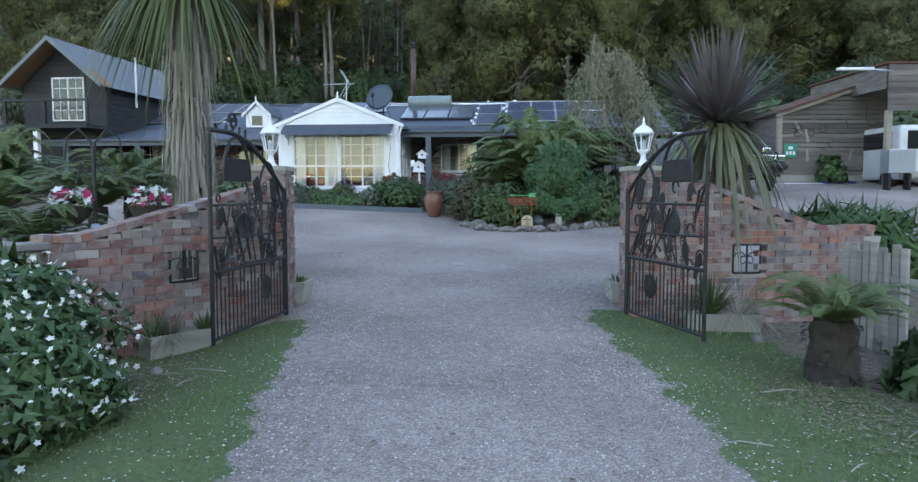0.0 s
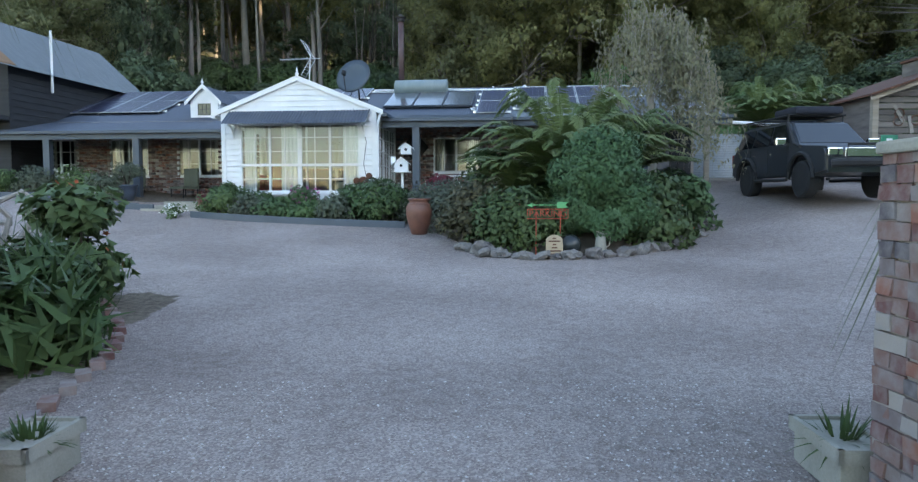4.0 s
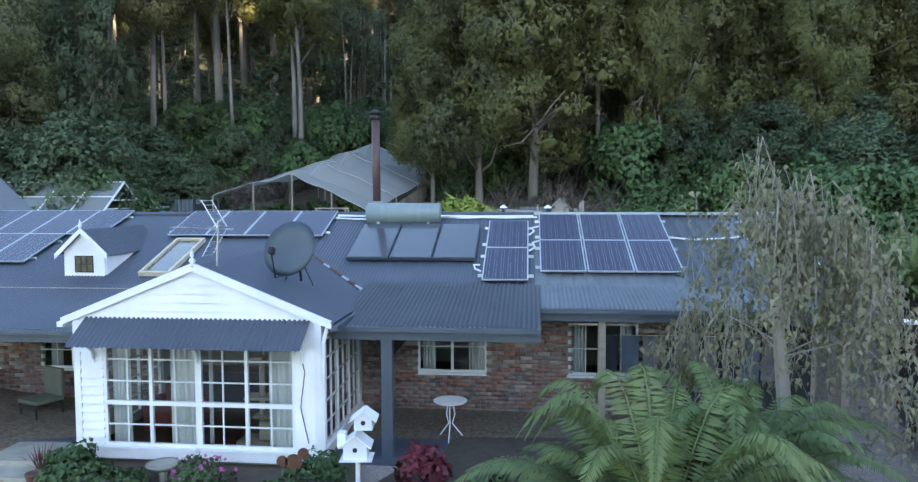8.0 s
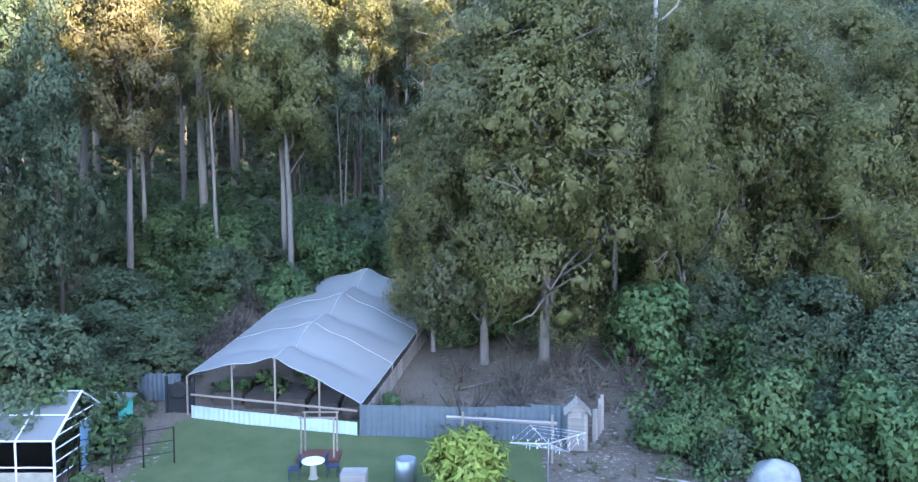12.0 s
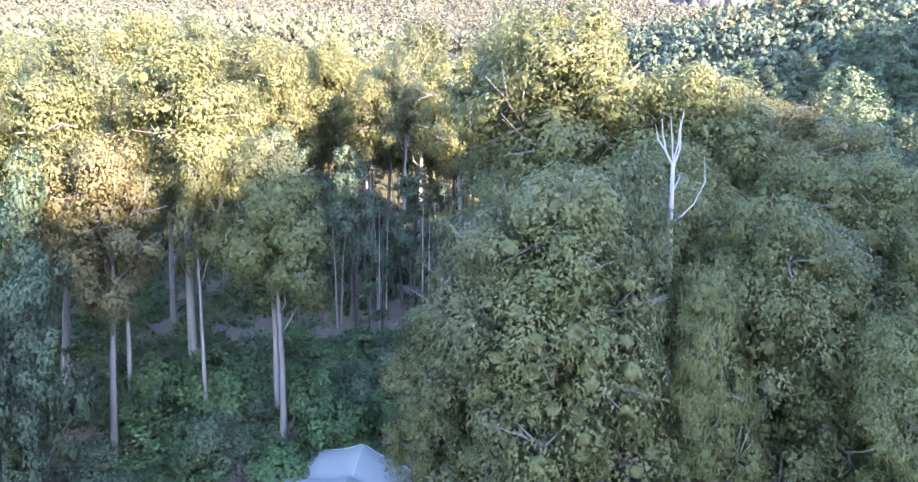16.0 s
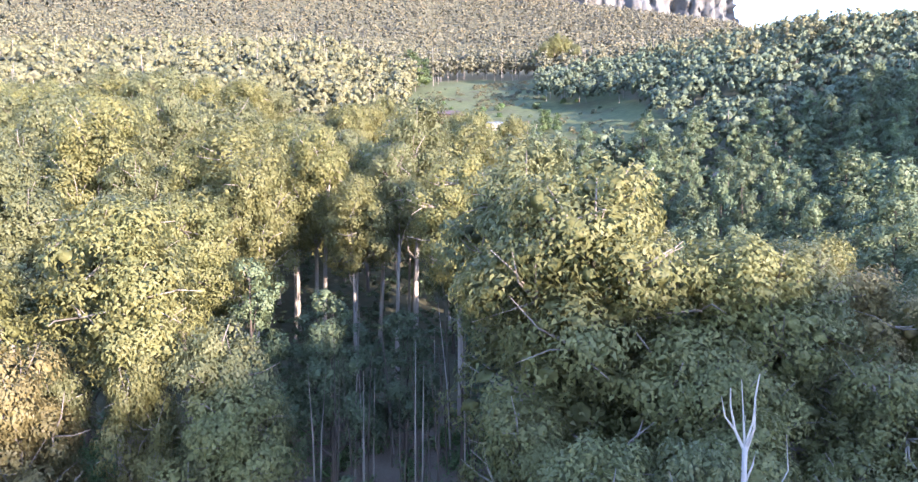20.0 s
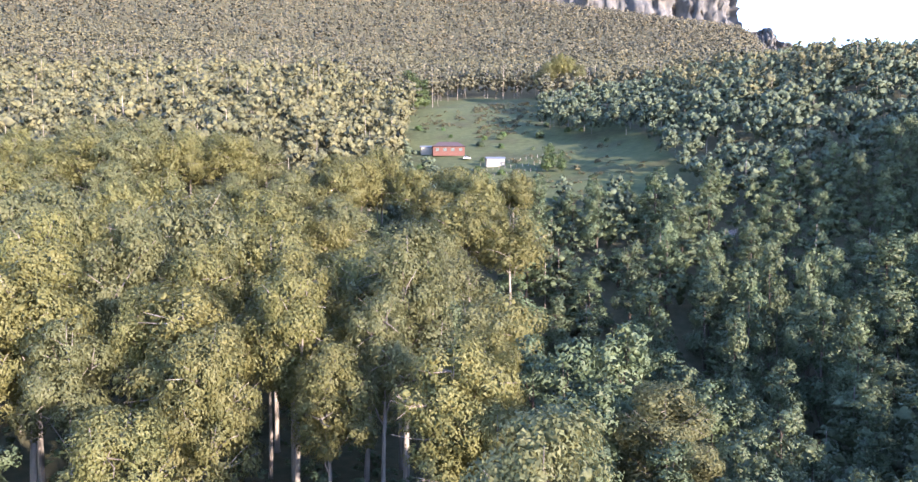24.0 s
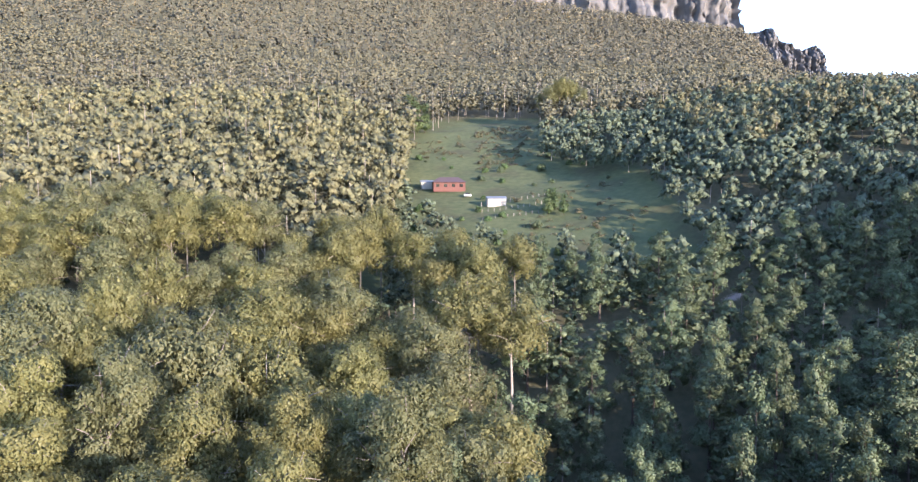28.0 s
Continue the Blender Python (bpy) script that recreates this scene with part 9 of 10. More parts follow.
slab([(-0.74, -0.98, 1.25), (0.74, -0.98, 1.25), (0.62, -0.44, 1.74), (-0.62, -0.44, 1.74)], (0, -0.012, 0.012), M_TINT, "windscreen", car, "dark windscreen")
for s in (-1, 1):
    for y0, y1, t0, t1 in ((-0.72, 0.25, -0.28, 0.25), (0.32, 1.22, 0.32, 1.18), (1.30, 2.12, 1.26, 1.98)):
        slab([(s * 0.855, y0, 1.27), (s * 0.855, y1, 1.27), (s * 0.735, t1, 1.72), (s * 0.735, t0, 1.72)], (s * 0.012, 0, 0.004), M_TINT, "side_window", car)
    for y0 in (-0.75, 0.28, 1.25):
        part("door_seam", bx(s * 0.902 - 0.003, s * 0.902 + 0.003, y0 - 0.006, y0 + 0.006, 0.58, 1.20), M_BLACK, car)
    for y0 in (0.10, 1.02):
        part("door_handle", bx(s * 0.915 - 0.012, s * 0.915 + 0.012, y0, y0 + 0.16, 1.02, 1.06, 0.005), M_CARPAINT, car)
    part("side_step", tb([(s * 0.95, -0.78, 0.42), (s * 0.95, 0.80, 0.42)], 0.04, 8), M_BLACK, car)
    part("mirror", bx(s * 1.08 - 0.13, s * 1.08 + 0.13, -0.78, -0.66, 1.20, 1.38, 0.03), M_CHROME, car, "chrome wing mirror")
    for cy in (-1.38, 1.42):
        bm = bmesh.new()
        tube(bm, [(s * 0.93, cy - 0.55 * math.cos(math.pi * k / 10), 0.45 + 0.55 * math.sin(math.pi * k / 10)) for k in range(11)], 0.05, 6)
        part("wheel_arch_flare", bm, M_BLACK, car)
        w = new("wheel")
        w.parent, w.matrix_basis = car, pose(s * 0.80, cy, zc, 0, 90, 0)
        part("tyre", lathe(bmesh.new(), [(0.25, -0.13), (0.36, -0.14), (0.41, -0.11), (0.42, 0), (0.41, 0.11), (0.36, 0.14), (0.25, 0.13)], 28), M_BLACK, w)
        rim = part("rim", lathe(bmesh.new(), [(0.03, -0.10), (0.12, -0.08), (0.24, -0.125), (0.255, -0.12), (0.255, 0.12), (0.24, 0.125), (0.12, 0.08), (0.03, 0.10)], 24), mat("dark_alloy", (0.03, 0.03, 0.033), rough=0.35, metal=0.6), w)
        for k in range(6):
            part("spoke", bx(0.05, 0.24, -0.02, 0.02, -0.128 if s < 0 else 0.10, -0.10 if s < 0 else 0.128, 0.004, Matrix.Rotation(k * math.pi / 3, 4, "Z")), M_CHROME, w)
    part("headlight", bx(s * 0.72 - 0.16, s * 0.72 + 0.16, -2.42, -2.34, 0.88, 1.06, 0.03), M_CHROME, car, "clear headlight")
    part("tail_light", bx(s * 0.84 - 0.05, s * 0.84 + 0.05, 2.40, 2.44, 0.8, 1.15, 0.01), M_RED, car)
part("grille", bx(-0.52, 0.52, -2.43, -2.37, 0.86, 1.06, 0.02), M_CHROME, car)
part("bull_bar", tb([(-0.85, -2.5, 0.72), (-0.6, -2.62, 0.75), (0.6, -2.62, 0.75), (0.85, -2.5, 0.72)], 0.09, 8), M_BLACK, car)
part("hoop", tb([(-0.6, -2.6, 0.75), (-0.55, -2.58, 1.12), (0.55, -2.58, 1.12), (0.6, -2.6, 0.75)], 0.03, 8), M_BLACK, car)
part("snorkel", tb([(-0.90, -1.3, 1.15), (-0.88, -0.95, 1.25), (-0.78, -0.45, 1.75), (-0.78, -0.45, 1.95)], 0.04, 8), M_BLACK, car)
for s in (-1, 1):
    part("rack_rail", tb([(s * 0.66, -0.3, 1.95), (s * 0.66, 2.1, 1.97)], 0.022, 6), M_BLACK, car)
for k in range(6):
    part("rack_bar", tb([(-0.66, -0.25 + 0.45 * k, 1.955), (0.66, -0.25 + 0.45 * k, 1.955)], 0.018, 6), M_BLACK, car)
for s in (-1, 1):
    for y0 in (-0.2, 1.0, 2.0):
        part("rack_foot", tb([(s * 0.66, y0, 1.80), (s * 0.66, y0, 1.95)], 0.018, 6), M_BLACK, car)
part("roof_bag", bx(-0.55, 0.6, -0.35, 0.75, 1.98, 2.16, 0.06), mat("navy_canvas", (0.015, 0.018, 0.03), (0.025, 0.028, 0.04), rough=0.95, bump=0.4), car, "soft dark canvas roof bag")

# ---- sheds on the east side ----
SG = 1.62
M_SLAB = mat("weathered_slab_timber", (0.19, 0.165, 0.15), (0.09, 0.075, 0.065), rough=0.9, scale=1.5, fine=30, stretch=(0.4, 1, 6), bump=0.4, rnd=0.35)
shed = thing("timber_shed", pose(11.35, 25.5, SG), "weathered grey slab-timber shed hung with old tools", "shed")
rng = np.random.default_rng(230)
z, k = 0.55, 0
while z < 3.95:
    x0 = max(0.0, (z - 2.70) / 0.335) if z > 2.70 else 0.0
    if x0 < 3.7:
        part("slab", bx(x0, 3.85, -0.02 - rng.uniform(0, 0.03), 0.03, z, z + rng.uniform(0.135, 0.158), 0.006), M_SLAB, shed)
    z += 0.165
part("plinth", bx(0.0, 3.85, 0.0, 0.2, -0.3, 0.55, 0.01), M_CONC, shed, "low concrete base wall")
part("back_wall", bx(0, 3.85, 5.0, 5.1, -0.3, 3.5), M_GREYWOOD, shed)
part("side_wall", bx(-0.05, 0.0, 0.0, 5.0, -0.3, 2.70), M_SLAB, shed)
part("corner_post", bx(-0.08, 0.08, -0.08, 0.08, -0.3, 2.75, 0.01), M_TIMBER, shed)
bm = bmesh.new()
prism(bm, [(-0.25, -0.3, 2.68), (4.4, -0.3, 4.24), (4.4, -0.3, 4.30), (-0.25, -0.3, 2.74)], (0, 5.6, 0))
part("roof", bm, M_RUST, shed, "rusty iron roof")
part("rafter", prism(bmesh.new(), [(-0.2, -0.2, 2.56), (4.3, -0.2, 4.08), (4.3, -0.2, 4.20), (-0.2, -0.2, 2.68)], (0, 0.05, 0)), M_TIMBER, shed)
for k in range(15):
    x, zz = rng.uniform(0.5, 3.6), rng.uniform(0.9, 2.5)
    an = rng.uniform(-1.2, 1.2)
    L = rng.uniform(0.2, 0.6)
    if k % 3 == 0:
        part("hanging_ring", tb([(x + 0.13 * math.cos(t * 0.52), -0.05, zz + 0.13 * math.sin(t * 0.52)) for t in range(13)], 0.014, 5), M_RUST, shed)
    elif k % 3 == 1:
        part("hanging_tool", tb([(x, -0.05, zz), (x + L * math.sin(an), -0.05, zz + L * math.cos(an))], 0.016, 5), M_RUST, shed)
    else:
        part("hanging_blade", prism(bmesh.new(), [(x, -0.06, zz), (x + 0.10, -0.06, zz + 0.05), (x + 0.3 * math.sin(an) + 0.08, -0.06, zz + 0.5), (x + 0.3 * math.sin(an), -0.06, zz + 0.48)], (0, 0.012, 0)), M_GREYWOOD, shed)
gs = thing("green_marker_sign", pose(11.72, 25.40, 3.02), "small green marker sign with white bars", "sign")
part("plate", bx(-0.23, 0.23, -0.012, 0.0, -0.25, 0.25, 0.01), mat("marker_green", (0.02, 0.24, 0.14), (0.02, 0.20, 0.12), rough=0.4), gs)
part("text_bar", bx(-0.08, 0.08, -0.018, -0.013, 0.05, 0.16), M_WHITE, gs)
for x in (-0.12, 0.0, 0.12):
    part("text_bar", bx(x - 0.04, x + 0.04, -0.018, -0.013, -0.14, -0.02), M_WHITE, gs)
for k, (x, col) in enumerate(((12.75, "navy"), (13.2, "navy"), (13.7, "navy"))):
    pb = thing("paint_tub", pose(x, 25.0, SG), "blue and white plastic tub by the shed", "bucket", "tubs by the shed")
    part("body", lathe(bmesh.new(), [(0.13, 0), (0.16, 0.33), (0.165, 0.34), (0.15, 0.34), (0.14, 0.25)], 18), mat("blue_plastic", (0.03, 0.07, 0.20), (0.04, 0.09, 0.24), rough=0.4), pb, smooth=True)
    part("label", lathe(bmesh.new(), [(0.150, 0.1), (0.162, 0.24), (0.158, 0.24), (0.146, 0.1)], 18), M_WHITE, pb)
wt = thing("white_trough", pose(12.0, 25.0, SG), "long white trough on the gravel", "trough")
part("body", prism(bmesh.new(), [(-0.62, -0.15, 0.0), (0.55, -0.15, 0.0), (0.65, -0.15, 0.26), (-0.72, -0.15, 0.26)], (0, 0.3, 0)), M_WHITE, wt)
soft_shrub("potted_shrub", 13.0, 25.1, 0.9, 1.1, SHRUB, "leafy potted shrub by the shed wall", n=12, per=60, leaf=0.12, wid=0.04, seed=240, z=SG + 0.3)
car_port = thing("carport", pose(13.95, 23.4, SG), "open timber carport with grey board fascia", "carport")
part("post", bx(-0.09, 0.09, -0.09, 0.09, -0.3, 2.6, 0.01), M_TIMBER, car_port)
for k in range(8):
    part("fascia_board", bx(-0.12, 3.2, -0.16, -0.12 + 0.008 * (k % 3), 2.58 + 0.185 * k, 2.755 + 0.185 * k, 0.004), M_SLAB, car_port)
part("roof", bx(-0.2, 3.3, -0.2, 5.0, 4.07, 4.13), M_RUST, car_port)
part("side_board", bx(-0.12, -0.06, 0.0, 5.0, 3.3, 4.05), M_SLAB, car_port)
part("post", bx(3.0, 3.18, -0.09, 0.09, -0.3, 2.6, 0.01), M_TIMBER, car_port)
lt = thing("strip_light", pose(13.9, 22.9, 5.35), "white fluorescent strip light on a long arm", "lamp")
part("arm", tb([(0, 0.3, 0.1), (-1.1, -0.3, 0.05)], 0.025, 6), M_ALU, lt)
part("housing", bx(-2.1, -1.0, -0.45, -0.25, 0.0, 0.09, 0.02), M_WHITE, lt)
van = thing("white_van", pose(15.3, 25.2, SG, 0, 0, 0), "white van parked under the carport", "van")
bm = bx(-0.95, 0.95, -1.8, 2.4, 0.35, 2.15, 0.12)
part("body", bm, mat("white_car_paint", (0.72, 0.73, 0.74), rough=0.25, coat=0.6, bump=0), van)
part("rear_window", bx(-0.70, 0.70, -1.83, -1.80, 1.35, 1.95, 0.01), M_TINT, van)
part("side_window", bx(-0.965, -0.95, -1.4, 0.6, 1.40, 1.95, 0.005), M_TINT, van)
for s in (-1, 1):
    part("tail_light", bx(s * 0.83 - 0.08, s * 0.83 + 0.08, -1.84, -1.80, 0.95, 1.30, 0.01), M_RED, van)
    for y in (-1.1, 1.5):
        part("wheel", lathe(bmesh.new(), [(0.1, -0.1), (0.33, -0.11), (0.35, 0), (0.33, 0.11), (0.1, 0.1)], 22), M_BLACK, van).matrix_basis = pose(s * 0.85, y, 0.35, 0, 90)
part("bumper", bx(-0.9, 0.9, -1.92, -1.80, 0.42, 0.62, 0.03), M_CONC, van)
crate = thing("metal_crate", pose(14.05, 22.9, SG + 0.55), "grey metal toolbox on a stand", "toolbox")
part("box", bx(-0.5, 0.35, -0.3, 0.2, 0, 0.75, 0.02), M_ZINC, crate)
for x in (-0.4, 0.25):
    part("leg", bx(x - 0.04, x + 0.04, -0.2, 0.1, -0.56, 0.0), M_IRON, crate)
# washing under the east verandah
wl = thing("clothes_line", HM @ pose(8.6, 2.6, 3.3), "line of dark washing under the verandah", "clothes line")
part("line", tb([(-1.6, 0, 0), (2.2, 0, 0)], 0.005, 4), M_WHITE, wl)
rng = np.random.default_rng(241)
for k in range(9):
    x = -1.4 + 0.38 * k
    bm = bmesh.new()
    w, h = rng.uniform(0.12, 0.18), rng.uniform(0.6, 1.0)
    g = [[bm.verts.new((x + w * (i - 2) / 2, 0.03 * math.sin(i * 1.9 + k) + 0.02 * j, -h * j / 4)) for i in range(5)] for j in range(5)]
    for j in range(4):
        for i in range(4):
            bm.faces.new((g[j][i], g[j][i + 1], g[j + 1][i + 1], g[j + 1][i]))
    part("garment", bm, (mat("dark_cloth", (0.03, 0.035, 0.05), rough=1), mat("blue_grey_cloth", (0.10, 0.13, 0.18), rough=1), mat("grey_cloth", (0.16, 0.16, 0.17), rough=1))[k % 3], wl, "hanging garment", smooth=True)

# ---- behind the house ----


def tank(x, y, z0, r, h, material, label, rings=True, cone=0.0):
    e = thing("water_tank", pose(x, y, z0), label, "water tank", "water tanks")
    prof = []
    n = int(h / 0.076) * 4
    for i in range(n + 1):
        prof.append((r + (0.012 * math.sin(i / 4 * 2 * math.pi) if rings else 0), h * i / n))
    part("wall", lathe(bmesh.new(), prof, 48), material, e, smooth=True)
    part("roof", lathe(bmesh.new(), [(r + 0.03, h), (r + 0.03, h + 0.02), (r * 0.5, h + 0.02 + cone * 0.6), (0.2, h + 0.03 + cone), (0.0, h + 0.03 + cone)], 48), material, e, smooth=True)
    return e


t2 = tank(11.75, 39.7, 1.9, 1.72, 2.45, mat("dull_zinc_tank", (0.20, 0.225, 0.235), (0.29, 0.31, 0.32), rough=0.42, metal=0.55, scale=1.5, fine=12), "round corrugated zinc water tank")
part("stain", lathe(bmesh.new(), [(0.0, 2.485), (0.35, 2.483), (0.36, 2.478), (0.0, 2.478)], 20), M_RUST, t2).matrix_basis = pose(-0.1, -0.1, 0.012)
part("hatch", lathe(bmesh.new(), [(0.30, 0), (0.28, 0.05), (0.1, 0.10), (0, 0.11)], 18, (0.35, 0.15, 2.47)), M_BLACK, t2)
part("inlet_pipe", tb([(-1.7, -0.6, 2.2), (-2.2, -0.9, 2.3)], 0.04, 8), M_WHITE, t2)
t1 = tank(7.9, 39.9, 1.9, 1.62, 2.2, mat("grey_poly_tank", (0.085, 0.105, 0.115), (0.11, 0.13, 0.14), rough=0.55), "round grey plastic water tank with a ribbed conical top", rings=False, cone=0.42)
for k in range(8):
    a = k * math.pi / 4 + 0.2
    part("rib", tb([(0.25 * math.cos(a), 0.25 * math.sin(a), 2.64), (1.55 * math.cos(a), 1.55 * math.sin(a), 2.24)], 0.07, 6), MATS["grey_poly_tank"], t1)

hrng = np.random.default_rng(250)
for k in range(8):
    x = -2.6 + 1.22 * k
    soft_shrub("hedge_bush", x, 41.7 - 0.05 * k, 1.75, 2.65 + hrng.uniform(-0.15, 0.2), leaf_mat("rosemary_leaf", (0.075, 0.105, 0.066), (0.115, 0.15, 0.095), scale=1.5), "tall grey-green clipped hedge bush", n=40, per=60, leaf=0.17, wid=0.03, seed=251 + k, droop=-0.6, rr=(0.14, 0.24), group="hedge bushes", z=gz(x, 41.7))
soft_shrub("golden_bamboo", 0.3, 45.0, 3.2, 3.1, leaf_mat("yellow_green_leaf", (0.20, 0.25, 0.045), (0.28, 0.30, 0.06), scale=1.0), "yellow-green leafy bamboo bush", n=40, per=16, leaf=0.30, wid=0.04, seed=262, droop=0.3, z=gz(0.3, 45), rr=(0.15, 0.24))
for i, (x, y, s, h) in enumerate(((-9.6, 41.0, 2.2, 2.2), (-10.8, 39.5, 1.8, 1.8), (-8.3, 40.2, 1.6, 1.5), (-12.6, 43.2, 1.5, 1.5), (-3.4, 52.9, 0.9, 1.2), (-14.4, 45.0, 1.3, 1.4))):
    soft_shrub("orchard_shrub", x, y, s, h, SHRUB if i % 2 else SHRUBDARK, "leafy green orchard shrub on the lawn edge", n=24, per=26, leaf=0.16, wid=0.05, seed=270 + i, group="orchard shrubs", z=gz(x, y))

# fruit net over the vegetable garden
M_NET = bpy.data.materials.new("white_fruit_net")
M_NET.use_nodes = True
MATS["white_fruit_net"] = M_NET
nt, nn = M_NET.node_tree, M_NET.node_tree.nodes
pb = nn["Principled BSDF"]
pb.inputs["Base Color"].default_value, pb.inputs["Roughness"].default_value = (0.31, 0.32, 0.315, 1), 0.9
tp, mxs = nn.new("ShaderNodeBsdfTransparent"), nn.new("ShaderNodeMixShader")
nz = nn.new("ShaderNodeTexNoise")
nz.inputs["Scale"].default_value = 0.9
rg = nn.new("ShaderNodeMapRange")
rg.inputs["To Min"].default_value, rg.inputs["To Max"].default_value = 0.20, 0.42
nt.links.new(nz.outputs["Fac"], rg.inputs["Value"])
nt.links.new(rg.outputs[0], mxs.inputs[0])
nt.links.new(pb.outputs[0], mxs.inputs[1])
nt.links.new(tp.outputs[0], mxs.inputs[2])
nt.links.new(mxs.outputs[0], nn["Material Output"].inputs["Surface"])
netting = thing("net_garden", pose(0, 0, 0), "white fruit net draped over poles above vegetable beds", "garden net")
FL_, FR_, BL_, BR_ = Vector((-13.4, 52.9, 6.05)), Vector((-4.6, 51.0, 5.0)), Vector((-11.4, 68.6, 8.3)), Vector((-1.55, 65.4, 7.5))


def net_point(u, v):
    p_ = FL_.lerp(FR_, u).lerp(BL_.lerp(BR_, u), v)
    ridge_h = 1.35 + 0.75 * abs(math.cos(v * math.pi * 3)) ** 0.6 * (0.6 + 0.4 * v)
    prof = 1 - abs(u - 0.52) / 0.52
    sag = 0.16 * math.sin(u * math.pi * 4) ** 2 + 0.12 * math.sin(v * math.pi * 6 + 1) ** 2
    p_.z += ridge_h * max(0.0, prof) ** 0.85 - sag * (1 - abs(2 * u - 1)) - 0.25 * math.sin(v * math.pi) * 0.4
    return p_


M_SEAM = mat("grey_white_net_seam", (0.50, 0.50, 0.49), (0.42, 0.42, 0.41), rough=0.9)
NU, NV = 36, 48
vs = [net_point(i / NU, j / NV) for j in range(NV + 1) for i in range(NU + 1)]
fs = [(j * (NU + 1) + i, j * (NU + 1) + i + 1, (j + 1) * (NU + 1) + i + 1, (j + 1) * (NU + 1) + i) for j in range(NV) for i in range(NU)]
fast("net", [v[:] for v in vs], fs, M_NET, netting, smooth=True)
for v in (0, 0.33, 0.66, 1.0):
    part("seam", tb([net_point(i / 24, v) + Vector((0, 0, 0.02)) for i in range(25)], 0.018, 4), M_SEAM, netting)
for u in (0.0, 0.52, 1.0):
    part("seam", tb([net_point(u, j / 24) + Vector((0, 0, 0.02)) for j in range(25)], 0.016, 4), M_SEAM, netting)
for v in (0.0, 0.33, 0.66, 0.97):
    for u in (0.0, 0.27, 0.52, 0.77, 1.0):
        q = net_point(u, v)
        part("pole", tb([(q.x, q.y, gz(q.x, q.y) - 0.2), q], 0.05, 6), M_TIMBER, netting)
n = 34
for k in range(n):
    a, b = FR_.lerp(BR_, k / n), FR_.lerp(BR_, (k + 1) / n)
    z0 = gz(a.x, a.y) - 0.1
    h = min(a.z - 0.15, z0 + 1.6 + 0.25 * math.sin(k * 2.7))
    part("side_board", prism(bmesh.new(), [(a.x + 0.05, a.y, z0), (b.x + 0.03, b.y, z0), (b.x + 0.03, b.y, h), (a.x + 0.05, a.y, h)], (0.04, 0, 0)), M_GREYWOOD, netting)
a, b = Vector((-13.1, 52.6, 0)), Vector((-4.75, 50.75, 0))
z0a, z0b = gz(a.x, a.y) - 0.1, gz(b.x, b.y) - 0.1
M_PALE = mat("pale_blue_iron", (0.50, 0.60, 0.64), (0.42, 0.52, 0.57), rough=0.5)
vs, fs = [], []
for i in range(161):
    t = i / 160
    p_ = a.lerp(b, t)
    off = 0.02 * math.sin(i * 1.25)
    vs += [(p_.x, p_.y + off, gz(p_.x, p_.y) - 0.1), (p_.x, p_.y + off, gz(p_.x, p_.y) + 0.62)]
    if i:
        fs.append((2 * i - 2, 2 * i, 2 * i + 1, 2 * i - 1))
fast("front_sheet", vs, fs, M_PALE, netting)["label"] = "pale blue corrugated skirting"
part("front_rail", tb([(a.x, a.y, z0a + 1.25), (b.x, b.y, z0b + 1.25)], 0.06, 6), M_TIMBER, netting)
for k in range(5):
    p_ = a.lerp(b, 0.12 + 0.2 * k) + Vector((0.4, 3.0, 0))
    part("raised_bed", bx(p_.x - 0.7, p_.x + 0.7, p_.y - 1.6, p_.y + 1.6, gz(p_.x, p_.y) - 0.3, gz(p_.x, p_.y) + 0.35, 0.01), M_BARKDARK, netting)
for k in range(9):
    x, y = -12 + 0.85 * k, 54.5 + 1.5 * math.sin(k * 3.3) + 0.3 * k
    soft_shrub("vegetable_plant", x, y, 1.1, 0.8, SHRUB, "leafy vegetable plant under the net", n=10, per=24, leaf=0.15, wid=0.05, seed=290 + k, group="vegetable plants", z=gz(x, y) + 0.3)
tyre = thing("old_tyre", pose(-13.85, 53.0, 5.32, 90, 0, 12), "black car tyre hung on the garden gate", "tyre")
part("tread", lathe(bmesh.new(), [(0.25, -0.09), (0.38, -0.10), (0.42, -0.06), (0.42, 0.06), (0.38, 0.10), (0.25, 0.09)], 26), M_BLACK, tyre)
gt = thing("garden_gate", pose(-13.85, 53.1, 0), "dark boarded garden gate", "gate")
part("panel", bx(-0.55, 0.6, -0.03, 0.03, gz(-13.85, 53.1), 5.6, 0.005), M_BLACKWOOD, gt)
for x in (-0.65, 0.68):
    part("post", bx(x - 0.06, x + 0.06, -0.06, 0.06, gz(-13.85, 53.1) - 0.2, 6.0, 0.005), M_BLACKWOOD, gt)
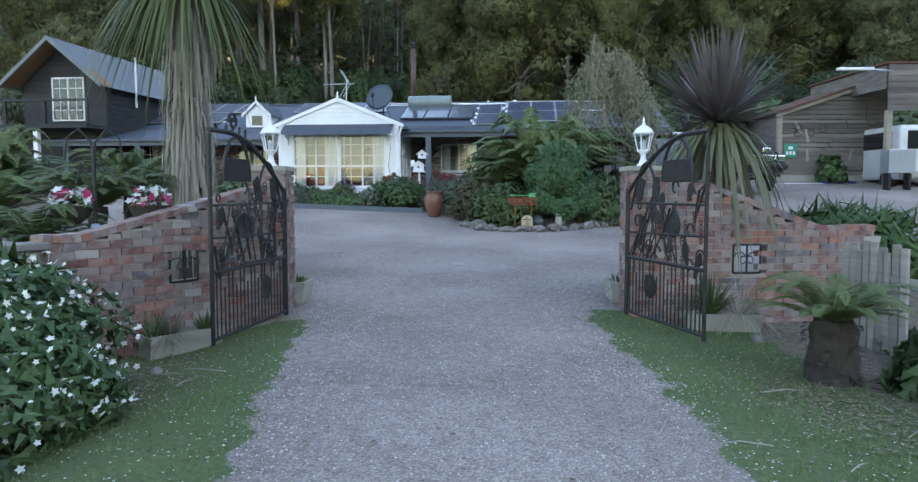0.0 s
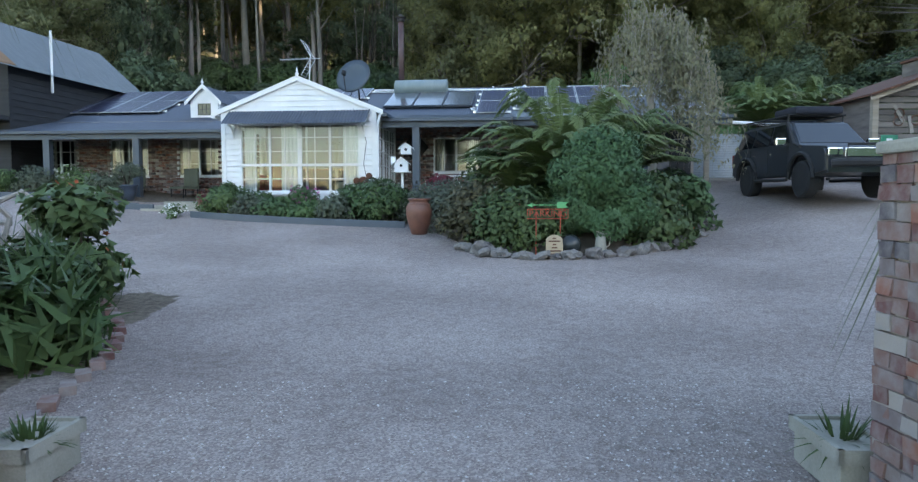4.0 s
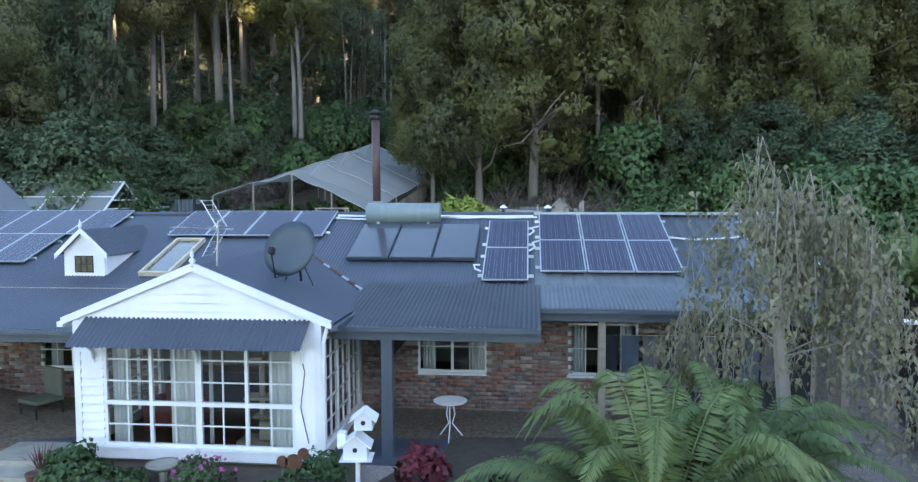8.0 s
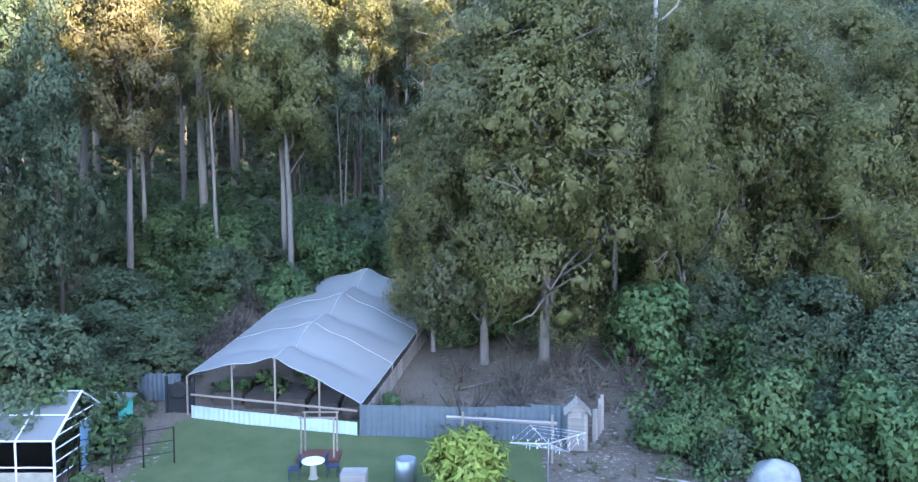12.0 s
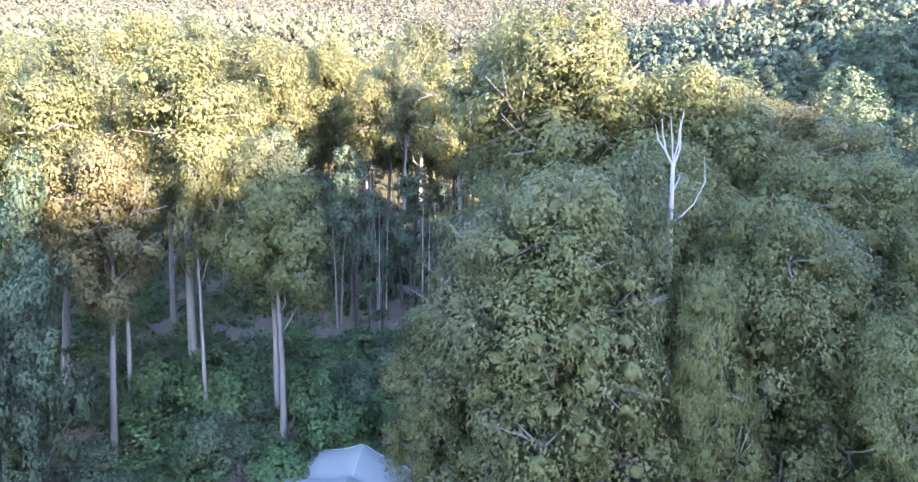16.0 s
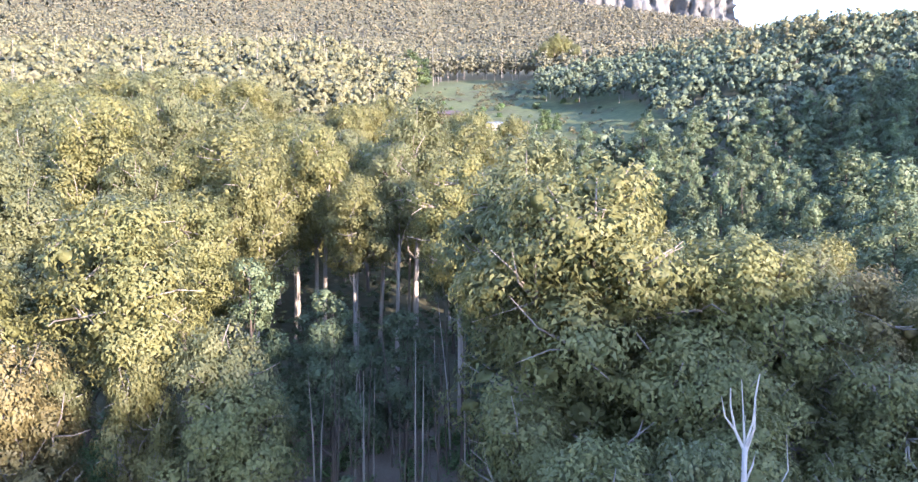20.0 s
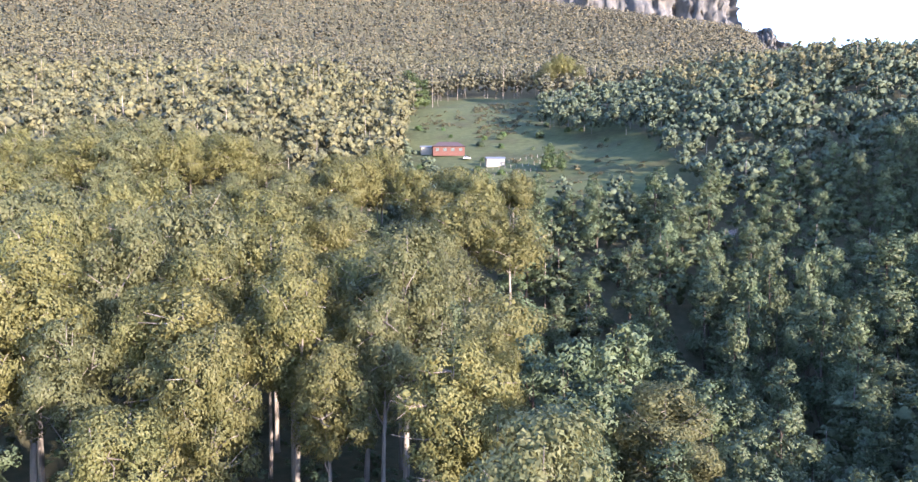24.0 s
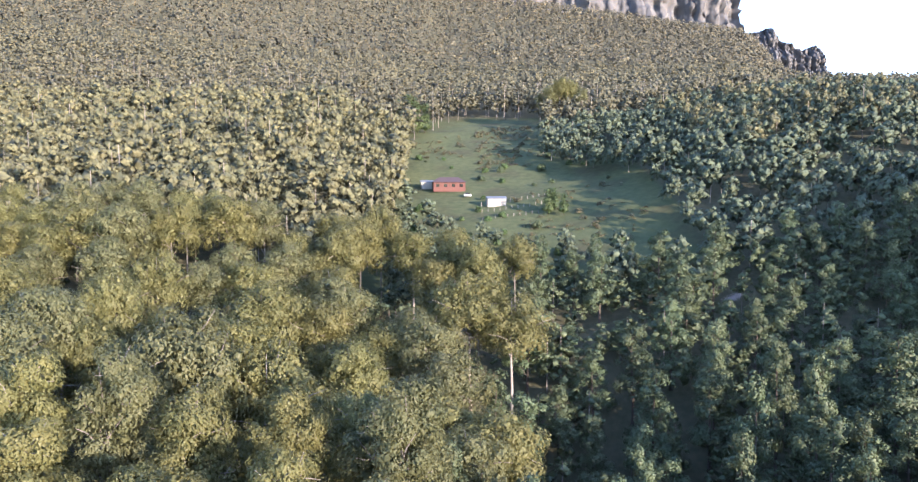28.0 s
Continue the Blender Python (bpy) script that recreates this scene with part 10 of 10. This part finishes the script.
# metal fence
fence = thing("metal_fence", pose(0, 0, 0), "slate-grey ribbed metal yard fence", "fence")
M_FENCE = mat("slate_fence", (0.10, 0.13, 0.15), (0.13, 0.16, 0.18), rough=0.5)
xs_, prev = np.linspace(-4.6, 4.8, 7), None
for x0, x1 in zip(xs_, xs_[1:]):
    y0, y1 = 50.75 - 0.09 * (x0 + 4.6), 50.75 - 0.09 * (x1 + 4.6)
    zb = gz((x0 + x1) / 2, 50.3) - 0.05
    sheet("fence_panel", (x0 + 0.03, y0, zb), (x1 - x0 - 0.06, y1 - y0, 0), (0, 0, 1.55), M_FENCE, fence, pitch=0.22, amp=0.02, rib=True)
    part("post", bx(x0 - 0.03, x0 + 0.03, y0 - 0.04, y0 + 0.04, zb - 0.2, zb + 1.6), M_FENCE, fence)
for k in range(2):
    x0 = -14.2 - 1.9 * k
    sheet("fence_panel", (x0 - 1.85, 54.2 + 0.3 * k, gz(x0, 54.5)), (1.85, 0, 0), (0, 0, 1.4), M_FENCE, fence, pitch=0.22, amp=0.02, rib=True)
# dunny-like garden store
du = thing("garden_privy", pose(5.15, 49.3, gz(5.15, 49.3), 0, 0, -6), "narrow weathered timber privy with a gabled roof", "privy")
for k in range(6):
    part("board", bx(-0.42 + 0.14 * k, -0.285 + 0.14 * k, -0.42, -0.39, 0, 1.72 if 0 < k < 5 else 1.65, 0.004), M_GREYWOOD, du)
for s in (-1, 1):
    part("side_wall", bx(s * 0.42 - 0.02, s * 0.42 + 0.02, -0.4, 0.4, 0, 1.68), M_GREYWOOD, du)
    part("roof", prism(bmesh.new(), [(0, -0.52, 2.12), (s * 0.58, -0.52, 1.56), (s * 0.58, -0.52, 1.61), (0, -0.52, 2.18)], (0, 1.05, 0)), M_GREYWOOD, du)
part("gable", prism(bmesh.new(), [(-0.42, -0.41, 1.72), (0.42, -0.41, 1.72), (0, -0.41, 2.12)], (0, 0.03, 0)), M_GREYWOOD, du)
part("door", bx(-0.28, 0.28, -0.45, -0.42, 0.02, 1.45, 0.005), M_GREYWOOD, du)
part("back_wall", bx(-0.42, 0.42, 0.38, 0.41, 0, 1.7), M_GREYWOOD, du)
for k in range(5):
    x, y = 5.95 + 0.14 * k, 49.6 + 0.25 * k
    o = thing("fence_slab", pose(x, y, gz(x, y) - 0.1, 0, 2 * math.sin(k * 4), 20), "weathered upright timber fence slab", "fence slab", "timber fence slabs")
    part("slab", bx(-0.08, 0.08, -0.03, 0.03, 0, 1.65 + 0.12 * math.sin(k * 5), 0.01), M_GREYWOOD, o)
bmn = thing("timber_beam", pose(0, 0, 0), "long grey timber rail on posts", "rail")
part("rail", tb([(-0.6, 48.6, 5.35), (4.1, 48.1, 5.22)], 0.08, 4), M_GREYWOOD, bmn)
for x, y in ((0.1, 48.5), (3.9, 48.1)):
    part("post", tb([(x, y, gz(x, y) - 0.2), (x, y, 5.6)], 0.06, 4), M_TIMBER, bmn)
hoist = thing("rotary_clothesline", pose(3.55, 46.6, gz(3.55, 46.6)), "metal rotary clothesline with pegs", "clothesline")
part("mast", tb([(0, 0, 0), (0, 0, 1.75)], 0.03, 8), M_ALU, hoist)
for k in range(4):
    a = k * math.pi / 2 + 0.35
    part("arm", tb([(0, 0, 1.55), (1.7 * math.cos(a), 1.7 * math.sin(a), 1.8)], 0.018, 6), M_ALU, hoist)
    for r in (0.6, 1.0, 1.4, 1.7):
        b = a + math.pi / 2
        part("line", tb([(r * math.cos(a), r * math.sin(a), 1.55 + 0.147 * r), (r * math.cos(b), r * math.sin(b), 1.55 + 0.147 * r)], 0.005, 4), M_WHITE, hoist)
rng = np.random.default_rng(320)
bm = bmesh.new()
for k in range(50):
    a, r = rng.uniform(0, 6.28), rng.choice((0.6, 1.0, 1.4, 1.7)) * 0.85
    x, y, zz = r * math.cos(a), r * math.sin(a), 1.55 + 0.12 * r
    box(bm, x - 0.012, x + 0.012, y - 0.012, y + 0.012, zz - 0.07, zz + 0.02)
part("pegs", bm, M_WHITE, hoist)["kind"] = "stuff"
# yard table and chairs
tb_ = thing("garden_table", pose(-6.0, 46.9, gz(-6, 46.9)), "round white garden table on a pedestal", "table")
part("tabletop", lathe(bmesh.new(), [(0.46, 0), (0.48, 0.02), (0.46, 0.05)], 26, (0, 0, 0.70)), M_WHITE, tb_)
part("pedestal", lathe(bmesh.new(), [(0.22, 0), (0.15, 0.1), (0.13, 0.6), (0.2, 0.7)], 12), M_CONC, tb_)
for s in (-1, 1):
    gc = thing("garden_chair", pose(-6.0 + s * 0.75, 47.0 + 0.15 * s, gz(-6, 47), 0, 0, 90 * s + 180 * 0), "dark blue garden chair", "chair", "garden chairs")
    MB = mat("navy_plastic", (0.03, 0.04, 0.09), rough=0.5)
    part("seat", bx(-0.24, 0.24, -0.24, 0.24, 0.40, 0.45, 0.015), MB, gc)
    part("backrest", bx(-0.24, 0.24, 0.20, 0.26, 0.45, 0.95, 0.02), MB, gc)
    for x in (-0.2, 0.2):
        for y in (-0.2, 0.2):
            part("leg", tb([(x, y, 0), (x, y, 0.41)], 0.02, 6), MB, gc)
# greenhouse
gh = thing("greenhouse", pose(-15.9, 47.9, gz(-15.9, 47.9) - 0.1), "white-framed glass greenhouse with a pale blue door", "greenhouse")
M_GHROOF = M_NET.copy()
M_GHROOF.name = "dusty_roof_glass"
M_GHROOF.node_tree.nodes["Principled BSDF"].inputs["Base Color"].default_value = (0.22, 0.24, 0.24, 1)
M_GHG = glass_mat("greenhouse_glass", (0.75, 0.8, 0.8), 0.12)
W, E_, A_, LN = 2.15, 1.95, 3.35, 6.0
for x in (0, -1.5, -3.0, -4.5, -6.0):
    bm = bmesh.new()
    for p0, p1 in (((x, -W, 0), (x, -W, E_)), ((x, W, 0), (x, W, E_)), ((x, -W, E_), (x, 0, A_)), ((x, W, E_), (x, 0, A_))):
        tube(bm, [p0, p1], 0.05, 4)
    part("rib_frame", bm, M_WHITE, gh)
for y, z in ((-W, 0.9), (-W, E_), (0, A_), (W, E_), (-W * 0.5, (E_ + A_) / 2), (W * 0.5, (E_ + A_) / 2)):
    part("purlin", tb([(0, y, z), (-LN, y, z)], 0.035, 4), M_WHITE, gh)
for pts in ([(0, -W, 0.7), (-LN, -W, 0.7), (-LN, -W, E_), (0, -W, E_)], [(0, -W, E_), (-LN, -W, E_), (-LN, 0, A_), (0, 0, A_)], [(0, 0, A_), (-LN, 0, A_), (-LN, W, E_), (0, W, E_)], [(0, -W, 0.7), (0, W, 0.7), (0, W, E_), (0, 0, A_), (0, -W, E_)]):
    g = part("glazing", prism(bmesh.new(), pts, (0.008, 0.0, 0.008)), M_GHROOF if pts[2][2] == A_ or pts[0][2] == A_ else M_GHG, gh)
    g.visible_shadow = False
part("base_wall", bx(-LN, 0.02, -W - 0.03, -W + 0.03, 0, 0.7), M_CONC, gh)
part("door", bx(0.03, 0.08, -0.30, 0.55, 0.05, 2.05, 0.01), mat("faded_blue_door", (0.16, 0.30, 0.46), (0.20, 0.34, 0.48)), gh, "pale blue door")
for z in (0.5, 1.1, 1.6, 2.1, 2.5):
    w = W if z < E_ else W * (A_ - z) / (A_ - E_)
    part("glazing_rail", tb([(0.03, -w, z), (0.03, w, z)], 0.03, 4), M_WHITE, gh)
part("bench", bx(-5.5, -0.5, -1.8, -0.9, 0.75, 0.85), M_TIMBER, gh)
hut = thing("hen_house", pose(-16.4, 51.3, gz(-16.4, 51.3), 0, 0, -10), "turquoise painted hen house on legs", "hen house")
MT = mat("turquoise_paint", (0.07, 0.42, 0.36), (0.06, 0.36, 0.31), rough=0.6)
part("cabin", bx(-0.85, 0.75, -0.5, 0.6, 0.55, 1.45, 0.01), MT, hut)
part("roof", prism(bmesh.new(), [(-0.95, -0.65, 1.45), (0.9, -0.65, 1.45), (0.9, -0.65, 1.53), (-0.95, -0.65, 1.53)], (0, 1.4, 0.12)), M_ZINC, hut)
part("window", bx(-0.25, 0.15, -0.52, -0.50, 0.95, 1.25), M_TINT, hut)
for s in (-0.32, 0.22):
    part("shutter", bx(s - 0.06, s + 0.06, -0.53, -0.505, 0.93, 1.27), M_RED, hut)
part("door", bx(0.60, 0.74, -0.515, -0.5, 0.6, 1.35), M_RED, hut)
for x in (-0.7, 0.6):
    for y in (-0.4, 0.5):
        part("leg", bx(x - 0.06, x + 0.06, y - 0.06, y + 0.06, -0.1, 0.56), M_CONC, hut)
cage = thing("wire_cage", pose(-11.6, 41.0, gz(-11.6, 41)), "timber-framed wire plant cage", "cage")
for x in (-0.9, 0, 0.9):
    for y in (-0.55, 0.55):
        part("post", bx(x - 0.035, x + 0.035, y - 0.035, y + 0.035, -0.1, 1.15), M_TIMBER, cage)
    part("rail", bx(x - 0.03, x + 0.03, -0.55, 0.55, 1.09, 1.15), M_TIMBER, cage)
for y in (-0.55, 0.55):
    part("rail", bx(-0.9, 0.9, y - 0.03, y + 0.03, 1.15, 1.21), M_TIMBER, cage)
wf = thing("wire_fence", pose(0, 0, 0), "dark steel and wire garden fence", "fence")
for p0, p1 in (((-13.9, 41.5), (-15.6, 47.0)), ((-15.6, 47.0), (-12.2, 48.2))):
    a, b = Vector((*p0, 0)), Vector((*p1, 0))
    for k in range(4):
        q = a.lerp(b, k / 3)
        part("post", tb([(q.x, q.y, gz(q.x, q.y) - 0.2), (q.x, q.y, gz(q.x, q.y) + 1.6)], 0.035, 6), M_IRON, wf)
    for h in (0.5, 1.0, 1.55):
        part("rail", tb([(a.x, a.y, gz(a.x, a.y) + h), (b.x, b.y, gz(b.x, b.y) + h)], 0.018, 5), M_IRON, wf)
pg = thing("plant_trellis", pose(-6.1, 48.7, gz(-6.1, 48.7)), "rustic timber plant frame beside the lawn", "frame")
for x in (-0.7, 0.7):
    for y in (-0.4, 0.4):
        part("post", tb([(x, y, -0.1), (x, y, 1.85)], 0.04, 6), M_TIMBER, pg)
for y in (-0.4, 0.4):
    part("rail", tb([(-0.8, y, 1.85), (0.8, y, 1.85)], 0.035, 6), M_TIMBER, pg)
part("bed", bx(-0.9, 0.9, -0.6, 0.6, -0.1, 0.12), M_RUST, pg)
dr = thing("drum", pose(-2.2, 46.6, gz(-2.2, 46.6)), "grey wire compost drum", "drum")
part("body", lathe(bmesh.new(), [(0.42, 0), (0.42, 0.95), (0.36, 0.97), (0.36, 0.3)], 18), M_ZINC, dr, smooth=True)
vb = thing("planter_box", pose(-4.2, 46.0, gz(-4.2, 46)), "tall grey timber planter box", "planter")
part("box", bx(-0.5, 0.5, -0.4, 0.4, -0.1, 0.75, 0.01), M_GREYWOOD, vb)
bl = thing("boulder", pose(12.65, 46.2, gz(12.65, 46.2)), "pale lichen-spotted boulder on the slope", "boulder")
bm = bmesh.new()
bmesh.ops.create_icosphere(bm, subdivisions=3, radius=1.05)
for v in bm.verts:
    v.co *= 1 + 0.30 * noise.noise(v.co * 1.3) + 0.12 * noise.noise(v.co * 3.7)
part("rock", bm, mat("lichen_rock", (0.42, 0.43, 0.40), (0.24, 0.24, 0.23), rough=0.95, scale=2.5, fine=14, bump=0.7), bl, smooth=True)
# cut logs and brushwood on the slope
rng = np.random.default_rng(330)
for k in range(26):
    x, y = rng.uniform(6.5, 12.5), rng.uniform(42, 50)
    if k > 12:
        x, y = rng.uniform(-1, 8), rng.uniform(51.5, 57)
    L, a = rng.uniform(0.8, 2.8), rng.uniform(0, 3.14)
    dx, dy = L * math.cos(a) / 2, L * math.sin(a) / 2
    o = thing("fallen_branch", pose(0, 0, 0), "dry fallen branch on the bare slope", "branch", "fallen branches")
    part("stick", tb([(x - dx, y - dy, gz(x - dx, y - dy) + 0.06), (x, y, gz(x, y) + 0.12), (x + dx, y + dy, gz(x + dx, y + dy) + 0.08)], [0.07, 0.06, 0.03] if k % 3 == 0 else [0.03, 0.025, 0.01], 6), M_GREYWOOD, o)
BRUSH = bush_meshes(leaf_mat("dry_brush", (0.16, 0.13, 0.10), (0.11, 0.09, 0.07), scale=1.0), (341, 342), R=1.0, H=0.7, n=12, per=80, leaf=0.22, wid=0.02, core=0)
for k in range(46):
    x, y = (rng.uniform(-1, 12), rng.uniform(50.8, 62)) if k % 2 else (rng.uniform(-19, -11), rng.uniform(54, 68))
    plant_bush(BRUSH[k % 2], x, y, rng.uniform(0.7, 1.5), "dry grey-brown bracken on the slope", "dry bracken", frng, name="bracken")

# ---- the farm in the far paddock ----
PZ = gz(-4.7, 346)
farm = thing("farmhouse", pose(-4.7, 344, PZ, 0, 0, 6), "distant red-brick farmhouse with a red roof", "house")
MB2 = mat("farm_brick", (0.095, 0.042, 0.034), (0.12, 0.055, 0.042), rough=0.9)
part("wall", bx(-6.5, 6.5, -3.5, 3.5, -1, 2.9), MB2, farm)
bm = bmesh.new()
vs = [bm.verts.new(p_) for p_ in ((-7, -4.2, 2.8), (7, -4.2, 2.8), (7, 4.2, 2.8), (-7, 4.2, 2.8), (-4, 0, 4.9), (4, 0, 4.9))]
for f in ((0, 1, 5, 4), (1, 2, 5), (2, 3, 4, 5), (3, 0, 4), (3, 2, 1, 0)):
    bm.faces.new([vs[i] for i in f])
part("roof", bm, mat("farm_roof", (0.055, 0.040, 0.042), (0.075, 0.050, 0.052), rough=0.7), farm)
for x in (-4.8, -1.6, 1.6, 4.8):
    part("window", bx(x - 0.7, x + 0.7, -3.56, -3.5, 0.9, 2.2), M_TINT, farm)
for x, y, L in ((-14, 350, 5), (13.5, 318, 7)):
    fs_ = thing("farm_shed", pose(x, y, gz(x, y), 0, 0, 8), "pale grey farm shed in the paddock", "shed", "farm sheds")
    part("wall", bx(-L / 2, L / 2, -2, 2, -0.8, 2.4), M_CONC, fs_)
    part("roof", prism(bmesh.new(), [(-L / 2 - 0.3, -2.3, 2.3), (-L / 2 - 0.3, 0, 3.2), (-L / 2 - 0.3, 2.3, 2.3)], (L + 0.6, 0, 0)), M_ROOFZINC, fs_)
for x, y in ((15, 322), (3, 332)):
    fc = thing("farm_car", pose(x, y, gz(x, y), 0, 0, 70), "distant white car in the paddock", "car", "farm cars")
    part("body", bx(-2.1, 2.1, -0.85, 0.85, 0.3, 1.0, 0.15), M_WHITE, fc)
    part("cabin", bx(-1.1, 1.2, -0.75, 0.75, 0.95, 1.55, 0.2), M_TINT, fc)
rng = np.random.default_rng(350)
p = np.concatenate([np.stack([rng.uniform(8, 40, 240), rng.uniform(372, 470, 240)], -1), np.stack([rng.uniform(20, 62, 90), rng.uniform(268, 330, 90)], -1), np.stack([rng.uniform(-22, 2, 50), rng.uniform(395, 440, 50)], -1)])
woods("paddock_scrub", p, rng.uniform(0.6, 1.9, len(p)), [with_stems(*bush_variant(381 + k, R=1.5, H=2.0, n=7, per=14, leaf=0.42, wid=0.13, core=0.6), 2.0, np.random.default_rng(380), 0) for k in range(4)],
      leaf_mat("brown_scrub_leaf", (0.075, 0.070, 0.040), (0.105, 0.092, 0.052)), "low brown bracken and scrub on the paddock", 20, wide=(1.0, 1.8))
for k in range(44):
    x, y = rng.uniform(-22, 60), rng.uniform(262, 395)
    if abs(x + 4.7) < 9 and abs(y - 344) < 6:
        continue
    plant_bush((EDGE if k % 3 else EDGED)[k % 3], x, y, rng.uniform(0.6, 1.5), "small shrub dotted over the paddock", "paddock shrubs", frng)
for k in range(36):
    x, y = 8 + 2.2 * (k % 12), 300 + 9 * (k // 12) + 0.4 * (k % 12)
    o = thing("vine_post", pose(x, y, gz(x, y)), "pale trellis post in the paddock", "post", "trellis posts")
    part("post", bx(-0.07, 0.07, -0.07, 0.07, -0.2, 1.3, 0.01), M_GREYWOOD, o)
con = leaf_mat("cypress_leaf", (0.050, 0.085, 0.035), (0.08, 0.11, 0.04))
V, T = bush_variant(361, n=40, per=14, leaf=0.9, wid=0.25, rr=(1.2, 2.0), R=3.2, H=18, core=0.6)
CY = fast("foliage", V, T, con)
cy_me = CY.data
bpy.data.objects.remove(CY)
for x, y, s in ((-28, 452, 1.45), (-24, 449, 1.2), (-20, 452, 1.1), (-34, 455, 1.2), (31, 300, 0.62), (33, 304, 0.55), (36, 298, 0.5)):
    plant_bush(cy_me, x, y, s, "tall dark tree on the paddock's edge", "paddock edge trees", frng, name="cypress", cat="tree")

for x, y, h in ((57, 463, 29), (51, 461, 25), (63, 465, 27), (69, 462, 22), (46, 466, 20)):
    plant_tree(gum_mid[int(x) % 5], x, y, h, 28.0, GUM_LABEL, "paddock edge trees", frng, 0.8)

# ---- litter on the bare slopes round the yard ----
rng = np.random.default_rng(420)
P = np.concatenate([np.stack([rng.uniform(3.5, 17, 3400), rng.uniform(43.5, 60, 3400)], -1), np.stack([rng.uniform(-20, 3, 3000), rng.uniform(53, 76, 3000)], -1), np.stack([rng.uniform(-26, -13, 1200), rng.uniform(44, 62, 1200)], -1)])
P = P[np.array([not (-14 < a < -1 and 50 < b < 69.5 - 0.4 * (a + 14) * 0.5) for a, b in P])]
flakes("slope_litter", P, 0.13, mat("slope_litter", (0.10, 0.078, 0.058), (0.27, 0.235, 0.19), rough=1.0, scale=5, bump=0, rnd=0.55, island=True), "bark and dry leaf litter on the bare slope", "leaf litter", lift=0.02, thick=0.5)
tufts = []
for k in range(150):
    x, y = (rng.uniform(4, 16), rng.uniform(44, 58)) if k % 2 else (rng.uniform(-17, 2), rng.uniform(66, 75) if k % 4 else rng.uniform(53.5, 56))
    V, F = blade_mesh(rng, 14, rng.uniform(0.35, 0.8), 0.03, 0.7, 0.8, 3)
    tufts.append((V + np.array((x, y, gz(x, y))), F))
V, T = merged(tufts)
tagged(fast("dry_grass", V, T, leaf_mat("dry_grass_blade", (0.20, 0.17, 0.10), (0.12, 0.13, 0.06), scale=1.0)), "dry grass tufts on the bare slope", "grass", kind="stuff")
